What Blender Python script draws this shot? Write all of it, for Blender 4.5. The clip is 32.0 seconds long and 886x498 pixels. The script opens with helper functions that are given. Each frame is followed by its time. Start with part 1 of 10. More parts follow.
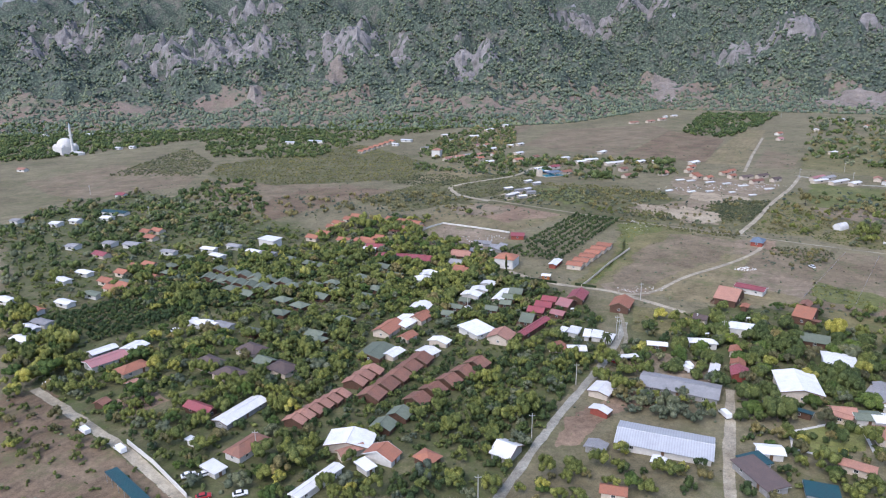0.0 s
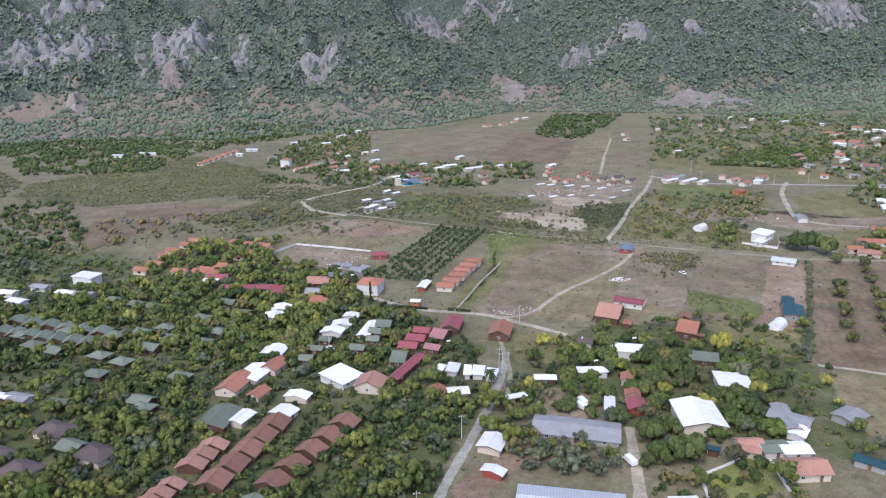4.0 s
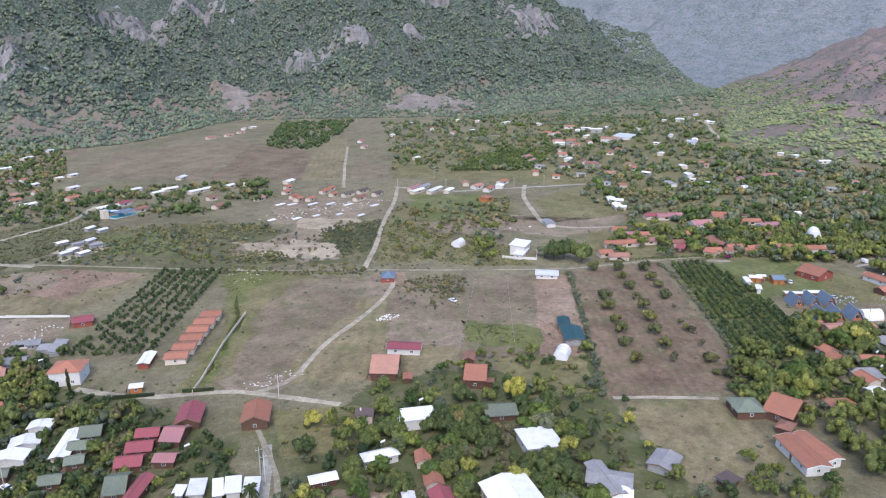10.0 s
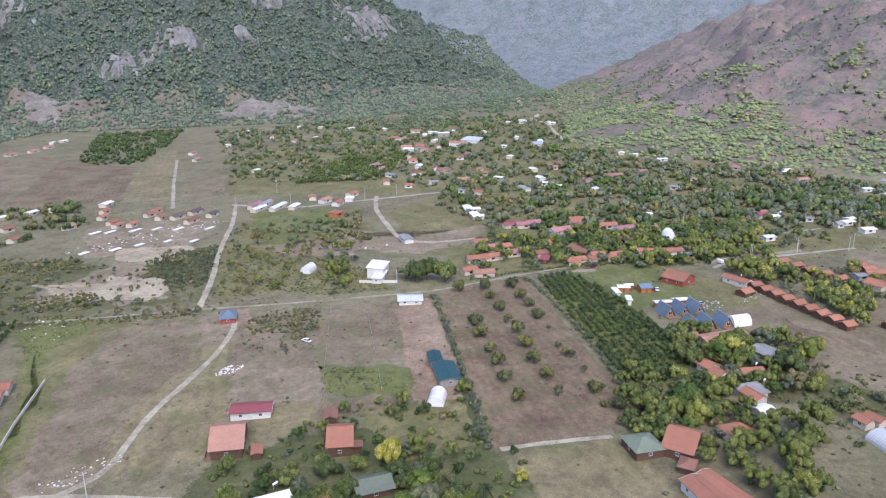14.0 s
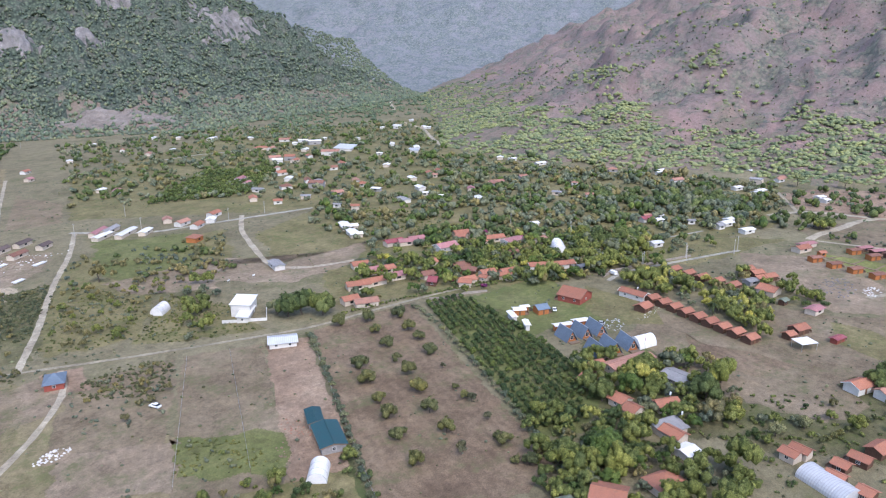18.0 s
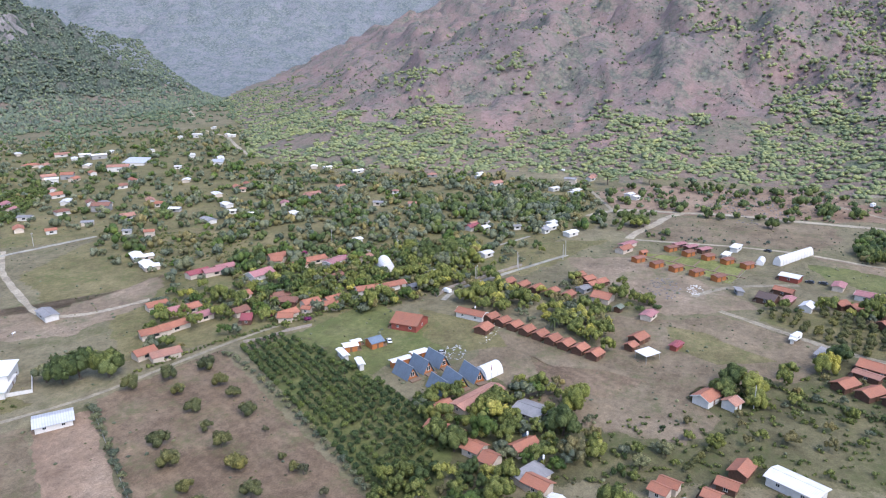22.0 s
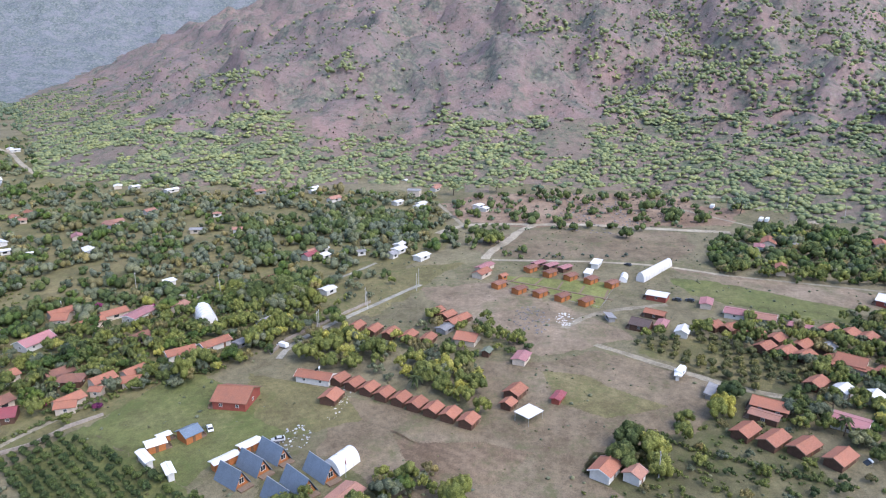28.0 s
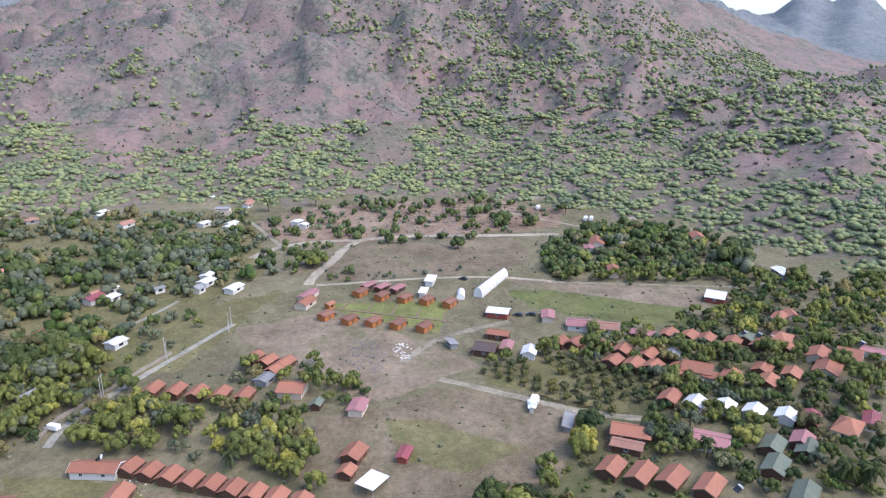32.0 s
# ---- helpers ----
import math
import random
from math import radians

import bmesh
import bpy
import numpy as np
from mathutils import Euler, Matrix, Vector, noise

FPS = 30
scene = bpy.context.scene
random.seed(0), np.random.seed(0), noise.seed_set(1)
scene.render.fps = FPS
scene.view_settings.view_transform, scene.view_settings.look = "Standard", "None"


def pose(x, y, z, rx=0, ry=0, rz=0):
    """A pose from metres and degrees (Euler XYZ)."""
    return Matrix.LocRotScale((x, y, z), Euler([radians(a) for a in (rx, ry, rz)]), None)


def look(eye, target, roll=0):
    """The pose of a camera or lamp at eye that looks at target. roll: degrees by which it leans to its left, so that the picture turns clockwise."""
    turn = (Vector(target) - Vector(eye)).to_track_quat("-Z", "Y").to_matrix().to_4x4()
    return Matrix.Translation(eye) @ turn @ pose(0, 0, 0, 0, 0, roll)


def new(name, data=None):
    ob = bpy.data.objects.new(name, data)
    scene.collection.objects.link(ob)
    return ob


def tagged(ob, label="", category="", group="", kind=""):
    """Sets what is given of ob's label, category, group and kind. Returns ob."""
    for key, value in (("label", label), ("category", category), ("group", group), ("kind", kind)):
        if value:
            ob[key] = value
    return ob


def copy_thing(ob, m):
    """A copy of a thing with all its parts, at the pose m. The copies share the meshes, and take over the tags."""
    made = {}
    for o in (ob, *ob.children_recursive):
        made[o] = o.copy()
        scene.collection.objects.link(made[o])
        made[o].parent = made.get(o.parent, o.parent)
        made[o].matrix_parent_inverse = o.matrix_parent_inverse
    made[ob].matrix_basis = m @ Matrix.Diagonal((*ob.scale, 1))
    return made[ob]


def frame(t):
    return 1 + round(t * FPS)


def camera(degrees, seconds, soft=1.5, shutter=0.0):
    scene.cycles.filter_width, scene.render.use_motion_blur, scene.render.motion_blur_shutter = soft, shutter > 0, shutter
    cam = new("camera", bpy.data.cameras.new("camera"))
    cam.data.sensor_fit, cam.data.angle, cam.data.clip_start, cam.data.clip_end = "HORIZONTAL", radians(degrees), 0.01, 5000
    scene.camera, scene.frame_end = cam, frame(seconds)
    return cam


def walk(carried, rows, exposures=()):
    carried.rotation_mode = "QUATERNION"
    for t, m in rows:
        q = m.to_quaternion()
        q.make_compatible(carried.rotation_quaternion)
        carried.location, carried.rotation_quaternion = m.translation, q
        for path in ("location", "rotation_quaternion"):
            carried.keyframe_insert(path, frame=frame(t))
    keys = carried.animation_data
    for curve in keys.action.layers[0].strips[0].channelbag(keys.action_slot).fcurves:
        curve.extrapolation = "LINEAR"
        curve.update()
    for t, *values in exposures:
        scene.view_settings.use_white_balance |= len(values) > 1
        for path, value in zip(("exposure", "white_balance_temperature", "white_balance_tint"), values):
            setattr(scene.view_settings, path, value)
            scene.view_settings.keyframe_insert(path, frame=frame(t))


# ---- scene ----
EXPOSURE, KELVIN, TINT = 1.04, 5850, 14
SUN_AZ, SUN_EL = 215.0, 52.0
SUN_STRENGTH, SKY_STRENGTH = 0.7, 0.17
cam = camera(64.93, 32.0, soft=1.15)
walk(cam, [
    (0, pose(0.00, 0.00, 120.00, 73.410, 0, -0.000) @ pose(0, 0, 0, 0, 0, -0.490)),
    (0.5, pose(-0.17, 5.36, 119.74, 73.413, 0, -2.301) @ pose(0, 0, 0, 0, 0, -0.428)),
    (1, pose(-0.11, 10.90, 119.45, 73.434, 0, -2.929) @ pose(0, 0, 0, 0, 0, -0.412)),
    (1.5, pose(0.09, 16.32, 119.16, 73.461, 0, -3.938) @ pose(0, 0, 0, 0, 0, -0.431)),
    (2, pose(0.29, 21.66, 118.90, 73.466, 0, -5.172) @ pose(0, 0, 0, 0, 0, -0.395)),
    (2.5, pose(0.65, 26.95, 118.73, 73.506, 0, -6.571) @ pose(0, 0, 0, 0, 0, -0.352)),
    (4.5, pose(2.95, 47.69, 118.35, 73.613, 0, -13.739) @ pose(0, 0, 0, 0, 0, -0.241)),
    (5, pose(3.75, 52.65, 118.34, 73.630, 0, -15.346) @ pose(0, 0, 0, 0, 0, -0.223)),
    (5.5, pose(4.62, 57.32, 118.43, 73.651, 0, -17.869) @ pose(0, 0, 0, 0, 0, -0.210)),
    (6, pose(5.65, 62.13, 118.57, 73.679, 0, -19.851) @ pose(0, 0, 0, 0, 0, -0.188)),
    (6.5, pose(6.83, 66.99, 118.72, 73.681, 0, -21.469) @ pose(0, 0, 0, 0, 0, -0.192)),
    (7, pose(8.06, 71.75, 118.86, 73.661, 0, -22.875) @ pose(0, 0, 0, 0, 0, -0.163)),
    (7.5, pose(9.54, 76.50, 118.96, 73.685, 0, -23.342) @ pose(0, 0, 0, 0, 0, -0.158)),
    (8, pose(11.16, 81.14, 119.01, 73.705, 0, -24.347) @ pose(0, 0, 0, 0, 0, -0.137)),
    (8.5, pose(12.83, 85.84, 119.03, 73.712, 0, -26.473) @ pose(0, 0, 0, 0, 0, -0.063)),
    (9, pose(14.67, 90.53, 119.01, 73.736, 0, -29.151) @ pose(0, 0, 0, 0, 0, -0.007)),
    (9.5, pose(16.71, 95.22, 118.94, 73.768, 0, -31.735) @ pose(0, 0, 0, 0, 0, 0.050)),
    (10, pose(18.99, 99.90, 118.85, 73.826, 0, -34.065) @ pose(0, 0, 0, 0, 0, 0.073)),
    (10.5, pose(21.36, 104.33, 118.79, 73.850, 0, -36.312) @ pose(0, 0, 0, 0, 0, 0.125)),
    (11, pose(23.93, 108.60, 118.75, 73.896, 0, -38.134) @ pose(0, 0, 0, 0, 0, 0.088)),
    (11.5, pose(26.83, 112.80, 118.70, 73.925, 0, -39.885) @ pose(0, 0, 0, 0, 0, 0.049)),
    (12, pose(29.88, 116.96, 118.65, 73.953, 0, -41.131) @ pose(0, 0, 0, 0, 0, -0.021)),
    (12.5, pose(32.92, 121.06, 118.61, 73.984, 0, -41.975) @ pose(0, 0, 0, 0, 0, -0.015)),
    (13, pose(35.98, 124.98, 118.60, 74.033, 0, -43.857) @ pose(0, 0, 0, 0, 0, -0.019)),
    (13.5, pose(39.04, 128.71, 118.61, 74.032, 0, -45.379) @ pose(0, 0, 0, 0, 0, -0.054)),
    (14, pose(42.34, 132.49, 118.63, 74.048, 0, -46.784) @ pose(0, 0, 0, 0, 0, -0.028)),
    (14.5, pose(46.02, 136.05, 118.61, 74.058, 0, -48.581) @ pose(0, 0, 0, 0, 0, -0.074)),
    (16.5, pose(60.67, 149.33, 118.48, 74.220, 0, -52.566) @ pose(0, 0, 0, 0, 0, -0.197)),
    (17, pose(64.44, 152.39, 118.47, 74.245, 0, -53.547) @ pose(0, 0, 0, 0, 0, -0.201)),
    (17.5, pose(68.46, 155.09, 118.50, 74.233, 0, -54.845) @ pose(0, 0, 0, 0, 0, -0.271)),
    (18, pose(72.53, 157.77, 118.54, 74.249, 0, -57.036) @ pose(0, 0, 0, 0, 0, -0.273)),
    (18.5, pose(76.57, 160.60, 118.57, 74.247, 0, -59.583) @ pose(0, 0, 0, 0, 0, -0.250)),
    (19, pose(80.70, 163.33, 118.58, 74.256, 0, -61.149) @ pose(0, 0, 0, 0, 0, -0.280)),
    (19.5, pose(84.74, 165.77, 118.56, 74.282, 0, -63.052) @ pose(0, 0, 0, 0, 0, -0.327)),
    (20, pose(88.71, 168.06, 118.51, 74.294, 0, -65.068) @ pose(0, 0, 0, 0, 0, -0.301)),
    (20.5, pose(92.83, 170.25, 118.43, 74.334, 0, -67.057) @ pose(0, 0, 0, 0, 0, -0.286)),
    (21, pose(97.08, 172.45, 118.36, 74.324, 0, -69.562) @ pose(0, 0, 0, 0, 0, -0.276)),
    (21.5, pose(101.34, 174.56, 118.33, 74.349, 0, -71.014) @ pose(0, 0, 0, 0, 0, -0.198)),
    (22, pose(105.67, 176.46, 118.39, 74.358, 0, -72.337) @ pose(0, 0, 0, 0, 0, -0.218)),
    (22.5, pose(109.98, 178.17, 118.56, 74.334, 0, -73.805) @ pose(0, 0, 0, 0, 0, -0.258)),
    (23, pose(114.27, 179.72, 118.81, 74.302, 0, -75.101) @ pose(0, 0, 0, 0, 0, -0.229)),
    (23.5, pose(118.63, 181.20, 119.04, 74.271, 0, -76.976) @ pose(0, 0, 0, 0, 0, -0.211)),
    (24, pose(123.10, 182.61, 119.23, 74.268, 0, -78.133) @ pose(0, 0, 0, 0, 0, -0.222)),
    (24.5, pose(127.74, 183.95, 119.38, 74.233, 0, -78.624) @ pose(0, 0, 0, 0, 0, -0.204)),
    (25, pose(132.33, 185.18, 119.51, 74.216, 0, -79.702) @ pose(0, 0, 0, 0, 0, -0.165)),
    (25.5, pose(136.90, 186.25, 119.62, 74.205, 0, -80.678) @ pose(0, 0, 0, 0, 0, -0.105)),
    (27.5, pose(155.18, 189.37, 120.06, 74.169, 0, -84.373) @ pose(0, 0, 0, 0, 0, -0.096)),
    (28, pose(159.72, 189.86, 120.23, 74.237, 0, -85.920) @ pose(0, 0, 0, 0, 0, -0.117)),
    (28.5, pose(164.00, 190.12, 120.43, 74.156, 0, -87.994) @ pose(0, 0, 0, 0, 0, -0.187)),
    (29, pose(168.54, 190.25, 120.55, 74.163, 0, -89.407) @ pose(0, 0, 0, 0, 0, -0.229)),
    (29.5, pose(173.43, 190.22, 120.50, 74.198, 0, -90.660) @ pose(0, 0, 0, 0, 0, -0.270)),
    (30, pose(178.49, 190.00, 120.35, 74.226, 0, -92.175) @ pose(0, 0, 0, 0, 0, -0.327)),
    (30.5, pose(183.42, 189.72, 120.20, 74.236, 0, -94.152) @ pose(0, 0, 0, 0, 0, -0.316)),
    (31, pose(188.27, 189.31, 120.04, 74.241, 0, -96.288) @ pose(0, 0, 0, 0, 0, -0.361)),
    (31.5, pose(193.22, 188.65, 119.82, 74.254, 0, -98.428) @ pose(0, 0, 0, 0, 0, -0.407)),
    (32, pose(198.47, 187.79, 119.53, 74.286, 0, -100.665) @ pose(0, 0, 0, 0, 0, -0.459)),
], exposures=[(t, EXPOSURE + up, KELVIN, TINT) for t, up in ((0.0, -0.12), (9.0, -0.06), (19.0, 0.06), (28.0, 0.1), (32.0, 0.1))])
# ---------- sky, sun ----------
world = bpy.data.worlds.new("hazy_sky")
scene.world = world
world.use_nodes = True
wn, wl = world.node_tree.nodes, world.node_tree.links
sky = wn.new("ShaderNodeTexSky")
sky.sky_type = "NISHITA"
sky.sun_disc = False
sky.sun_elevation = radians(SUN_EL)
sky.sun_rotation = radians(SUN_AZ)
sky.air_density = 1.0
sky.dust_density = 2.5
sky.ozone_density = 1.0
bg = wn["Background"]
wl.new(sky.outputs[0], bg.inputs["Color"])
bg.inputs["Strength"].default_value = SKY_STRENGTH
sun_data = bpy.data.lights.new("sun", "SUN")
sun_data.energy = SUN_STRENGTH
sun_data.angle = radians(40)
sun_data.color = (1.0, 0.95, 0.88)
sun = new("sun", sun_data)
sun.matrix_world = look((0, 0, 0), (-math.sin(radians(SUN_AZ)) * math.cos(radians(SUN_EL)),
                                    -math.cos(radians(SUN_AZ)) * math.cos(radians(SUN_EL)), -math.sin(radians(SUN_EL))))
sun.location = (0, 0, 400)


# ---------- terrain shape ----------
def plain(x, y):
    return 0.022 * (x - 150) - 0.008 * (y - 200)


NORTH_FOOT = [(-3000, 1300), (-800, 1190), (-300, 1190), (-70, 1100), (200, 1130), (400, 1320), (600, 1180), (750, 1060), (1000, 1080), (1330, 1100), (1470, 1120), (6000, 1120)]
EAST_FOOT = [(900, -900), (500, -250), (470, -90), (590, -50), (725, 75), (715, 212), (750, 300), (725, 380), (715, 470),
             (775, 613), (1000, 770), (1184, 912), (1420, 1090), (4000, 2780)]


def smooth(a, b, v):
    k = np.clip((v - a) / (b - a), 0, 1)
    return k * k * (3 - 2 * k)


def wobble(x, y, size, seed=0.0, octaves=4):
    """Smooth value noise built from rotated sines, about -1 to 1."""
    v, amp, total = np.zeros_like(x, float), 1.0, 0.0
    for k in range(octaves):
        a = 0.9 + 1.7 * k + seed
        u, w = x * math.cos(a) + y * math.sin(a), -x * math.sin(a) + y * math.cos(a)
        f = 2 * math.pi / size * 1.9 ** k
        v = v + amp * np.sin(u * f + 2.1 * np.sin(w * f * 0.63 + k + seed)) * np.cos(w * f * 0.83 + 1.3 * np.sin(u * f * 0.51 + 2 * k))
        total += amp
        amp *= 0.55
    return v / total * 1.6


def east_inside(x, y):
    """Metres past the foot of the eastern mountain (negative on the plain)."""
    best, sign = np.full(np.shape(x), 1e9), np.ones(np.shape(x))
    for (ax, ay), (bx, by) in zip(EAST_FOOT, EAST_FOOT[1:]):
        dx, dy = bx - ax, by - ay
        k = np.clip(((x - ax) * dx + (y - ay) * dy) / (dx * dx + dy * dy), 0, 1)
        d = np.hypot(x - ax - k * dx, y - ay - k * dy)
        s = np.where(dx * (y - ay) - dy * (x - ax) < 0, 1.0, -1.0)
        sign = np.where(d < best, s, sign)
        best = np.minimum(best, d)
    return best * sign


def north_inside(x, y):
    fx, fy = zip(*NORTH_FOOT)
    d = (y - np.interp(x, fx, fy)) * 0.95
    side = (y - 1120) * 0.5736 - (x - 1470) * 0.8192
    return np.minimum(d, side * 2.0)


def mountain_parts(x, y):
    """Heights of the near mountainsides and of the far range over the plain."""
    dn, de = north_inside(x, y), east_inside(x, y)
    slope_n = 0.36 - 0.11 * smooth(150, 650, x)
    rough = wobble(x, y, 330, 0.3, 5)
    folds = np.abs(wobble(x, y, 420, 1.7, 4))
    hn = np.maximum(dn, 0) * slope_n
    hn = 520 * np.tanh(hn / 520) * (1 + 0.20 * rough) - 26 * folds * smooth(0, 200, dn)
    ledge = wobble(x, y, 160, 4.0, 3)
    hn = hn + 0.30 * np.maximum(dn - 300, 0) * smooth(300, 700, x)
    hn = hn + smooth(60, 250, dn) * 10 * np.tanh(3 * ledge)
    he = np.maximum(de, 0) * (0.31 + 0.05 * smooth(100, 300, de))
    he = 430 * np.tanh(he / 430) * (1 + 0.13 * rough) - 26 * folds * smooth(20, 260, de)
    he = he + smooth(80, 260, de) * 4 * np.tanh(2 * ledge)
    r = np.hypot(x - 150, y - 200)
    az = np.degrees(np.arctan2(x - 198, y - 188))
    # ribs and gullies running down both slopes
    gully = np.abs(wobble(az * 11.0 + 26 * rough, r * 0.3 + 20 * folds, 150, 2.6, 5))
    he = he + smooth(30, 220, de) * (13 * gully - 6)
    hn = hn + smooth(40, 240, dn) * (20 * np.abs(wobble(az * 19.0, r * 0.3, 130, 0.9, 4)) - 10)
    he = he * (1 - 0.9 * smooth(106, 136, az) * smooth(120, 480, de))
    top = np.where((az > 100) & (az < 170), 225 + 36 * np.sin(az * 0.55) + 20 * np.sin(az * 1.7), 800 + 90 * np.sin(az * 0.25))
    far = smooth(1600, 4000, r) * top * (1 + 0.10 * rough) * smooth(-100, -60, az) * (1 - smooth(150, 175, az))
    return np.maximum(hn, he).clip(0), far.clip(0)


def mountain_height(x, y):
    return np.maximum(*mountain_parts(x, y))


def height(x, y):
    return plain(np.asarray(x, float), np.asarray(y, float)) + mountain_height(np.asarray(x, float), np.asarray(y, float))


# ---------- mesh helpers ----------
def make_mesh(name, verts, faces, mat=None, shade=False):
    me = bpy.data.meshes.new(name)
    verts, faces = np.asarray(verts, np.float32), np.asarray(faces, np.int32)
    n, k = faces.shape
    me.vertices.add(len(verts))
    me.vertices.foreach_set("co", verts.ravel())
    me.loops.add(n * k)
    me.loops.foreach_set("vertex_index", faces.ravel())
    me.polygons.add(n)
    me.polygons.foreach_set("loop_start", np.arange(0, n * k, k, dtype=np.int32))
    me.polygons.foreach_set("use_smooth", np.full(n, shade))
    me.update(calc_edges=True)
    if mat:
        me.materials.append(mat)
    return me


def soup(name, pieces, mat, shade=False):
    """One mesh out of (verts, quads-or-tris) pieces with equal face size."""
    vs, fs, n = [], [], 0
    for v, f in pieces:
        vs.append(np.asarray(v))
        fs.append(np.asarray(f) + n)
        n += len(v)
    return make_mesh(name, np.concatenate(vs), np.concatenate(fs), mat, shade)


def scatter_mesh(name, shapes, places, mat, shade=False):
    """Copies of template shapes joined in one mesh. places: rows of x, y, z, scale, height scale, turn."""
    pieces = []
    places = np.asarray(places, float)
    pick = np.random.RandomState(len(places)).randint(0, len(shapes), len(places))
    for s, (v, f) in enumerate(shapes):
        p = places[pick == s]
        if not len(p):
            continue
        c, si = np.cos(p[:, 5])[:, None], np.sin(p[:, 5])[:, None]
        x = (v[:, 0] * c - v[:, 1] * si) * p[:, 3:4] + p[:, 0:1]
        y = (v[:, 0] * si + v[:, 1] * c) * p[:, 3:4] + p[:, 1:2]
        z = v[:, 2] * (p[:, 3:4] * p[:, 4:5]) + p[:, 2:3]
        vv = np.stack([x, y, z], -1).reshape(-1, 3)
        ff = (f[None] + (np.arange(len(p)) * len(v))[:, None, None]).reshape(-1, f.shape[1])
        pieces.append((vv, ff))
    return soup(name, pieces, mat, shade)


def part(name, bm, mat, parent, label="", shade=False):
    me = bpy.data.meshes.new(name)
    bm.to_mesh(me)
    bm.free()
    if shade:
        me.polygons.foreach_set("use_smooth", np.full(len(me.polygons), True))
    me.materials.append(mat)
    ob = new(name, me)
    if parent:
        ob.parent = parent
    if label:
        ob["label"] = label
    return ob


def box(bm, x, y, z, sx, sy, sz, turn=0.0):
    """A box with its base centre at x, y, z."""
    m = Matrix.Translation((x, y, z + sz / 2)) @ Matrix.Rotation(turn, 4, "Z") @ Matrix.Diagonal((sx, sy, sz, 1))
    bmesh.ops.create_cube(bm, size=1, matrix=m)
    return bm


def rod(bm, a, b, r, sides=6, r2=None):
    a, b = Vector(a), Vector(b)
    m = Matrix.Translation((a + b) / 2) @ (b - a).to_track_quat("Z", "Y").to_matrix().to_4x4()
    bmesh.ops.create_cone(bm, cap_ends=True, segments=sides, radius1=r, radius2=r if r2 is None else r2, depth=(b - a).length, matrix=m)
    return bm


# ---------- materials ----------
def material(name, rough=0.8, metal=0.0):
    m = bpy.data.materials.new(name)
    m.use_nodes = True
    b = m.node_tree.nodes["Principled BSDF"]
    b.inputs["Roughness"].default_value = rough
    b.inputs["Metallic"].default_value = metal
    b.inputs["Specular IOR Level"].default_value = 0.3
    return m, m.node_tree.nodes, m.node_tree.links, b


def noise_node(n, l, scale, detail=4.0, rough=0.6, vec=None):
    t = n.new("ShaderNodeTexNoise")
    t.inputs["Scale"].default_value = scale
    t.inputs["Detail"].default_value = detail
    t.inputs["Roughness"].default_value = rough
    if vec is not None:
        l.new(vec, t.inputs["Vector"])
    return t.outputs["Fac"]


def ramp(n, l, fac, stops):
    r = n.new("ShaderNodeValToRGB")
    while len(r.color_ramp.elements) < len(stops):
        r.color_ramp.elements.new(0.5)
    for e, (p, c) in zip(r.color_ramp.elements, stops):
        e.position, e.color = p, (*c, 1)
    l.new(fac, r.inputs[0])
    return r.outputs[0]


def mix(n, l, fac, a, b, mode="MIX"):
    m = n.new("ShaderNodeMix")
    m.data_type, m.blend_type = "RGBA", mode
    for sock, v in ((0, fac), (6, a), (7, b)):
        if isinstance(v, (int, float)):
            m.inputs[sock].default_value = v
        elif isinstance(v, tuple):
            m.inputs[sock].default_value = (*v, 1)
        else:
            l.new(v, m.inputs[sock])
    return m.outputs[2]


def bump(n, l, b, fac, strength, dist):
    k = n.new("ShaderNodeBump")
    k.inputs["Strength"].default_value = strength
    k.inputs["Distance"].default_value = dist
    l.new(fac, k.inputs["Height"])
    l.new(k.outputs[0], b.inputs["Normal"])


def position(n):
    return n.new("ShaderNodeNewGeometry").outputs["Position"]


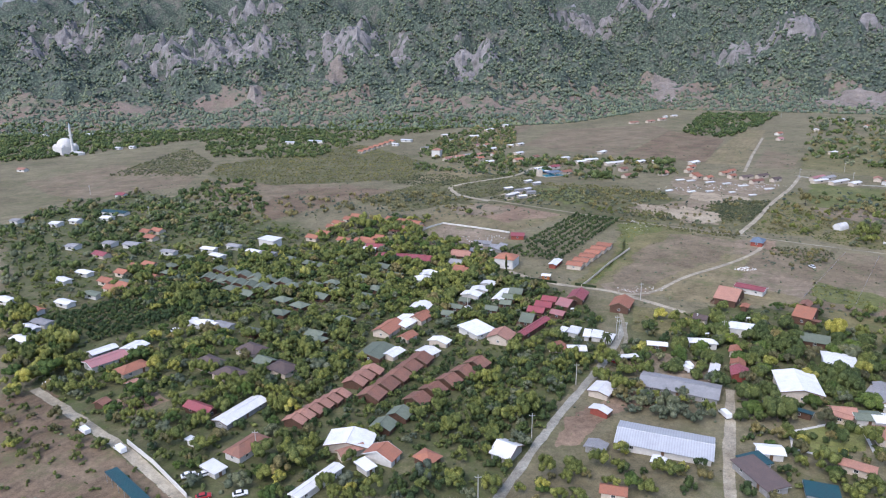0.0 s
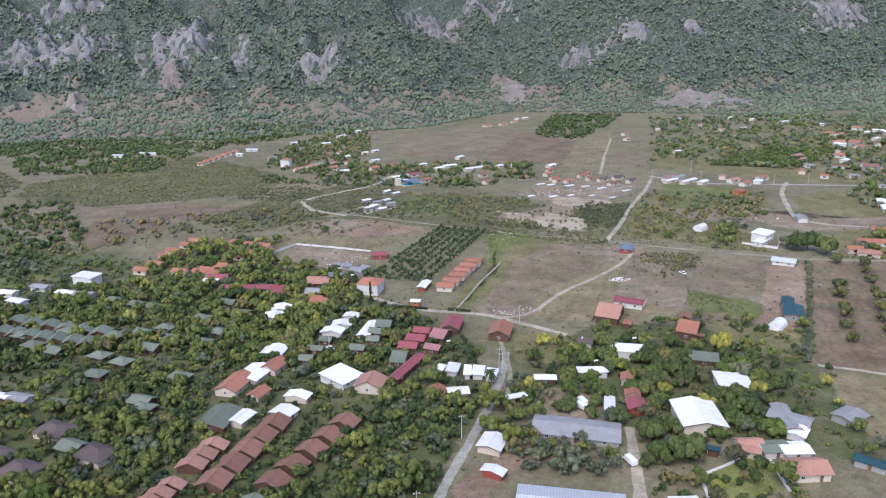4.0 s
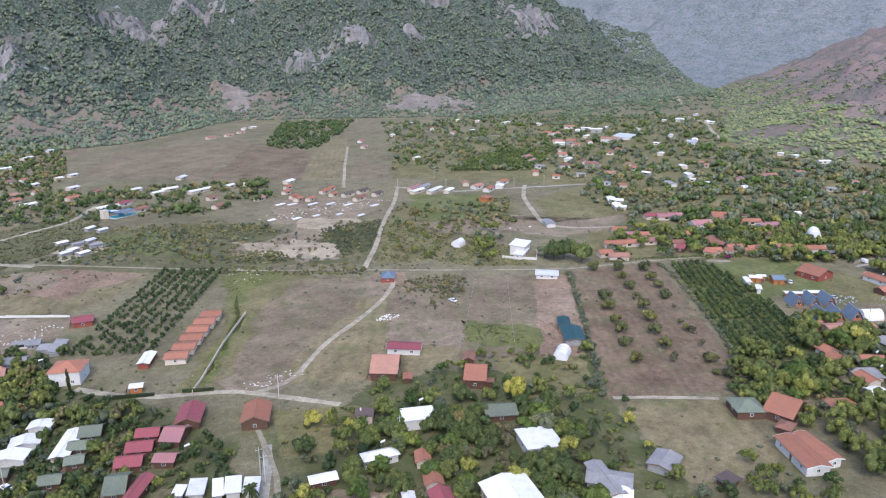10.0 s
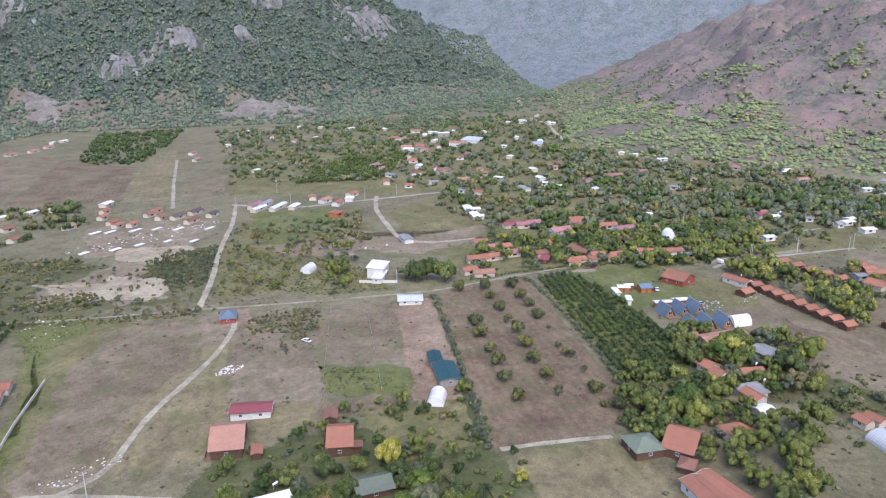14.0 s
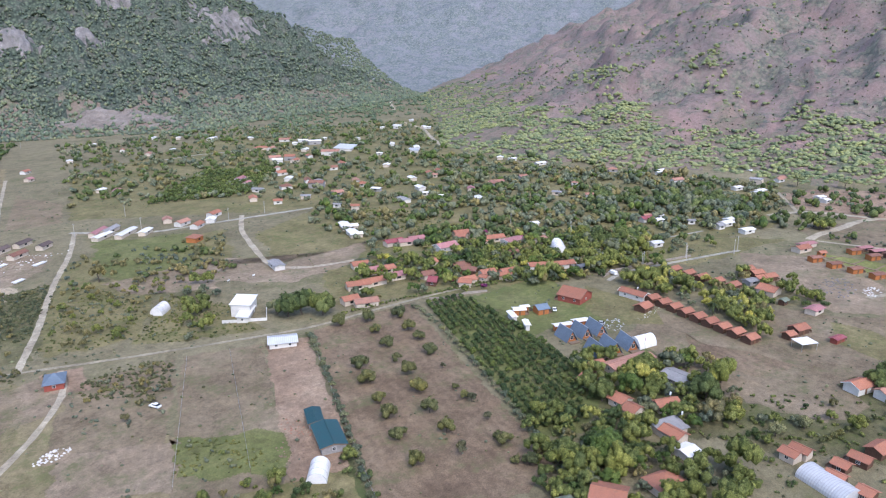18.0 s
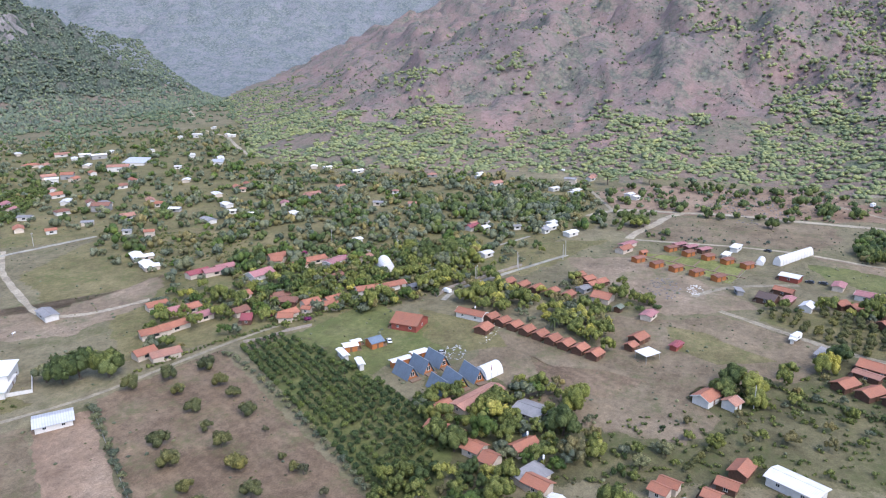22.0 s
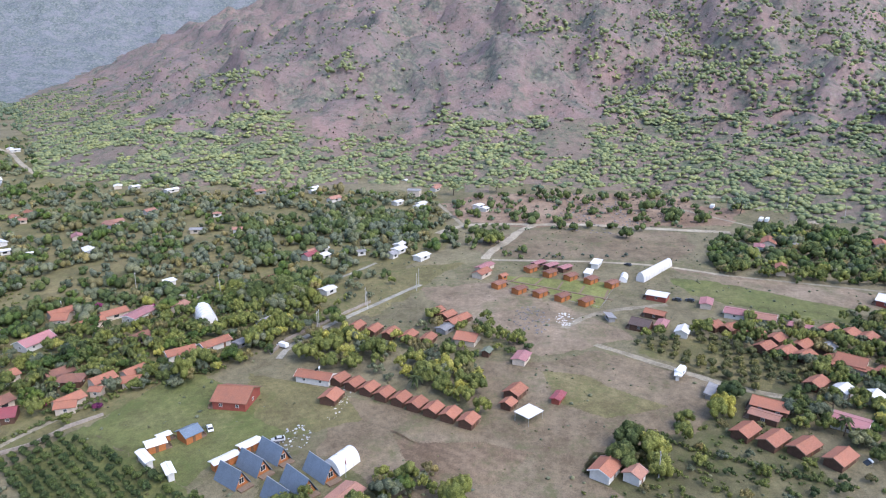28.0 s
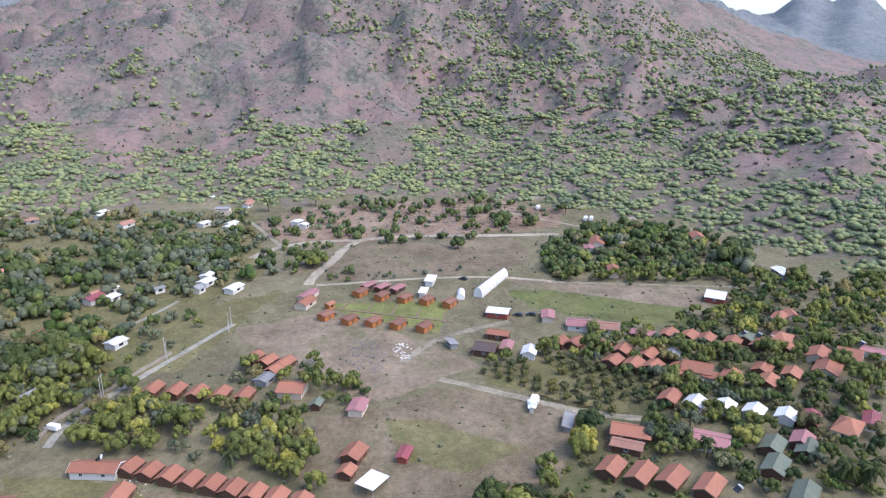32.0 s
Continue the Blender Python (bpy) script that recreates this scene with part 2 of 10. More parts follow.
def earth(name, dark, mid, light, green=None, green_at=0.55, patch=0.02, rough=0.95, lines=None):
    """Soil or turf: broad patches, finer stains, tufts and grain. lines: (scale, turn) of furrows."""
    m, n, l, b = material(name, rough)
    p = position(n)
    col = ramp(n, l, noise_node(n, l, patch, 6, 0.62, p), [(0.3, dark), (0.5, mid), (0.72, light)])
    fine = ramp(n, l, noise_node(n, l, 0.45, 6, 0.75, p), [(0.3, (0.62, 0.62, 0.62)), (0.62, (1.18, 1.18, 1.18))])
    col = mix(n, l, 0.85, col, fine, "MULTIPLY")
    grain = ramp(n, l, noise_node(n, l, 2.2, 5, 0.8, p), [(0.32, (0.58, 0.57, 0.55)), (0.5, (1, 1, 1)), (0.68, (1.38, 1.36, 1.32))])
    col = mix(n, l, 0.8, col, grain, "MULTIPLY")
    stain = ramp(n, l, noise_node(n, l, 0.09, 7, 0.72, p), [(0.32, (0.62, 0.60, 0.57)), (0.52, (1.0, 1.0, 1.0)), (0.7, (1.25, 1.22, 1.17))])
    col = mix(n, l, 0.8, col, stain, "MULTIPLY")
    if green:
        g = ramp(n, l, noise_node(n, l, patch * 2.3, 7, 0.68, p), [(green_at, (0, 0, 0)), (green_at + 0.13, (1, 1, 1))])
        g2 = ramp(n, l, noise_node(n, l, 0.3, 5, 0.8, p), [(0.38, (0, 0, 0)), (0.6, (1, 1, 1))])
        col = mix(n, l, mix(n, l, 1.0, g, g2, "MULTIPLY"), col, green)
    if lines:
        w = n.new("ShaderNodeTexWave")
        w.inputs["Scale"].default_value = lines[0]
        w.inputs["Distortion"].default_value = 6
        w.inputs["Detail"].default_value = 2
        mp = n.new("ShaderNodeMapping")
        mp.inputs["Rotation"].default_value = (0, 0, radians(lines[1]))
        l.new(p, mp.inputs[0])
        l.new(mp.outputs[0], w.inputs[0])
        col = mix(n, l, 0.16, col, ramp(n, l, w.outputs["Fac"], [(0.2, (0.6, 0.6, 0.6)), (0.8, (1.2, 1.2, 1.2))]), "MULTIPLY")
    l.new(col, b.inputs["Base Color"])
    bump(n, l, b, noise_node(n, l, 0.8, 5, 0.7, p), 0.6, 0.5)
    thin_out(n, l, b, p)
    return m


def thin_out(n, l, b, p):
    """Let the ground below show through in tufts where a sheet's "worn" value nears 1."""
    worn = n.new("ShaderNodeAttribute")
    worn.attribute_name = "worn"
    total = worn.outputs["Fac"]
    for size in (0.35, 2.2):
        add = n.new("ShaderNodeMath")
        add.operation = "MULTIPLY_ADD"
        l.new(noise_node(n, l, size, 4, 0.7, p), add.inputs[0])
        add.inputs[1].default_value = 0.8
        l.new(total, add.inputs[2])
        total = add.outputs[0]
    ease = n.new("ShaderNodeMapRange")
    ease.inputs["From Min"].default_value = 1.28
    ease.inputs["From Max"].default_value = 1.29
    l.new(total, ease.inputs["Value"])
    clear = n.new("ShaderNodeBsdfTransparent")
    both = n.new("ShaderNodeMixShader")
    l.new(ease.outputs[0], both.inputs[0])
    l.new(b.outputs[0], both.inputs[1])
    l.new(clear.outputs[0], both.inputs[2])
    l.new(both.outputs[0], n["Material Output"].inputs["Surface"])


def leaf_material(name, dark, mid, light, rough=0.75, far=False):
    m, n, l, b = material(name, rough)
    info = n.new("ShaderNodeObjectInfo").outputs["Random"]
    isl = n.new("ShaderNodeNewGeometry").outputs["Random Per Island"]
    col = ramp(n, l, isl, [(0.0, dark), (0.5, mid), (1.0, light)])
    tone = ramp(n, l, info, [(0.0, (0.72, 0.78, 0.8)), (0.5, (1, 1, 1)), (1.0, (1.3, 1.2, 0.95))])
    col = mix(n, l, 1.0, col, tone, "MULTIPLY")
    big = ramp(n, l, noise_node(n, l, 0.05, 3, 0.6, position(n)), [(0.3, (0.78, 0.84, 0.86)), (0.7, (1.2, 1.15, 1.0))])
    col = mix(n, l, 1.0, col, big, "MULTIPLY")
    cell = n.new("ShaderNodeTexVoronoi")
    cell.inputs["Scale"].default_value = 0.16
    l.new(position(n), cell.inputs["Vector"])
    one = n.new("ShaderNodeSeparateColor")
    l.new(cell.outputs["Color"], one.inputs[0])
    own = ramp(n, l, one.outputs[0], [(0.0, (0.7, 0.76, 0.82)), (0.45, (0.96, 0.98, 0.98)), (0.8, (1.1, 1.07, 1.0)), (1.0, (1.22, 1.17, 1.0))])
    col = mix(n, l, 1.0, col, own, "MULTIPLY")
    twigs = noise_node(n, l, 0.7 if far else 3.0, 5, 0.8, position(n))
    lo, hi = (0.75, 1.2) if far else (0.36, 1.7)
    col = mix(n, l, 1.0, col, ramp(n, l, twigs, [(0.34, (lo, lo, lo)), (0.5, (0.97, 0.97, 0.97)), (0.66, (hi, hi * 0.97, hi * 0.92))]), "MULTIPLY")
    l.new(col, b.inputs["Base Color"])
    bump(n, l, b, twigs, 0.4 if far else 0.9, 0.8)
    b.inputs["Specular IOR Level"].default_value = 0.15
    return m


def roof_material(name, base, worn, band=0.0, rough=0.75, metal=0.0, stain=0.35):
    """Tiles or sheet: courses along the slope, panel to panel change, dirt."""
    m, n, l, b = material(name, rough, metal)
    tc = n.new("ShaderNodeTexCoord").outputs["Object"]
    info = n.new("ShaderNodeObjectInfo").outputs["Random"]
    col = mix(n, l, ramp(n, l, noise_node(n, l, 0.35, 6, 0.7, tc), [(0.35, (0, 0, 0)), (0.7, (1, 1, 1))]), base, worn)
    col = mix(n, l, 1.0, col, ramp(n, l, info, [(0, (0.85, 0.83, 0.82)), (1, (1.12, 1.1, 1.08))]), "MULTIPLY")
    col = mix(n, l, stain, col, ramp(n, l, noise_node(n, l, 2.5, 6, 0.8, tc), [(0.3, (0.45, 0.43, 0.42)), (0.6, (1.1, 1.1, 1.1))]), "MULTIPLY")
    if band:
        w = n.new("ShaderNodeTexWave")
        w.inputs["Scale"].default_value = band
        w.inputs["Distortion"].default_value = 0.3
        l.new(tc, w.inputs[0])
        col = mix(n, l, 0.3, col, ramp(n, l, w.outputs["Fac"], [(0.1, (0.6, 0.58, 0.56)), (0.5, (1.1, 1.1, 1.1))]), "MULTIPLY")
        bump(n, l, b, w.outputs["Fac"], 0.5, 0.06)
    l.new(col, b.inputs["Base Color"])
    return m


def plain_material(name, base, rough=0.7, metal=0.0, var=0.25, scale=0.8):
    m, n, l, b = material(name, rough, metal)
    tc = n.new("ShaderNodeTexCoord").outputs["Object"]
    f = noise_node(n, l, scale, 6, 0.7, tc)
    dark, light = tuple(c * (1 - var) for c in base), tuple(min(1, c * (1 + var * 0.6)) for c in base)
    l.new(ramp(n, l, f, [(0.3, dark), (0.7, light)]), b.inputs["Base Color"])
    bump(n, l, b, noise_node(n, l, 6, 4, 0.7, tc), 0.2, 0.03)
    return m


GROUND = earth("scrub_ground", (0.125, 0.108, 0.0602), (0.17, 0.148, 0.086), (0.22, 0.192, 0.116), (0.1, 0.103, 0.0413), 0.5, 0.012)
EARTH = {
    "dry_grass": earth("dry_grass", (0.147, 0.123, 0.06398), (0.1943, 0.16, 0.0864), (0.2467, 0.202, 0.1163), (0.125, 0.128, 0.0499), 0.5, 0.02, lines=(0.05, 30)),
    "grey_soil": earth("grey_fallow_soil", (0.1418, 0.108, 0.06696), (0.1869, 0.146, 0.093), (0.2363, 0.187, 0.1265), (0.115, 0.114, 0.052), 0.5, 0.03),
    "brown_soil": earth("brown_tilled_soil", (0.1239, 0.085, 0.05301), (0.1701, 0.122, 0.07719), (0.2184, 0.163, 0.107), (0.115, 0.112, 0.05), 0.5, 0.035, lines=(0.08, 30)),
    "red_soil": earth("reddish_bare_soil", (0.185, 0.123, 0.0817), (0.245, 0.172, 0.116), (0.3, 0.227, 0.159), None, patch=0.03),
    "green_grass": earth("green_grass", (0.09, 0.103, 0.0327), (0.125, 0.133, 0.0447), (0.165, 0.16, 0.0671), (0.085, 0.108, 0.0292), 0.5, 0.03),
    "rough_grass": earth("rough_green_grass", (0.1208, 0.108, 0.04399), (0.1628, 0.143, 0.06398), (0.21, 0.177, 0.08798), (0.1, 0.11, 0.0361), 0.5, 0.03),
    "scrub": earth("dark_scrub_floor", (0.085, 0.0788, 0.0361), (0.12, 0.11, 0.0533), (0.165, 0.146, 0.0774), (0.075, 0.0867, 0.0275), 0.47, 0.03),
    "garden": earth("garden_soil", (0.066, 0.072, 0.03), (0.105, 0.103, 0.046), (0.175, 0.15, 0.088), (0.07, 0.088, 0.026), 0.44, 0.05),
    "lawn": earth("mown_lawn", (0.135, 0.152, 0.042), (0.172, 0.185, 0.056), (0.21, 0.212, 0.075), None, patch=0.05),
    "sand": earth("pale_sandy_earth", (0.27, 0.212, 0.142), (0.34, 0.281, 0.194), (0.4, 0.34, 0.241), None, patch=0.03),
    "pale_soil": earth("pale_dry_soil", (0.1733, 0.132, 0.08556), (0.2258, 0.175, 0.119), (0.2888, 0.232, 0.1655), (0.125, 0.12, 0.058), 0.5, 0.03),
}
ROAD = earth("dirt_road", (0.26, 0.224, 0.163), (0.345, 0.302, 0.224), (0.42, 0.375, 0.283), (0.20, 0.19, 0.10), 0.6, patch=0.06)
CONCRETE = earth("concrete_road", (0.25, 0.236, 0.194), (0.31, 0.295, 0.245), (0.37, 0.355, 0.297), None, patch=0.08)
TRACK = earth("earth_track", (0.21, 0.183, 0.13), (0.27, 0.238, 0.173), (0.33, 0.295, 0.218), (0.15, 0.145, 0.075), 0.56, patch=0.06)
ROOF = {
    "terracotta": roof_material("terracotta_tiles", (0.37, 0.155, 0.095), (0.29, 0.14, 0.095), 1.6),
    "faded": roof_material("faded_clay_tiles", (0.40, 0.21, 0.15), (0.30, 0.17, 0.13), 1.6),
    "brown": roof_material("brown_clay_tiles", (0.26, 0.125, 0.085), (0.19, 0.105, 0.08), 1.6),
    "maroon": roof_material("maroon_sheet", (0.29, 0.075, 0.085), (0.23, 0.08, 0.085), 1.2, 0.5),
    "pink": roof_material("faded_red_sheet", (0.38, 0.17, 0.17), (0.31, 0.17, 0.17), 1.2, 0.6),
    "white": roof_material("white_roof_sheet", (0.76, 0.76, 0.745), (0.60, 0.60, 0.585), 0.6, 0.5, 0, 0.18),
    "green": roof_material("grey_green_felt", (0.165, 0.19, 0.14), (0.125, 0.148, 0.11), 0.8),
    "grey": roof_material("weathered_grey_sheet", (0.30, 0.30, 0.30), (0.22, 0.22, 0.225), 1.0),
    "blue": roof_material("blue_grey_shingle", (0.16, 0.21, 0.27), (0.13, 0.17, 0.22), 1.2),
    "teal": roof_material("teal_sheet", (0.02, 0.075, 0.085), (0.03, 0.065, 0.075), 1.0, 0.5),
    "darkbrown": roof_material("dark_brown_shingle", (0.13, 0.095, 0.085), (0.10, 0.08, 0.075), 1.2),
    "poly": roof_material("clouded_greenhouse_film", (0.50, 0.52, 0.54), (0.42, 0.43, 0.45), 0.4, 0.35, 0, 0.25),
}
WALL = {
    "white": plain_material("white_render", (0.58, 0.56, 0.52), 0.85, 0, 0.15),
    "cream": plain_material("cream_render", (0.55, 0.47, 0.38), 0.85, 0, 0.2),
    "wood": plain_material("dark_stained_boards", (0.11, 0.06, 0.04), 0.7, 0, 0.35, 1.5),
    "orange": plain_material("orange_pine_logs", (0.40, 0.15, 0.05), 0.6, 0, 0.3, 1.5),
    "red": plain_material("red_painted_boards", (0.26, 0.07, 0.05), 0.65, 0, 0.25),
    "stone": plain_material("rubble_stone", (0.30, 0.26, 0.22), 0.9, 0, 0.4, 1.2),
    "grey": plain_material("bare_block", (0.30, 0.29, 0.28), 0.9, 0, 0.25),
}
BARK = plain_material("bark", (0.11, 0.085, 0.065), 0.9, 0, 0.4, 2)
GLASS = plain_material("dark_window_glass", (0.03, 0.035, 0.04), 0.08, 0, 0.2)
FRAME = plain_material("white_window_frame", (0.7, 0.7, 0.68), 0.5, 0, 0.1)
DOOR = plain_material("brown_door", (0.16, 0.09, 0.05), 0.6, 0, 0.2)
TIMBER = plain_material("weathered_timber", (0.20, 0.14, 0.095), 0.8, 0, 0.35, 2)
STEEL = plain_material("galvanised_steel", (0.45, 0.46, 0.47), 0.45, 0.6, 0.15)
POLE_MAT = plain_material("concrete_pole", (0.45, 0.43, 0.40), 0.85, 0, 0.15)
RUBBER = plain_material("black_rubber", (0.02, 0.02, 0.02), 0.8)
ROCK = earth("pale_limestone", (0.12, 0.112, 0.105), (0.2, 0.187, 0.182), (0.275, 0.26, 0.255), (0.1, 0.115, 0.08), 0.56, patch=0.04)
SCREE = earth("grey_scree", (0.155, 0.132, 0.112), (0.2, 0.172, 0.148), (0.25, 0.222, 0.198), None, patch=0.03)
LEAF = {
    "citrus": leaf_material("citrus_leaves", (0.052, 0.076, 0.03), (0.076, 0.106, 0.041), (0.11, 0.143, 0.058)),
    "green": leaf_material("broad_leaves", (0.082, 0.105, 0.038), (0.125, 0.152, 0.056), (0.182, 0.21, 0.084)),
    "bright": leaf_material("bright_green_leaves", (0.072, 0.11, 0.028), (0.11, 0.155, 0.042), (0.155, 0.2, 0.06)),
    "yellow": leaf_material("yellowing_leaves", (0.23, 0.232, 0.058), (0.31, 0.305, 0.08), (0.39, 0.37, 0.115)),
    "olive": leaf_material("olive_leaves", (0.1, 0.115, 0.072), (0.152, 0.168, 0.11), (0.205, 0.22, 0.155)),
    "dry": leaf_material("half_bare_twigs", (0.115, 0.112, 0.06), (0.16, 0.148, 0.082), (0.21, 0.192, 0.115)),
    "pine": leaf_material("pine_needles", (0.142, 0.174, 0.108), (0.165, 0.199, 0.124), (0.19, 0.225, 0.143), far=True),
    "cypress": leaf_material("cypress_needles", (0.02, 0.035, 0.014), (0.035, 0.05, 0.02), (0.055, 0.075, 0.03)),
    "palm": leaf_material("palm_fronds", (0.05, 0.065, 0.025), (0.08, 0.10, 0.04), (0.13, 0.15, 0.065)),
    # bluer than maquis itself: some haze is painted into the leaf colour
    "maquis": leaf_material("maquis_leaves_haze_tint", (0.084, 0.1, 0.08), (0.118, 0.136, 0.108), (0.155, 0.172, 0.138), far=True),
    "orchard": leaf_material("orchard_leaves", (0.1, 0.105, 0.045), (0.145, 0.148, 0.066), (0.195, 0.19, 0.095)),
    # blue of hazy air mixed into the oak green
    "hill": leaf_material("hillside_oak_leaves_haze_tint", (0.09, 0.118, 0.092), (0.118, 0.15, 0.116), (0.15, 0.182, 0.142), far=True),
    "scrub": leaf_material("thorn_scrub_leaves", (0.085, 0.092, 0.048), (0.118, 0.123, 0.064), (0.16, 0.158, 0.088)),
    "weed": leaf_material("weed_leaves", (0.11, 0.12, 0.042), (0.15, 0.158, 0.056), (0.2, 0.195, 0.08)),
    "burnt": leaf_material("dry_brown_twigs", (0.075, 0.06, 0.052), (0.11, 0.088, 0.075), (0.15, 0.122, 0.10)),
    "flower": leaf_material("bougainvillea_blossom", (0.20, 0.03, 0.11), (0.30, 0.06, 0.18), (0.36, 0.10, 0.24)),
}


def slope_material(name, soil, soil2, rockc, scrub, rock_at, cover_at=0.47, crowns=0.8):
    """Hillside: soil, closed scrub with shade painted between its crowns, bare rock."""
    m, n, l, b = material(name, 0.95)
    p = position(n)
    col = ramp(n, l, noise_node(n, l, 0.006, 7, 0.65, p), [(0.35, soil), (0.62, soil2)])
    g = ramp(n, l, noise_node(n, l, 0.028, 9, 0.8, p), [(cover_at - 0.07, (0, 0, 0)), (cover_at + 0.07, (1, 1, 1))])
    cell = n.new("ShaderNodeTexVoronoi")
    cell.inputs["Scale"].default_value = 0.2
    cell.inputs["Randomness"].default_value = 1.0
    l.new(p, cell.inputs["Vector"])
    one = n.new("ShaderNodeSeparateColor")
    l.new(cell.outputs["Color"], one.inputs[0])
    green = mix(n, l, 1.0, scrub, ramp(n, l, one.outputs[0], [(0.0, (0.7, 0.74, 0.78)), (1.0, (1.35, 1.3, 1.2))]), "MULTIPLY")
    # painted shade: crowns bright in the middle, darkened towards the gaps between them
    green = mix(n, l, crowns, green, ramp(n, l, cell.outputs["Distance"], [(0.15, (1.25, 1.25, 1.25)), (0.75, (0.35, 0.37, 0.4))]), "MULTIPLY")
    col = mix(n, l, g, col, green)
    r = ramp(n, l, noise_node(n, l, 0.016, 9, 0.75, p), [(rock_at, (0, 0, 0)), (rock_at + 0.05, (1, 1, 1))])
    tone = ramp(n, l, noise_node(n, l, 0.07, 6, 0.8, p), [(0.3, (0.5, 0.5, 0.5)), (0.7, (1.2, 1.2, 1.2))])
    col = mix(n, l, r, col, mix(n, l, 1.0, rockc, tone, "MULTIPLY"))
    fine = ramp(n, l, noise_node(n, l, 0.2, 6, 0.8, p), [(0.3, (0.6, 0.6, 0.6)), (0.65, (1.15, 1.15, 1.15))])
    l.new(mix(n, l, 0.8, col, fine, "MULTIPLY"), b.inputs["Base Color"])
    bump(n, l, b, noise_node(n, l, 0.06, 8, 0.75, p), 0.6, 5.0)
    return m


# scrub and rock lean blue, a painted touch of haze
SLOPE_N = slope_material("north_slope_haze_tint", (0.17, 0.148, 0.13), (0.13, 0.126, 0.105), (0.31, 0.297, 0.32), (0.088, 0.112, 0.082), 0.63, 0.42, 0.9)
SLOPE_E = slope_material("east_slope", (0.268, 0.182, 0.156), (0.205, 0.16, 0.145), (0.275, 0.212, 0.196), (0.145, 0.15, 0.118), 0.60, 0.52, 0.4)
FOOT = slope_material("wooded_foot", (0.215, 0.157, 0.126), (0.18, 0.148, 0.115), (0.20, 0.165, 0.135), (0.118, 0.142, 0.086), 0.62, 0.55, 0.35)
# distance haze is painted into these pale blue-grey base colours
FAR = slope_material("far_slope_painted_haze", (0.225, 0.22, 0.238), (0.185, 0.197, 0.212), (0.245, 0.238, 0.26), (0.155, 0.178, 0.176), 0.66, 0.47, 0.3)


# ---------- the ground sheet and the mountains ----------
def terrain():
    az = np.radians(np.concatenate([np.arange(-48, 150, 0.4), np.arange(150, 312, 3.0)]))
    rad = np.concatenate([[0.5], np.arange(60, 420, 60), np.arange(420, 1000, 20), np.arange(1000, 2400, 16), np.geomspace(2400, 4900, 36)])
    a, r = np.meshgrid(az, rad, indexing="ij")
    x, y = 150 + r * np.sin(a), 200 + r * np.cos(a)
    z = height(x, y)
    dn, de = north_inside(x, y), east_inside(x, y)
    near_h, beyond = mountain_parts(x, y)
    mid = lambda q: (q + np.roll(q, -1, 0))[:, :-1] / 4 + (q + np.roll(q, -1, 0))[:, 1:] / 4
    nd, ed, rr, hh = mid(dn), mid(de), mid(r), mid(mountain_height(x, y))
    # kind 3 carries the painted haze; every slope beyond 2300 m takes it too
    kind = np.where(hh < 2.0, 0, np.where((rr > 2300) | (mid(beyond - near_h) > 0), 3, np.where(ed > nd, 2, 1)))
    belt = wobble(mid(x), mid(y), 200, 3.1, 3)
    kind = np.where(((kind == 2) & (ed + 55 * belt < 120)) | ((kind == 1) & (nd + 60 * belt < 150)), 4, kind)
    na, nr = len(az), len(rad)
    idx = np.arange(na * nr).reshape(na, nr)
    nxt = np.roll(idx, -1, 0)
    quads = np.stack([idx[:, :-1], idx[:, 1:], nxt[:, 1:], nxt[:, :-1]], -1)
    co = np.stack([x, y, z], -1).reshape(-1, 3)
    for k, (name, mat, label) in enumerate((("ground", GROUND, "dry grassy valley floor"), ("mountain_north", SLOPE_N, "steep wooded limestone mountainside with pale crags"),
                                            ("mountain_east", SLOPE_E, "reddish scrub-covered mountainside with pine groves"), ("far_mountains", FAR, "mountains far up the valley, haze painted in blue-grey"),
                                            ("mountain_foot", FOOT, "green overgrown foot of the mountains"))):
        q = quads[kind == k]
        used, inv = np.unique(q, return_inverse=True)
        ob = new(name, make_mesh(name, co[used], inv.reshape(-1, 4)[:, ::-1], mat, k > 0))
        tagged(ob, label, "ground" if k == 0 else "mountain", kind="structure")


terrain()
LIFT = [0.01]


def ragged(corners, amp, step):
    out, rnd = [], random.Random(int(corners[0][0] * 7 + corners[0][1] * 13))
    for (ax, ay), (bx, by) in zip(corners, corners[1:] + corners[:1]):
        n = max(1, int(math.hypot(bx - ax, by - ay) / step))
        for k in range(n):
            j = amp if k else amp * 0.3
            out.append((ax + (bx - ax) * k / n + rnd.uniform(-j, j), ay + (by - ay) * k / n + rnd.uniform(-j, j)))
    return out


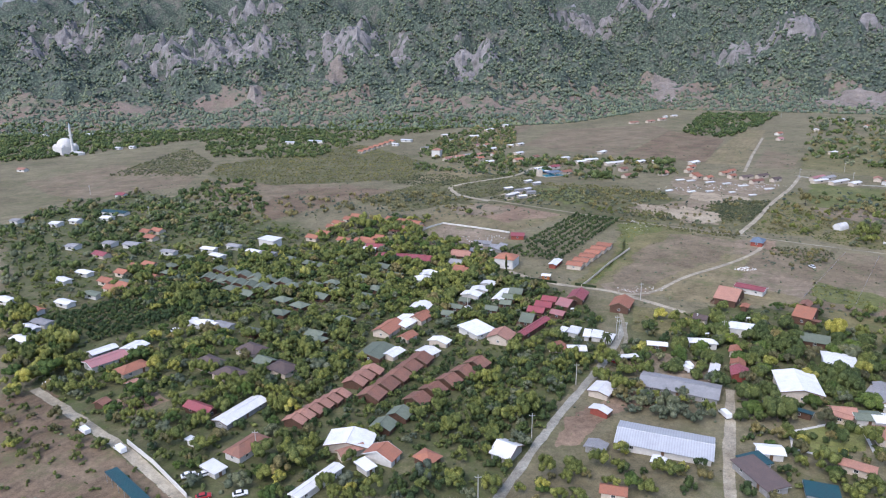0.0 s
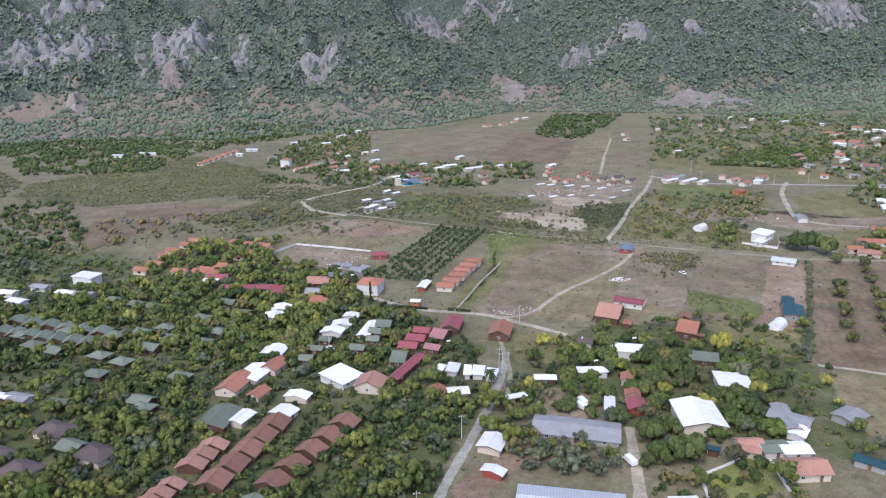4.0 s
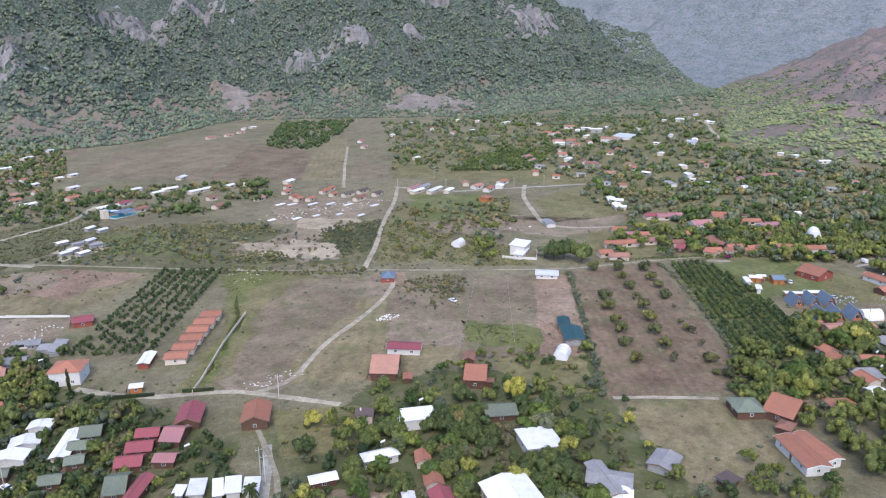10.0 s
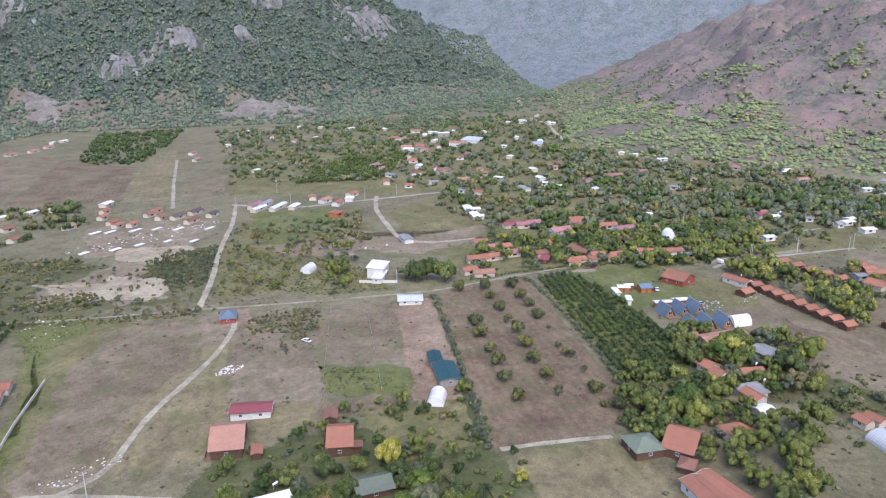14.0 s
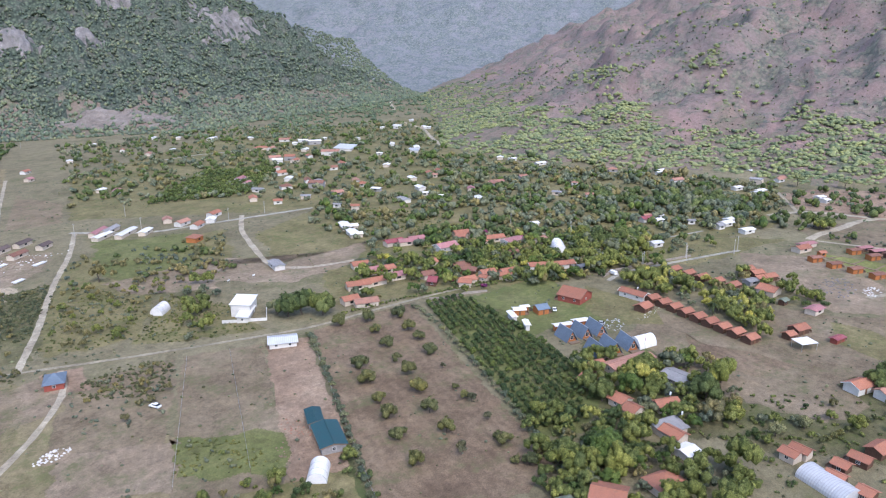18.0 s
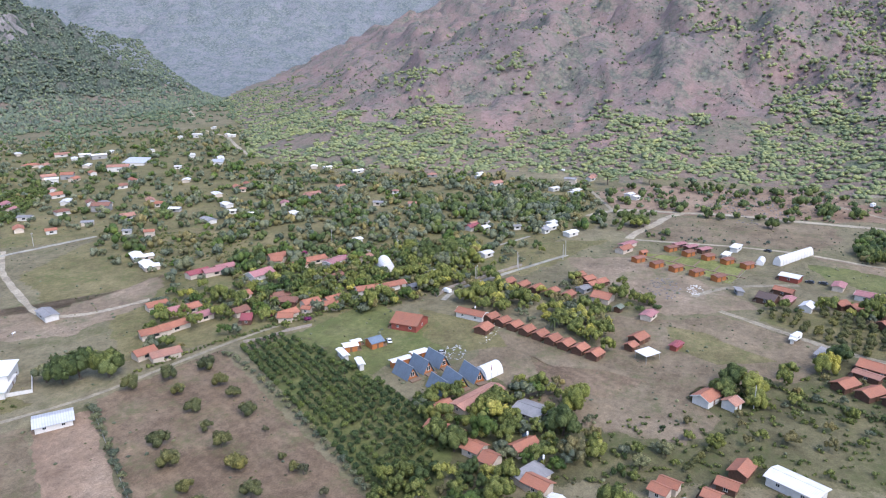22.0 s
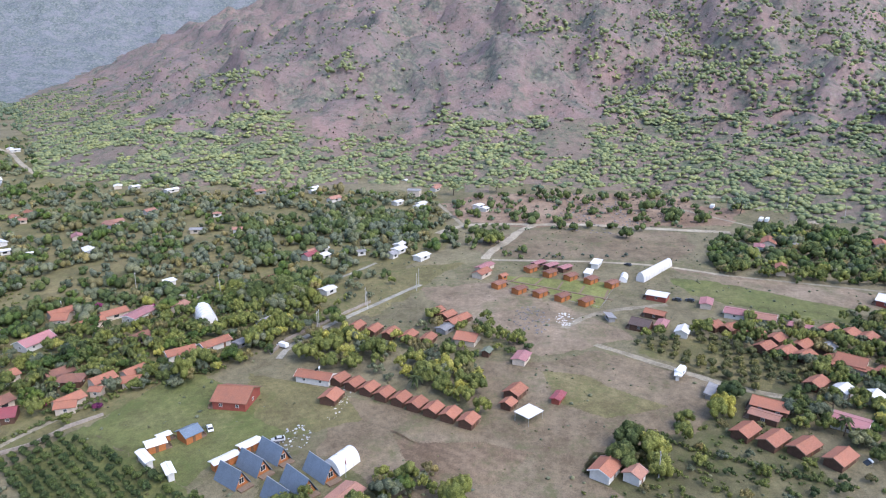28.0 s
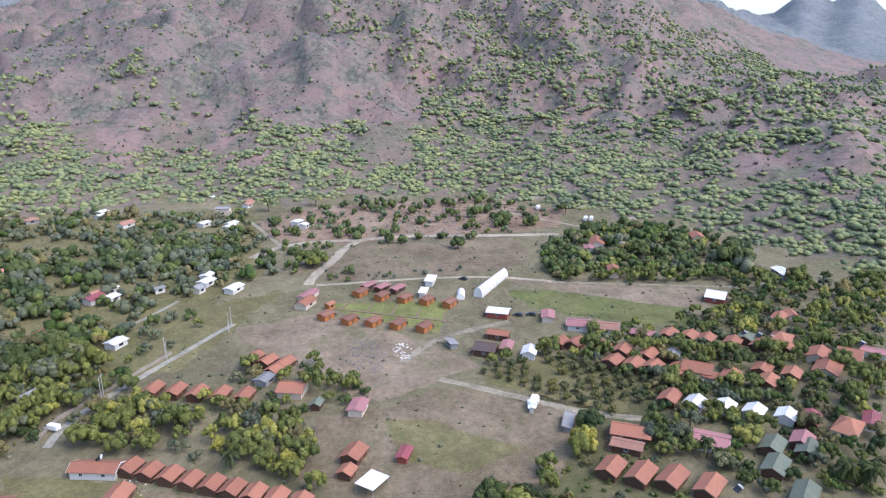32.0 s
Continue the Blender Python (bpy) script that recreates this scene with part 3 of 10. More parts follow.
def field(name, mat, label, *corners, rag=2.2, step=2.5, up=0.0):
    """A plot of land: a thin sheet on the valley floor whose ragged border thins out."""
    bm = bmesh.new()
    worn = bm.verts.layers.float.new("worn")
    LIFT[0] += 0.0004
    pts = ragged(list(corners), rag * 0.7, max(step, rag * 1.5))
    area = sum(ax * by - bx * ay for (ax, ay), (bx, by) in zip(pts, pts[1:] + pts[:1])) / 2
    if area < 0:
        pts.reverse()
    edge = 0.15 if rag < 1 else min(10.0, 0.2 * math.sqrt(abs(area)), 1.6 * rag)
    inner, outer, count = [], [], len(pts)
    for k, (x, y) in enumerate(pts):
        (ax, ay), (bx, by) = pts[k - 1], pts[(k + 1) % count]
        d = math.hypot(bx - ax, by - ay) or 1
        nx, ny = -(by - ay) / d, (bx - ax) / d
        for ring, off, w in ((inner, edge * 0.35, 0.0), (outer, -edge * 0.65, 1.25)):
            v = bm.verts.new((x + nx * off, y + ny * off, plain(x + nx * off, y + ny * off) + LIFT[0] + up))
            v[worn] = w
            ring.append(v)
    face = bm.faces.new(inner)
    face.normal_update()
    bmesh.ops.triangulate(bm, faces=[face])
    for k in range(count):
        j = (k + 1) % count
        bm.faces.new((outer[k], outer[j], inner[j], inner[k]))
    ob = part(name, bm, EARTH[mat], None)
    return tagged(ob, label, "field", kind="structure")


def road(name, mat, label, width, *pts, wave=0.25):
    """A lane along a line of places, following the ground."""
    rnd = random.Random(int(pts[0][0] * 3 + pts[0][1]))
    LIFT[0] += 0.0004
    line = []
    for (ax, ay), (bx, by) in zip(pts, pts[1:]):
        n = max(1, int(math.hypot(bx - ax, by - ay) / 6))
        line += [(ax + (bx - ax) * k / n, ay + (by - ay) * k / n) for k in range(n)]
    line.append(pts[-1])
    for _ in range(4):
        line = [line[0]] + [((a[0] + 2 * b[0] + c[0]) / 4, (a[1] + 2 * b[1] + c[1]) / 4) for a, b, c in zip(line, line[1:], line[2:])] + [line[-1]]
    vs, fs = [], []
    for k, (x, y) in enumerate(line):
        a, c = line[max(k - 1, 0)], line[min(k + 1, len(line) - 1)]
        dx, dy = c[0] - a[0], c[1] - a[1]
        d = math.hypot(dx, dy) or 1
        for s in (-1.3, -0.72, 0.72, 1.3):
            w = width / 2 * (1 + rnd.uniform(-wave, wave))
            px, py = x - s * dy / d * w, y + s * dx / d * w
            vs.append((px, py, float(height(px, py)) + LIFT[0] + 0.004))
        if k:
            fs += [(4 * k - 4 + i, 4 * k + i, 4 * k + i + 1, 4 * k - 3 + i) for i in range(3)]
    me = make_mesh(name, vs, fs, mat)
    me.attributes.new("worn", "FLOAT", "POINT").data.foreach_set("value", [1.2, 0.0, 0.0, 1.2] * len(line))
    ob = new(name, me)
    return tagged(ob, label, "road", kind="structure")


STONY = []      # rock and scree that the woods leave open


def stony_edge(px, py, x, y, turn, w, d, seed):
    """Above 0 on the patch of rock, falling towards its ragged border."""
    c, s = math.cos(radians(turn)), math.sin(radians(turn))
    u, v = ((px - x) * c + (py - y) * s) / (w / 2), (-(px - x) * s + (py - y) * c) / (d * 1.2)
    return 0.86 - np.hypot(u, v) + 0.5 * wobble(px, py, 52, seed, 5)


def sheet_on_slope(name, x, y, turn, w, d, mat, label, category, proud, jag, seed):
    """A rugged piece of mountainside: rock that stands proud of the slope, thinning at its border."""
    nx, ny = max(10, int(w / 4)), max(10, int(d / 1.6))
    u, v = np.meshgrid(np.linspace(-1.25, 1.25, nx), np.linspace(-1.25, 1.25, ny), indexing="ij")
    c, s = math.cos(radians(turn)), math.sin(radians(turn))
    px, py = x + u * w / 2 * c - v * d * 1.2 * s, y + u * w / 2 * s + v * d * 1.2 * c
    edge = stony_edge(px, py, x, y, turn, w, d, seed)
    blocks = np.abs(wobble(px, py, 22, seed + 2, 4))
    z = height(px, py) + np.clip(edge * 1.9, -1, 1) * proud + np.where(edge > 0, 1, 0.1) * jag * (blocks - 0.4) - 0.5
    idx = np.arange(nx * ny).reshape(nx, ny)
    q = np.stack([idx[:-1, :-1], idx[1:, :-1], idx[1:, 1:], idx[:-1, 1:]], -1).reshape(-1, 4)
    ob = new(name, make_mesh(name, np.stack([px, py, z], -1).reshape(-1, 3), q, mat))
    STONY.append((x, y, turn, w, d, seed))
    return tagged(ob, label, category, kind="structure")


def crag(x, y, turn, w, d):
    sheet_on_slope("limestone_crag", x, y, turn, w, d, ROCK, "pale weathered limestone cliff on the wooded slope", "cliff", 3.2, 4.0, x * 0.01)


def scree(x, y, turn, w, d):
    sheet_on_slope("scree", x, y, turn, w, d, SCREE, "pale bare scree scar on the hillside", "scree", 3.0, 0.8, x * 0.02)


# ---------- buildings ----------
TAKEN = []      # footprints that plants keep clear of: x, y, radius
LANES = []      # places along lanes
MADE = {}
ROOF_WORDS = {"terracotta": "terracotta tiled", "faded": "faded clay tiled", "brown": "brown clay tiled", "maroon": "maroon metal", "pink": "faded red sheet", "white": "white sheet",
              "green": "grey-green felt", "grey": "weathered grey", "blue": "blue-grey shingle", "teal": "teal metal", "darkbrown": "dark brown shingle", "poly": "clouded film"}
WALL_WORDS = {"white": "white rendered", "cream": "cream rendered", "wood": "dark timber", "orange": "orange pine log", "red": "red boarded", "stone": "rubble stone", "grey": "bare block"}


def prism(bm, profile, x0, x1):
    """A closed profile of (y, z) drawn out along x."""
    n = len(profile)
    a = [bm.verts.new((x0, y, z)) for y, z in profile]
    b = [bm.verts.new((x1, y, z)) for y, z in profile]
    bm.faces.new(a[::-1])
    bm.faces.new(b)
    for k in range(n):
        bm.faces.new((a[k], a[(k + 1) % n], b[(k + 1) % n], b[k]))
    bmesh.ops.recalc_face_normals(bm, faces=bm.faces)
    return bm


def window(parent, x, y, z, w, h, face, deep=0.06):
    """face: 0 or 1 for the two long sides, 2 or 3 for the ends."""
    turn = (0, math.pi, math.pi / 2, -math.pi / 2)[face]
    m = Matrix.Translation((x, y, z)) @ Matrix.Rotation(turn, 4, "Z")
    fr = bmesh.new()
    for sx, sz, px, pz in ((w, 0.09, 0, 0), (w, 0.09, 0, h - 0.09), (0.09, h, -w / 2, 0), (0.09, h, w / 2, 0), (0.06, h, 0, 0)):
        box(fr, px, -deep / 2, pz, sx, deep, sz)
    fr.transform(m)
    f = part("window", fr, FRAME, parent)
    bm = bmesh.new()
    box(bm, 0, -0.01, 0.05, w - 0.06, 0.03, h - 0.1)
    bm.transform(m)
    part("pane", bm, GLASS, f, "dark window glass")


def build_house(w, d, eave, style, roof, wall, detail):
    """w along the ridge, d across, both over the roof; eave: height of the eaves."""
    rm, wm = ROOF[roof], WALL[wall]
    top = new("house")
    over = 0.62
    if style not in ("aframe", "vault", "carport") and eave < 4.3:
        eave *= 0.84
    bw, bd = w - 2 * over, d - 2 * over
    th = 0.16
    if style in ("gable", "low", "hip"):
        rise = d / 2 * {"gable": 0.42, "low": 0.2, "hip": 0.40}[style]
        inner = rise * bd / d
        bm = bmesh.new()
        if style == "hip":
            box(bm, 0, 0, -0.6, bw, bd, eave + 0.6 + 0.1)
        else:
            prism(bm, [(-bd / 2, -0.6), (bd / 2, -0.6), (bd / 2, eave), (0, eave + inner), (-bd / 2, eave)], -bw / 2, bw / 2)
        part("wall", bm, wm, top)
        bm = bmesh.new()
        if style == "hip":
            k = min(d / 2, w / 2 - 0.3)
            lo = [bm.verts.new((sx * w / 2, sy * d / 2, eave - 0.08)) for sx, sy in ((-1, -1), (1, -1), (1, 1), (-1, 1))]
            r1, r2 = bm.verts.new((-w / 2 + k, 0, eave + rise)), bm.verts.new((w / 2 - k, 0, eave + rise))
            for f in ((lo[0], lo[1], r2, r1), (lo[1], lo[2], r2), (lo[2], lo[3], r1, r2), (lo[3], lo[0], r1), (lo[3], lo[2], lo[1], lo[0])):
                bm.faces.new(f)
            bmesh.ops.recalc_face_normals(bm, faces=bm.faces)
            part("roof", bm, rm, top)
            bm = bmesh.new()
            rod(bm, (-w / 2 + k, 0, eave + rise), (w / 2 - k, 0, eave + rise), 0.13, 5)
            part("ridge_cap", bm, rm, top)
        else:
            prism(bm, [(-d / 2, eave - 0.08), (0, eave + rise), (d / 2, eave - 0.08), (d / 2, eave - 0.08 + th), (0, eave + rise + th), (-d / 2, eave - 0.08 + th)], -w / 2, w / 2)
            part("roof", bm, rm, top)
            bm = bmesh.new()
            rod(bm, (-w / 2 - 0.03, 0, eave + rise + th), (w / 2 + 0.03, 0, eave + rise + th), 0.14, 5)
            part("ridge_cap", bm, rm, top)
            if detail > 1:
                for s in (1,) if w * d < 60 else (-1, 1):
                    bm = bmesh.new()
                    prism(bm, [(-d / 2 - 0.02, eave - 0.25), (0, eave + rise - 0.15), (d / 2 + 0.02, eave - 0.25), (d / 2 + 0.02, eave + 0.1), (0, eave + rise + th + 0.03), (-d / 2 - 0.02, eave + 0.1)],
                          s * (w / 2 + 0.01), s * (w / 2 + 0.06))
                    part("bargeboard", bm, TIMBER if wall != "white" else FRAME, top)
    elif style in ("flat", "shed"):
        tilt = 0.05 if style == "flat" else 0.16
        bm = bmesh.new()
        prism(bm, [(-bd / 2, -0.6), (bd / 2, -0.6), (bd / 2, eave + tilt * bd / 2), (-bd / 2, eave - tilt * bd / 2)], -bw / 2, bw / 2)
        part("wall", bm, wm, top)
        bm = bmesh.new()
        prism(bm, [(-d / 2, eave - tilt * d / 2), (d / 2, eave + tilt * d / 2), (d / 2, eave + tilt * d / 2 + th), (-d / 2, eave - tilt * d / 2 + th)], -w / 2, w / 2)
        part("roof", bm, rm, top)
        if detail > 1:
            for s in (-1, 1):
                bm = bmesh.new()
                box(bm, s * w / 2, 0, eave - tilt * d / 2 - 0.05, 0.08, d, 0.12)
                part("fascia", bm, STEEL, top)
    elif style == "aframe":
        rise = eave
        bm = bmesh.new()
        prism(bm, [(-d / 2 + 0.3, -0.4), (d / 2 - 0.3, -0.4), (0, rise - 0.35)], -bw / 2, bw / 2)
        part("wall", bm, wm, top)
        for s in (-1, 1):
            bm = bmesh.new()
            prism(bm, [(s * d / 2, -0.1), (0, rise), (0, rise + 0.22), (s * (d / 2 + 0.18), -0.05)], -w / 2, w / 2)
            part("roof", bm, rm, top)
        bm = bmesh.new()
        rod(bm, (-w / 2, 0, rise + 0.12), (w / 2, 0, rise + 0.12), 0.12, 5)
        part("ridge_cap", bm, STEEL, top)
        window(top, bw / 2 + 0.03, 0, 0.9, d * 0.3, 1.8, 2)
        bm = bmesh.new()
        box(bm, w / 2 + 1.0, 0, -0.4, 2.2, d * 0.8, 0.75)
        part("terrace", bm, TIMBER, top)
        return top
    elif style == "vault":
        prof = [(math.cos(a) * d / 2, max(0, math.sin(a)) * eave) for a in np.linspace(0, math.pi, 13)]
        bm = bmesh.new()
        prism(bm, [(d / 2, -0.5)] + prof + [(-d / 2, -0.5)], -w / 2, w / 2)
        part("cover", bm, rm, top)
        for k in range(max(3, int(w / 3)) + 1):
            x = -w / 2 + w * k / max(3, int(w / 3))
            bm = bmesh.new()
            for (ay, az), (by, bz) in zip(prof, prof[1:]):
                rod(bm, (x, ay * 1.012, az * 1.012), (x, by * 1.012, bz * 1.012), 0.06, 4)
            part("hoop", bm, STEEL, top)
        bm = bmesh.new()
        box(bm, w / 2 + 0.02, 0, 0, 0.06, 1.1, min(2.0, eave * 0.7))
        part("door", bm, DOOR, top)
        return top
    elif style == "carport":
        bm = bmesh.new()
        prism(bm, [(-d / 2, eave - 0.1), (d / 2, eave + 0.1), (d / 2, eave + 0.2), (-d / 2, eave)], -w / 2, w / 2)
        part("roof", bm, rm, top)
        n = max(2, int(w / 4) + 1)
        for k in range(n):
            for s in (-1, 1):
                bm = bmesh.new()
                rod(bm, (-w / 2 + 0.3 + (w - 0.6) * k / (n - 1), s * (d / 2 - 0.3), -0.6), (-w / 2 + 0.3 + (w - 0.6) * k / (n - 1), s * (d / 2 - 0.3), eave), 0.07, 6)
                part("post", bm, STEEL, top)
        return top
    if detail:
        n = max(1, min(3, int(bw / 5.0))) if detail > 1 else 1
        low = min(1.0, eave * 0.35)
        wh = min(1.1, eave - low - 0.35)
        for side in (0, 1):
            for k in range(n):
                x = -bw / 2 + bw * (k + 0.5) / n
                if side == 0 and k == n // 2 and detail > 1:
                    bm = bmesh.new()
                    box(bm, x, -bd / 2 - 0.03, -0.1, 0.95, 0.08, min(2.1, eave - 0.2))
                    part("door", bm, DOOR, top)
                elif detail > 1:
                    window(top, x, (-1 if side == 0 else 1) * bd / 2, low, 1.1, wh, side)
                else:
                    bm = bmesh.new()
                    box(bm, x, (-1 if side == 0 else 1) * bd / 2, low, min(2.2, bw * 0.4), 0.08, wh)
                    part("window", bm, GLASS, top)
        if detail > 1:
            window(top, bw / 2, 0, low, 1.0, wh, 2)
        if detail > 1 and w * d > 90:
            window(top, -bw / 2, 0, low, 1.0, wh, 3)
    if detail > 1 and style == "gable" and wall in ("white", "cream") and eave > 2.7:
        bm = bmesh.new()
        box(bm, w * 0.22, d * 0.12, eave + 0.2, 0.5, 0.5, d * 0.21 + 0.5)
        part("chimney", bm, WALL["white"] if wall in ("white", "cream") else WALL["stone"], top)
    if detail > 1 and style in ("gable", "low") and wall in ("wood", "orange", "red"):
        bm = bmesh.new()
        box(bm, bw / 2 + 0.9, 0, -0.5, 1.9, bd, 0.8)
        part("porch_deck", bm, TIMBER, top)
        for s in (-1,):
            bm = bmesh.new()
            box(bm, bw / 2 + 1.7, 0, 0.2, 0.1, bd - 0.3, 0.9)
            box(bm, bw / 2 + 1.7, s * (bd / 2 - 0.15), 0.2, 0.12, 0.12, 1.0)
            box(bm, bw / 2 + 0.9, s * (bd / 2 - 0.1), 1.1, 1.8, 0.07, 0.08)
            part("railing", bm, TIMBER, top)
    return top


NAMES = {"gable": "house", "low": "house", "hip": "villa", "flat": "flat_roofed_house", "shed": "shed", "aframe": "a_frame_cabin", "vault": "greenhouse", "carport": "carport"}


def house(x, y, turn, w, d, eave=2.7, style="gable", roof="terracotta", wall="cream", detail=2, kind="", label="", group=""):
    key = (round(w, 1), round(d, 1), round(eave, 1), style, roof, wall, detail)
    m = pose(x, y, float(plain(x, y)) + 0.12, 0, 0, turn)
    if key in MADE:
        ob = copy_thing(MADE[key], m)
    else:
        ob = MADE[key] = build_house(*key)
        ob.matrix_basis = m
    if kind:
        name = kind
    elif style == "low":
        name = "outbuilding" if roof in ("white", "grey", "poly", "teal") else "cottage"
    elif style == "gable":
        name = "cabin" if wall in ("wood", "orange", "red") and w * d < 75 else ("bungalow" if w * d < 75 else "house")
    else:
        name = NAMES[style]
    ob.name = name
    if not label:
        if style == "vault":
            label = f"arched tunnel shed covered in {ROOF_WORDS[roof]} sheeting"
        elif style == "carport":
            label = f"open shelter with {ROOF_WORDS[roof]} roof on thin posts"
        else:
            size = "small" if w * d < 45 else ("large" if w * d > 140 else "low")
            label = f"{size} {WALL_WORDS[wall]} {name.replace('_', ' ')} with {ROOF_WORDS[roof]} roof"
    tagged(ob, label, "building" if style != "vault" else "greenhouse", group or "village buildings")
    c, s = math.cos(radians(turn)), math.sin(radians(turn))
    n = max(1, round(max(w, d) / max(2.0, min(w, d))))
    for k in range(n):
        u = ((k + 0.5) / n - 0.5) * max(w, d)
        ux, uy = (u, 0) if w >= d else (0, u)
        TAKEN.append((x + ux * c - uy * s, y + ux * s + uy * c, min(w, d) * 0.55))
    return ob


def row(n, x, y, dx, dy, turn, w, d, eave=2.6, style="gable", roof="terracotta", wall="wood", detail=2, group="row of cabins", **more):
    rnd = random.Random(int(x * 10 + y))
    for k in range(n):
        house(x + dx * k + rnd.uniform(-0.2, 0.2), y + dy * k + rnd.uniform(-0.2, 0.2), turn + rnd.uniform(-1.5, 1.5), w, d, eave, style, roof, wall, detail, group=group, **more)


# ---------- plants ----------
def rng(seed):
    return np.random.RandomState(seed)


def ico(level):
    bm = bmesh.new()
    bmesh.ops.create_icosphere(bm, subdivisions=level, radius=1)
    v = np.array([p.co[:] for p in bm.verts])
    f = np.array([[p.index for p in q.verts] for q in bm.faces])
    bm.free()
    return v, f


ICO_V, ICO_F = ico(1)
FINE_V, FINE_F = ico(2)
OCTA_V = np.array([(1, 0, 0), (0, 1, 0), (-1, 0, 0), (0, -1, 0), (0, 0, 1), (0, 0, -1)], float)
OCTA_F = np.array([(0, 1, 4), (1, 2, 4), (2, 3, 4), (3, 0, 4), (1, 0, 5), (2, 1, 5), (3, 2, 5), (0, 3, 5)])


def leaf_crown(seed, lobes, leaves, size, wide, tall, base, spread=0.55, flat=1.0, fine=False):
    """A crown of lobes of foliage fringed with leaf clumps, as triangles. Unit: metres."""
    r = rng(seed)
    ball_v, ball_f = (FINE_V, FINE_F) if fine else (ICO_V, ICO_F)
    vs, fs, n = [], [], 0
    turn = r.uniform(0, 6.283)
    for k in range(lobes):
        a, u = turn + k * 2.4 + r.uniform(-0.4, 0.4), math.sqrt((k + 0.3) / lobes) * spread * 1.15
        h = r.uniform(0.3, 0.62) + 0.42 * (1 - (k + 0.5) / lobes) * r.uniform(0.7, 1.0)
        c = np.array([math.cos(a) * u * wide, math.sin(a) * u * wide, base + h * tall * 0.72])
        rad = np.array([wide, wide, tall * flat * 0.72]) * r.uniform(0.3, 0.48) * (0.8 if lobes > 6 else 1.0)
        core = ball_v * rad * r.uniform(0.72, 1.18, (len(ball_v), 1)) + c
        vs.append(core)
        fs.append(ball_f + n)
        n += len(core)
        d = r.normal(size=(leaves, 3))
        d /= np.linalg.norm(d, axis=1)[:, None]
        d[:, 2] = np.where(d[:, 2] < -0.35, -d[:, 2], d[:, 2])
        p = c + d * rad * r.uniform(0.85, 1.16, (leaves, 1))
        t1 = np.cross(d, r.normal(size=(leaves, 3)))
        t1 /= np.linalg.norm(t1, axis=1)[:, None]
        t2 = np.cross(d, t1) + d * r.uniform(-0.3, 0.7, (leaves, 1))
        s = size * r.uniform(0.55, 1.2, (leaves, 1))
        q = np.stack([p - t1 * s - t2 * s * 0.4, p + t2 * s * 1.1, p + t1 * s - t2 * s * 0.6], 1).reshape(-1, 3)
        vs.append(q)
        fs.append(n + np.arange(leaves * 3).reshape(-1, 3))
        n += len(q)
    return np.concatenate(vs), np.concatenate(fs)


def palm_crown(seed, fronds, length, base):
    r = rng(seed)
    vs, fs, n = [], [], 0
    for k in range(fronds):
        a, rise = k * 2.4 + r.uniform(-0.2, 0.2), r.uniform(-0.2, 1.0)
        d = np.array([math.cos(a), math.sin(a), 0])
        side = np.array([-math.sin(a), math.cos(a), 0])
        pts = []
        for j in range(6):
            u = j / 5
            pts.append(d * length * u * (0.9 - 0.15 * rise) + np.array([0, 0, base + length * (rise * u - 0.85 * u * u)]))
        for j in range(6):
            wj = length * (0.03, 0.13, 0.16, 0.15, 0.1, 0.02)[j]
            vs += [pts[j] + side * wj - [0, 0, wj * 0.5], pts[j] + [0, 0, 0.05], pts[j] - side * wj - [0, 0, wj * 0.5]]
        for j in range(5):
            b = n + j * 3
            for q in (0, 1):
                fs += [(b + q, b + q + 1, b + q + 3), (b + q + 1, b + q + 4, b + q + 3)]
        n += 18
    return np.array(vs), np.array(fs)


def trunk_shape(seed, h, r0, limbs, wide):
    bm, r = bmesh.new(), rng(seed)
    x = y = 0.0
    pts = [(0, 0, -0.4)]
    for k in range(1, 4):
        x, y = x + r.uniform(-0.08, 0.08) * h, y + r.uniform(-0.08, 0.08) * h
        pts.append((x, y, h * k / 3))
    for k, (a, b) in enumerate(zip(pts, pts[1:])):
        rod(bm, a, b, r0 * (1 - 0.22 * k), 6, r0 * (0.78 - 0.22 * k))
    for k in range(limbs):
        a = 6.283 * k / limbs + r.uniform(-0.5, 0.5)
        z = h * r.uniform(0.45, 0.9)
        rod(bm, (x * 0.7, y * 0.7, z), (math.cos(a) * wide * 0.6, math.sin(a) * wide * 0.6, z + h * r.uniform(0.25, 0.6)), r0 * 0.45, 5, r0 * 0.15)
    return bm


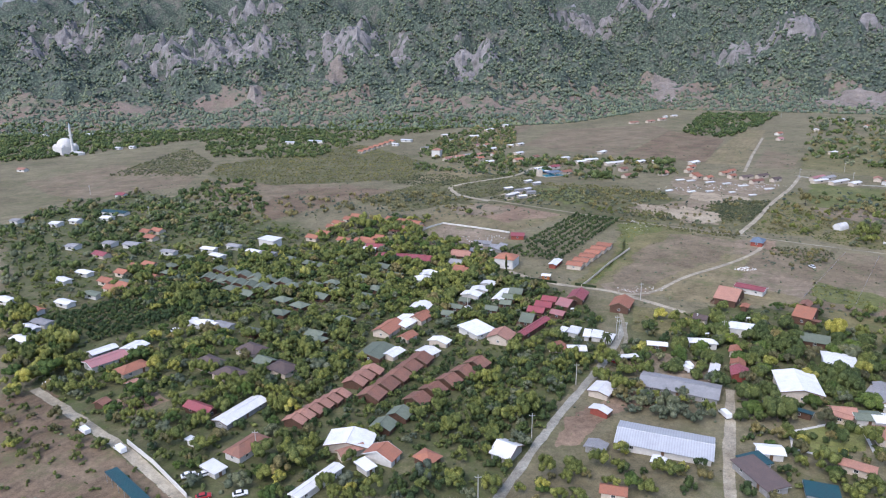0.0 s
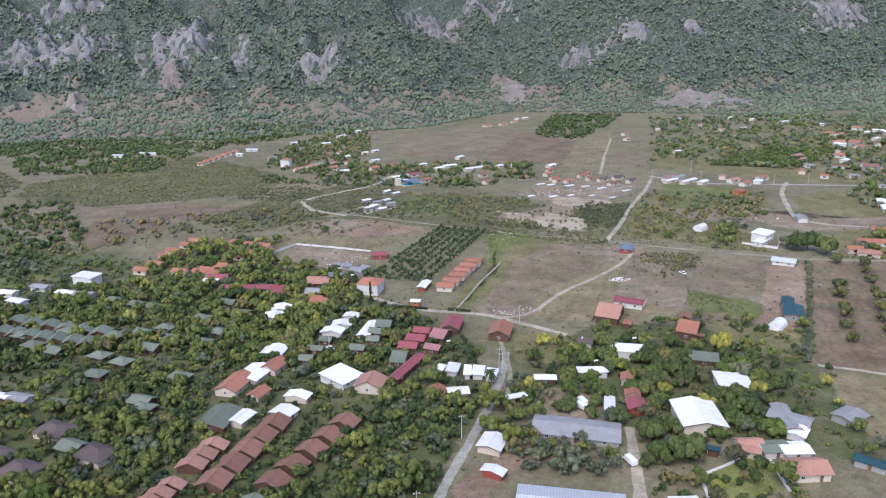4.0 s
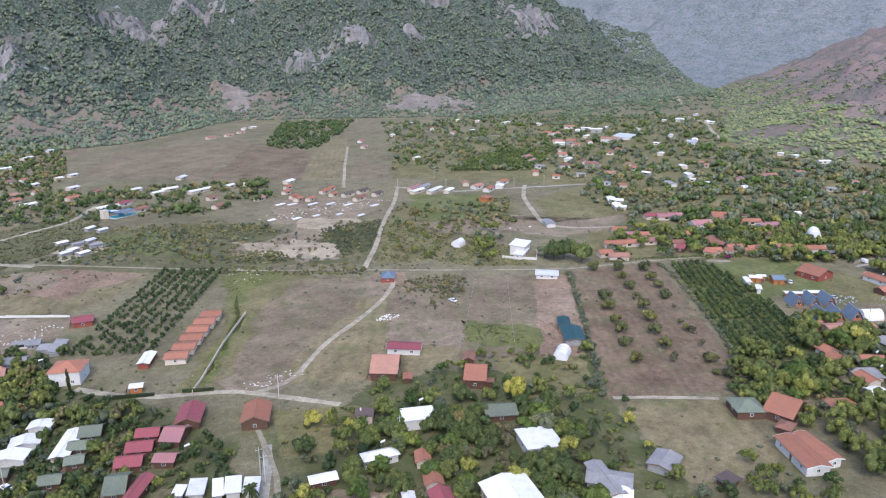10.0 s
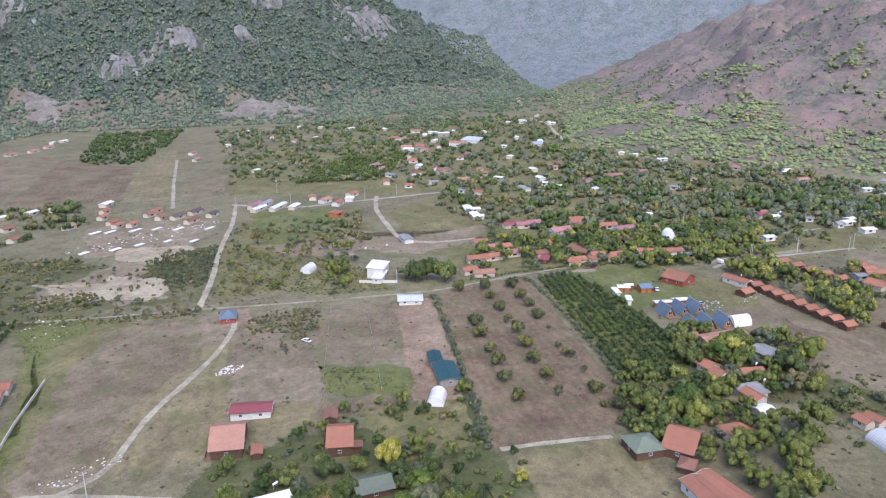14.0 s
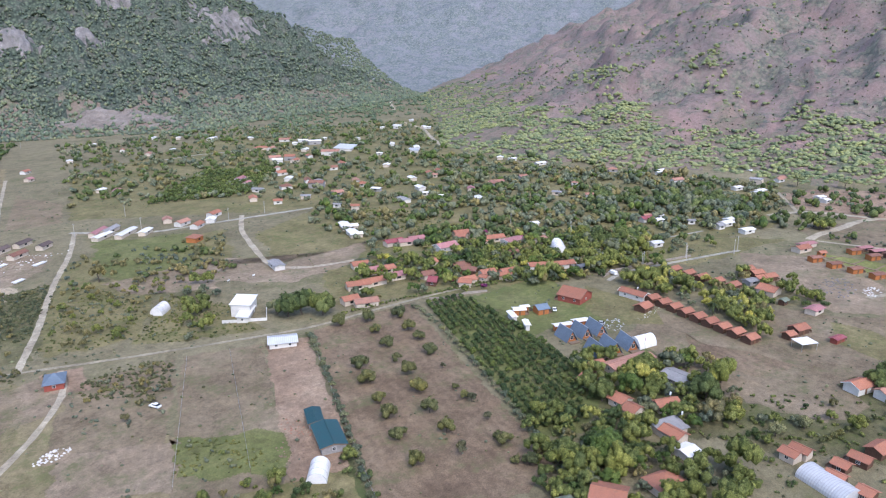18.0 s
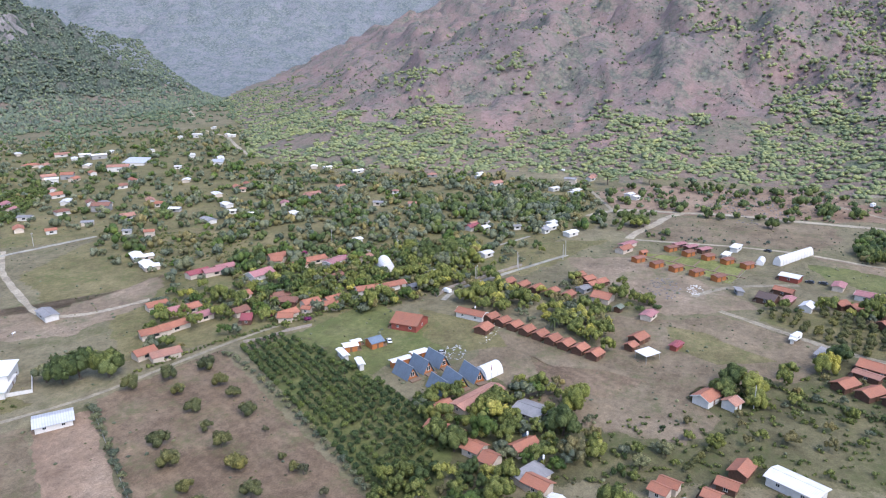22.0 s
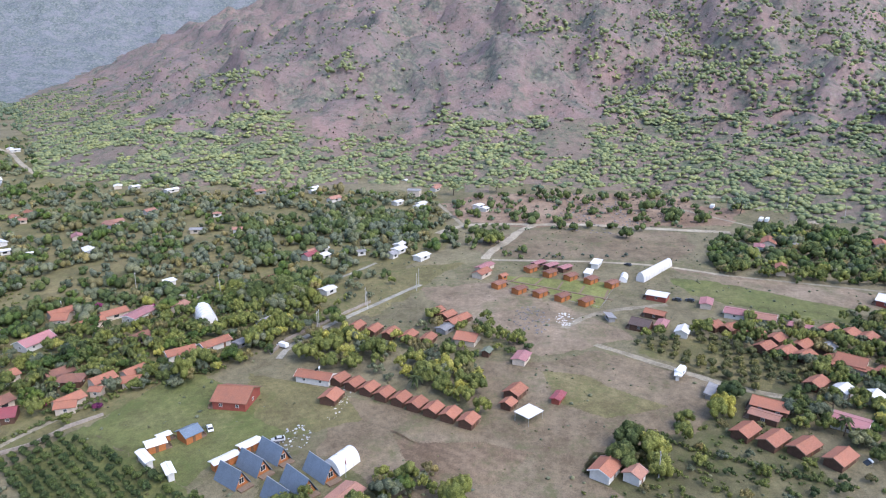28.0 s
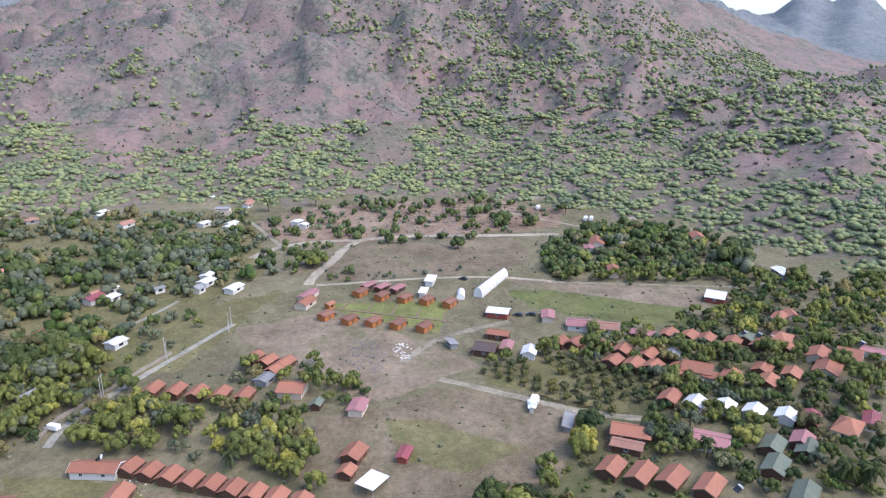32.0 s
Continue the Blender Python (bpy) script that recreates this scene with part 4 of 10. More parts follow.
# kind: crown builder, leaf material, trunk (height, radius, limbs, half width), category, label
KINDS = {
    "citrus": (lambda s: leaf_crown(s, 6, 16, 0.26, 1.9, 3.0, 0.3, 0.5), "citrus", (1.2, 0.1, 3, 1.2), "round dark green citrus tree in tidy rows"),
    "young": (lambda s: leaf_crown(s, 6, 22, 0.24, 1.9, 2.8, 0.3, 0.55), "orchard", (1.0, 0.08, 3, 0.9), "young bushy orchard tree on bare soil"),
    "green": (lambda s: leaf_crown(s, 10, 34, 0.34, 3.2, 5.4, 0.4, 0.62, fine=True), "green", (2.6, 0.2, 4, 2.4), "dense green broadleaf garden tree"),
    "bright": (lambda s: leaf_crown(s, 10, 30, 0.34, 3.3, 4.6, 0.4, 0.62, fine=True), "bright", (2.6, 0.2, 4, 2.4), "bright green rounded tree beside houses"),
    "yellow": (lambda s: leaf_crown(s, 10, 36, 0.3, 2.8, 5.4, 0.4, 0.6, fine=True), "yellow", (2.6, 0.18, 4, 2.2), "broadleaf tree turning yellow in autumn"),
    "olive": (lambda s: leaf_crown(s, 8, 24, 0.28, 2.7, 3.6, 0.7, 0.6), "olive", (1.9, 0.2, 4, 2.0), "silvery grey-green olive tree"),
    "dry": (lambda s: leaf_crown(s, 8, 40, 0.26, 2.4, 4.2, 1.0, 0.6), "dry", (2.8, 0.14, 5, 2.0), "half bare tree with thin brownish leaves"),
    "pine": (lambda s: leaf_crown(s, 9, 34, 0.34, 3.6, 3.2, 3.6, 0.66, fine=True), "pine", (4.6, 0.24, 5, 2.6), "umbrella pine with flat spreading crown"),
    "cypress": (lambda s: leaf_crown(s, 7, 57, 0.28, 1.0, 9.0, 0.4, 0.12), "cypress", (2.0, 0.15, 0, 0.3), "narrow dark upright cypress"),
    "palm": (lambda s: palm_crown(s, 22, 2.9, 5.0), "palm", (5.0, 0.24, 0, 0.2), "date palm with arching fronds"),
    "bougainvillea": (lambda s: leaf_crown(s, 5, 76, 0.21, 1.8, 2.4, 0.2, 0.5), "flower", (1.0, 0.08, 3, 1.0), "magenta flowering bougainvillea by a wall"),
}
TREE_MESH = {}
for kind_name, (crown, leaf, trunk, words) in KINDS.items():
    TREE_MESH[kind_name] = []
    for v in range(4):
        tm = bpy.data.meshes.new("trunk")
        tb = trunk_shape(v + 11, *trunk)
        tb.to_mesh(tm)
        tb.free()
        tm.materials.append(BARK)
        cv, cf = crown(100 + v * 7 + len(kind_name))
        TREE_MESH[kind_name].append((tm, make_mesh("crown", cv, cf, LEAF[leaf], kind_name != "palm"), (cv, cf)))
LIGHT = {k: [leaf_crown(300 + v + len(k), lobes, 11, size, wide, tall, base, 0.66) for v in range(6)] for k, lobes, size, wide, tall, base in (
    ("green", 8, 0.34, 2.75, 4.9, 0.6), ("citrus", 4, 0.3, 1.9, 3.2, 0.1), ("olive", 7, 0.3, 2.5, 3.5, 0.4), ("dry", 7, 0.3, 2.2, 4.0, 0.5), ("yellow", 8, 0.32, 2.6, 4.8, 0.6), ("bright", 8, 0.34, 2.8, 4.1, 0.7))}
SHRUB = [leaf_crown(400 + v, 2, 6, 0.3, 1.7, 1.9, -0.1, 0.5) for v in range(6)]
TREE_NAME = {"palm": "palm", "citrus": "citrus_tree", "young": "young_tree", "olive": "olive_tree", "pine": "pine_tree", "cypress": "cypress", "dry": "bare_tree", "yellow": "yellow_tree",
             "bougainvillea": "flowering_shrub"}
TREE_COUNT, SINGLE = [0], {}


def tree(x, y, kind="green", size=1.0, group="village trees", label=""):
    rnd = random.Random(int(x * 17 + y * 31))
    tm, cm, _ = TREE_MESH[kind][rnd.randrange(4)]
    ob = new(TREE_NAME.get(kind, "broadleaf_tree"), tm)
    ob.matrix_basis = pose(x, y, float(height(x, y)), 0, 0, rnd.uniform(0, 360)) @ Matrix.Diagonal((size * rnd.uniform(0.88, 1.12), size * rnd.uniform(0.88, 1.12), size * rnd.uniform(0.85, 1.15), 1))
    new("crown", cm).parent = ob
    TREE_COUNT[0] += 1
    return tagged(ob, label or KINDS[kind][3], "palm" if kind == "palm" else "tree", group)


def inside(x, y, poly):
    hit = False
    for (ax, ay), (bx, by) in zip(poly, poly[1:] + poly[:1]):
        if (ay > y) != (by > y) and x < (bx - ax) * (y - ay) / (by - ay) + ax:
            hit = not hit
    return hit


CELLS, SEEN = {}, [0, 0]


def free(x, y, r):
    """Whether a circle keeps clear of buildings and lanes."""
    for n, (things, k) in enumerate(((TAKEN, 1.0), (LANES, 0.6))):
        for a, b, c in things[SEEN[n]:]:
            CELLS.setdefault((int(a // 20), int(b // 20)), []).append((a, b, c, k))
        SEEN[n] = len(things)
    i, j = int(x // 20), int(y // 20)
    for u in (i - 1, i, i + 1):
        for v in (j - 1, j, j + 1):
            for a, b, c, k in CELLS.get((u, v), ()):
                if (x - a) ** 2 + (y - b) ** 2 < (r * k + c) ** 2:
                    return False
    return True


def spots(poly, gap, seed, clear=1.2, jitter=0.42):
    """Loosely spaced free places inside a plot."""
    rnd, out = random.Random(seed), []
    xs, ys = [p[0] for p in poly], [p[1] for p in poly]
    y = min(ys)
    while y < max(ys):
        x = min(xs)
        while x < max(xs):
            px, py = x + rnd.uniform(-jitter, jitter) * gap * 1.6, y + rnd.uniform(-jitter, jitter) * gap * 1.6
            if inside(px, py, poly) and free(px, py, clear):
                out.append((px, py))
            x += gap
        y += gap
    return out


NEAR = (130, 235, 48)      # trees in this stretch of the gardens stand singly
BRUSH = []


def brush(gap, size, *poly, seed=1):
    """Undergrowth between the houses of a plot."""
    rnd = random.Random(seed)
    for x, y in spots(list(poly), gap, seed, 0.9, 0.5):
        s = size * rnd.uniform(0.5, 1.3)
        BRUSH.append((x, y, float(plain(x, y)) - 0.1, s, rnd.uniform(0.7, 1.2), rnd.uniform(0, 6.28)))


WILD = {k: [] for k in ("green", "citrus", "olive", "dry", "yellow", "bright", "maquis", "pine")}


def grove(gap, mixture, size, *poly, near=True, seed=1, clear=1.2):
    """Mixed planting over a plot. near: single trees; else they join the far undergrowth."""
    rnd = random.Random(seed + int(poly[0][0]))
    names = [k for k, n in mixture.items() for _ in range(n)]
    for x, y in spots(list(poly), gap * (0.86 if near else 1.0), seed, clear):
        open_here = float(wobble(np.float64(x), np.float64(y), 95.0 if not near else 60.0, 0.8, 3))
        if open_here < (-0.3 if not near else -0.75) and rnd.random() < 0.85:
            continue
        kind = rnd.choice(names)
        s = size * rnd.uniform(0.6, 1.2) * (1.35 if rnd.random() < 0.18 else 1.0)
        if near and math.hypot(x - NEAR[0], y - NEAR[1]) < NEAR[2]:
            tree(x, y, kind, s)
        else:
            WILD[kind if kind in WILD else "green"].append((x, y, float(height(x, y)), s, rnd.uniform(0.8, 1.15), rnd.uniform(0, 6.28)))


def orchard(n_rows, n_in_row, x, y, ax, ay, bx, by, kind="citrus", size=1.0, single=True, miss=0.04, group="citrus orchard", jitter=0.35, within=None):
    """Rows of trees from a corner: ax, ay is the step along a row, bx, by from row to row."""
    rnd, joined = random.Random(int(x)), []
    for i in range(n_rows):
        for j in range(n_in_row):
            if rnd.random() < miss:
                continue
            px, py = x + ax * j + bx * i + rnd.uniform(-jitter, jitter), y + ay * j + by * i + rnd.uniform(-jitter, jitter)
            s = size * rnd.uniform(0.82, 1.15)
            if not free(px, py, 0.5) or (within and not inside(px, py, within)):
                continue
            if single and SINGLE.get(kind, 0) < 285:
                SINGLE[kind] = SINGLE.get(kind, 0) + 1
                tree(px, py, kind, s, group)
            else:
                joined.append((px, py, float(plain(px, py)), s, rnd.uniform(0.85, 1.1), rnd.uniform(0, 6.28)))
    if joined:
        ob = new("orchard", scatter_mesh("orchard", LIGHT.get(kind, LIGHT["citrus"]), joined, LEAF[KINDS[kind][1]], True))
        tagged(ob, "rows of round dark green citrus trees", "orchard", kind="stuff")


def far_shape(seed, lumps, wide, tall):
    """A rough crown for far woods: a few uneven lumps."""
    r, vs, fs, n = rng(seed), [], [], 0
    for k in range(lumps):
        c = np.array([r.uniform(-0.5, 0.5) * wide, r.uniform(-0.5, 0.5) * wide, r.uniform(0.35, 0.75) * tall])
        v = ICO_V * np.array([wide, wide, tall * 0.8]) * r.uniform(0.42, 0.64) * r.uniform(0.6, 1.35, (len(ICO_V), 1)) + c
        vs.append(v)
        fs.append(ICO_F + n)
        n += len(v)
    return np.concatenate(vs), np.concatenate(fs)


def lane(name, mat, label, width, *pts, wave=0.25):
    for (ax, ay), (bx, by) in zip(pts, pts[1:]):
        n = max(1, int(math.hypot(bx - ax, by - ay) / 4))
        LANES.extend((ax + (bx - ax) * k / n, ay + (by - ay) * k / n, width / 2) for k in range(n + 1))
    return road(name, mat, label, width, *pts, wave=wave)


# ---------- smaller things ----------
def paint(name, c):
    return plain_material(name, c, 0.3, 0, 0.08)


PAINT = {"white": paint("white_car_paint", (0.75, 0.75, 0.74)), "red": paint("red_car_paint", (0.35, 0.03, 0.03)), "dark": paint("dark_car_paint", (0.04, 0.045, 0.05)),
         "blue": paint("blue_car_paint", (0.05, 0.10, 0.28)), "silver": paint("silver_car_paint", (0.42, 0.43, 0.44))}
CAR_WORDS = {"white": "white", "red": "red", "dark": "dark grey", "blue": "blue", "silver": "silver"}
VEHICLE = {}


def build_vehicle(kind, colour):
    top = new(kind)
    van = kind != "car"
    length, wide = (4.3, 1.74) if not van else (5.2, 1.95)
    h = length / 2
    prof = [(-h, 0.35), (h, 0.35), (h + 0.05, 0.75), (h - 0.25, 0.9), (h - 1.05, 1.0), (-h + 0.35, 1.0), (-h, 0.95)] if not van else \
        [(-h, 0.4), (h, 0.4), (h + 0.03, 0.95), (h - 0.5, 1.15), (h - 1.1, 2.05), (-h + 0.1, 2.1), (-h, 1.9)]
    bm = bmesh.new()
    prism(bm, prof, -wide / 2, wide / 2)
    bmesh.ops.bevel(bm, geom=list(bm.edges), offset=0.07, segments=1, affect="EDGES")
    part("body", bm, PAINT[colour], top)
    if not van:
        bm = bmesh.new()
        prism(bm, [(-h + 0.35, 0.98), (h - 1.05, 0.98), (h - 1.7, 1.42), (-h + 0.95, 1.44)], -wide / 2 + 0.1, wide / 2 - 0.1)
        part("window_band", bm, GLASS, top, "dark car windows")
        bm = bmesh.new()
        box(bm, 0, -0.35, 1.40, wide - 0.34, 1.55, 0.09)
        part("roof", bm, PAINT[colour], top)
    else:
        bm = bmesh.new()
        prism(bm, [(h - 1.15, 1.2), (h - 0.52, 1.2), (h - 1.06, 1.92), (h - 1.2, 1.92)], -wide / 2 - 0.02, wide / 2 + 0.02)
        part("window_band", bm, GLASS, top, "dark van windows")
    for sx in (-1, 1):
        for sy in (-1, 1):
            bm = bmesh.new()
            rod(bm, (sx * (wide / 2 - 0.2), sy * (h - 0.85), 0.33), (sx * (wide / 2 + 0.02), sy * (h - 0.85), 0.33), 0.33, 12)
            wheel = part("wheel", bm, RUBBER, top)
            bm = bmesh.new()
            rod(bm, (sx * (wide / 2), sy * (h - 0.85), 0.33), (sx * (wide / 2 + 0.04), sy * (h - 0.85), 0.33), 0.19, 8)
            part("rim", bm, STEEL, wheel)
        bm = bmesh.new()
        box(bm, sx * (wide / 2 - 0.3), h, 0.62, 0.36, 0.08, 0.16)
        part("headlight", bm, FRAME, top)
    return top


def vehicle(x, y, turn, kind="car", colour="white"):
    m = pose(x, y, float(plain(x, y)) + 0.18, 0, 0, turn)
    if (kind, colour) in VEHICLE:
        ob = copy_thing(VEHICLE[kind, colour], m)
    else:
        ob = VEHICLE[kind, colour] = build_vehicle(kind, colour)
        ob.matrix_basis = m
    TAKEN.append((x, y, 2.0))
    return tagged(ob, f"{CAR_WORDS[colour]} parked {kind} on the dusty ground", kind, "parked vehicles")


POLES = []


def pole(x, y, h=9.0, turn=0.0):
    m = pose(x, y, float(height(x, y)), 0, 0, turn)
    if POLES:
        ob = copy_thing(POLES[0], m)
    else:
        ob = new("utility_pole")
        bm = bmesh.new()
        rod(bm, (0, 0, -0.6), (0, 0, h), 0.17, 8, 0.1)
        part("pole", bm, POLE_MAT, ob)
        bm = bmesh.new()
        box(bm, 0, 0, h - 0.9, 1.9, 0.12, 0.14)
        part("crossarm", bm, STEEL, ob)
        for k in (-0.8, 0, 0.8):
            bm = bmesh.new()
            rod(bm, (k, 0, h - 0.76), (k, 0, h - 0.5), 0.06, 6)
            part("insulator", bm, FRAME, ob)
        POLES.append(ob)
        ob.matrix_basis = m
    return tagged(ob, "pale concrete utility pole beside the lane", "pole", "utility poles")


def low_wall(label, mat, thick, h, *pts):
    bm = bmesh.new()
    for (ax, ay), (bx, by) in zip(pts, pts[1:]):
        length, turn = math.hypot(bx - ax, by - ay), math.atan2(by - ay, bx - ax)
        n = max(1, int(length / 8))
        for k in range(n):
            u = (k + 0.5) / n
            x, y = ax + (bx - ax) * u, ay + (by - ay) * u
            box(bm, x, y, float(plain(x, y)) - 0.4, length / n + 0.02, thick, h + 0.4, turn)
            LANES.append((x, y, 0.4))
    return tagged(part("garden_wall", bm, mat, None), label, "wall", kind="structure")


def fence(label, h, *pts):
    """Thin posts with two rails."""
    ob = new("fence")
    for (ax, ay), (bx, by) in zip(pts, pts[1:]):
        length = math.hypot(bx - ax, by - ay)
        n = max(1, int(length / 5))
        for k in range(n + 1):
            x, y = ax + (bx - ax) * k / n, ay + (by - ay) * k / n
            bm = bmesh.new()
            rod(bm, (x, y, float(plain(x, y)) - 0.3), (x, y, float(plain(x, y)) + h), 0.06, 5)
            part("post", bm, TIMBER, ob)
        for z in (h * 0.5, h * 0.92):
            bm = bmesh.new()
            rod(bm, (ax, ay, float(plain(ax, ay)) + z), (bx, by, float(plain(bx, by)) + z), 0.025, 4)
            part("rail", bm, STEEL, ob)
    return tagged(ob, label, "fence", "field fences")


def mosque(x, y, turn, s):
    ob = new("mosque")
    white = WALL["white"]
    bm = bmesh.new()
    box(bm, 0, 0, -3, 16 * s, 16 * s, 3 + 7 * s)
    part("prayer_hall", bm, white, ob)
    bm = bmesh.new()
    bmesh.ops.create_uvsphere(bm, u_segments=20, v_segments=12, radius=7.4 * s, matrix=Matrix.Translation((0, 0, 7 * s)))
    part("dome", bm, white, ob, shade=True)
    for sx in (-1, 1):
        for sy in (-1, 1):
            bm = bmesh.new()
            bmesh.ops.create_uvsphere(bm, u_segments=12, v_segments=8, radius=2.6 * s, matrix=Matrix.Translation((sx * 5.6 * s, sy * 5.6 * s, 6.6 * s)))
            part("small_dome", bm, white, ob, shade=True)
    bm = bmesh.new()
    rod(bm, (12 * s, 0, -3), (12 * s, 0, 24 * s), 1.3 * s, 10, 1.05 * s)
    minaret = part("minaret", bm, white, ob)
    bm = bmesh.new()
    rod(bm, (12 * s, 0, 17 * s), (12 * s, 0, 18.2 * s), 1.9 * s, 12)
    part("balcony", bm, white, minaret)
    bm = bmesh.new()
    rod(bm, (12 * s, 0, 24 * s), (12 * s, 0, 29 * s), 1.25 * s, 10, 0.05)
    part("spire", bm, STEEL, minaret)
    bm = bmesh.new()
    box(bm, 20 * s, 0, -3, 14 * s, 6 * s, 3 + 3 * s)
    part("annex", bm, white, ob)
    ob.matrix_basis = pose(x, y, float(plain(x, y)), 0, 0, turn)
    return tagged(ob, "white mosque with round dome and slim minaret", "mosque")


def rubble(label, n, x, y, rx, ry, size, mat, seed):
    r = rng(seed)
    a, u = r.uniform(0, 6.283, n), np.sqrt(r.uniform(0, 1, n))
    px, py = x + np.cos(a) * u * rx, y + np.sin(a) * u * ry
    rows = np.stack([px, py, plain(px, py), size * r.uniform(0.4, 1.5, n), r.uniform(0.4, 1.0, n), r.uniform(0, 6.28, n)], -1)
    shapes = [(ICO_V * rng(seed + k).uniform(0.5, 1.2, (12, 3)), ICO_F) for k in range(5)]
    tagged(new("rubble", scatter_mesh("rubble", shapes, rows, mat)), label, "rubble", kind="stuff")


def flag(x, y, h=7.0):
    ob = new("flagpole")
    bm = bmesh.new()
    rod(bm, (0, 0, -0.3), (0, 0, h), 0.05, 6)
    part("pole", bm, STEEL, ob)
    vs = [(0.05 + 0.3 * k, 0.12 * math.sin(k * 1.3), h - 0.1 - 0.08 * k - 1.3 * j) for k in range(7) for j in (0, 1)]
    me = make_mesh("flag", vs, [(2 * k, 2 * k + 2, 2 * k + 3, 2 * k + 1) for k in range(6)], PAINT["red"])
    fl = new("flag", me)
    fl.parent = ob
    ob.matrix_basis = pose(x, y, float(plain(x, y)), 0, 0, 200)
    return tagged(ob, "plain red flag on a steel pole", "flag")


def solar_heater(x, y, z, turn):
    key = ("solar", 0)
    m = pose(x, y, z, 0, 0, turn)
    if key in VEHICLE:
        ob = copy_thing(VEHICLE[key], m)
    else:
        ob = VEHICLE[key] = new("solar_water_heater")
        bm = bmesh.new()
        rod(bm, (-0.8, 0, 1.1), (0.8, 0, 1.1), 0.3, 10)
        part("tank", bm, FRAME, ob)
        bm = bmesh.new()
        prism(bm, [(-0.2, 0.85), (-1.7, 0.05), (-1.7, 0.12), (-0.2, 0.93)], -1.0, 1.0)
        part("panel", bm, GLASS, ob)
        bm = bmesh.new()
        for sx in (-0.7, 0.7):
            rod(bm, (sx, 0, -0.4), (sx, 0, 0.9), 0.04, 4)
        part("stand", bm, STEEL, ob)
        ob.matrix_basis = m
    return tagged(ob, "roof solar water heater with white tank", "solar heater", "solar water heaters")


def caravan(x, y, turn):
    key = ("caravan", 0)
    m = pose(x, y, float(plain(x, y)) + 0.15, 0, 0, turn)
    if key in VEHICLE:
        ob = copy_thing(VEHICLE[key], m)
    else:
        ob = VEHICLE[key] = new("caravan")
        bm = bmesh.new()
        box(bm, 0, 0, 0.5, 2.3, 6.0, 2.2)
        bmesh.ops.bevel(bm, geom=list(bm.edges), offset=0.22, segments=2, affect="EDGES")
        part("body", bm, PAINT["white"], ob)
        for s in (-1, 1):
            bm = bmesh.new()
            box(bm, s * 1.15, 0.6, 1.5, 0.05, 1.6, 0.6)
            part("window", bm, GLASS, ob)
            bm = bmesh.new()
            rod(bm, (s * 0.95, -0.3, 0.33), (s * 1.17, -0.3, 0.33), 0.33, 10)
            part("wheel", bm, RUBBER, ob)
        ob.matrix_basis = m
    return tagged(ob, "white camper caravan parked on bare ground", "caravan", "caravans")


WATER = plain_material("pool_water", (0.10, 0.42, 0.52), 0.08, 0, 0.1)


def water_park(x, y, turn):
    ob = new("water_slide_park")
    bm = bmesh.new()
    box(bm, 0, 0, -0.3, 22, 12, 0.5)
    part("basin", bm, WALL["white"], ob)
    bm = bmesh.new()
    box(bm, 0, 0, 0.15, 20, 10, 0.08)
    part("pool_water", bm, WATER, ob, "turquoise pool water")
    for k, mat in enumerate((PAINT["blue"], WATER, PAINT["white"])):
        bm = bmesh.new()
        pts = [(-14 + k * 2.5, 4 - k * 2 , 6.5 - k * 0.6), (-9 + k * 2, 6 - k * 2.2, 4.5), (-5 + k * 2, 3 - k * 2, 2.6), (0 + k, 2 - k * 1.6, 0.8)]
        for a, b in zip(pts, pts[1:]):
            rod(bm, a, b, 0.7, 8)
        part("slide", bm, mat, ob)
    bm = bmesh.new()
    box(bm, -13, 3, -0.3, 4, 5, 6.5)
    part("tower", bm, WALL["cream"], ob)
    ob.matrix_basis = pose(x, y, float(plain(x, y)), 0, 0, turn)
    TAKEN.append((x, y, 16))
    return tagged(ob, "turquoise pool with coloured water slides", "swimming pool")


# ---------- plots of land ----------
field('garden_ground', 'garden', 'shady garden soil and undergrowth between the houses', (-158, 242), (-212, 322), (-341, 520), (-277, 642), (-153, 534), (-30, 424), (20, 419), (31, 382), (62, 332), (75, 300), (59, 252), (15, 167), (-78, 169), rag=4.5)
field('garden_ground', 'garden', 'shady garden soil below fruit trees and cottages', (108, 297), (133, 314), (178, 286), (218, 287), (190, 252), (174, 205), (167, 188), (69, 246), (82, 303), rag=4.5)
field('garden_ground', 'scrub', 'weedy garden ground around cottages', (328, 254), (364, 198), (318, 179), (338, 158), (370, 129), (439, 66), (298, 108), (270, 225), rag=4.5)
field('garden_ground', 'rough_grass', 'green village gardens below the mountain', (442, 412), (507, 369), (520, 273), (729, 357), (715, 507), (725, 614), rag=4.5)
field('garden_ground', 'rough_grass', 'green village gardens', (425, 512), (520, 547), (695, 429), (715, 233), (556, 216), (425, 278), (375, 302), (333, 346), (308, 373), rag=4.5)
field('garden_ground', 'scrub', 'dark scrub along the dry stream', (8, 553), (117, 571), (183, 528), (167, 467), (125, 472), (76, 513), rag=4.5)
field('garden_ground', 'rough_grass', 'gardens of the far village', (437, 825), (714, 955), (1062, 813), (827, 574), (606, 405), (410, 293), (346, 393), (465, 507), (343, 662), rag=4.5)
field('fallow_field', 'grey_soil', 'grey-brown fallow field with faint furrows', (-434, 710), (-390, 821), (-257, 722), (-248, 665), (-324, 618), (-368, 642))
field('fallow_field', 'grey_soil', 'grey-brown fallow field', (-231, 662), (-162, 696), (-75, 638), (-107, 580), (-167, 552), (-184, 580))
field('dry_field', 'dry_grass', 'dry grass field', (-225, 759), (-81, 812), (68, 706), (30, 649), (-78, 667), (-179, 722), rag=4.5)
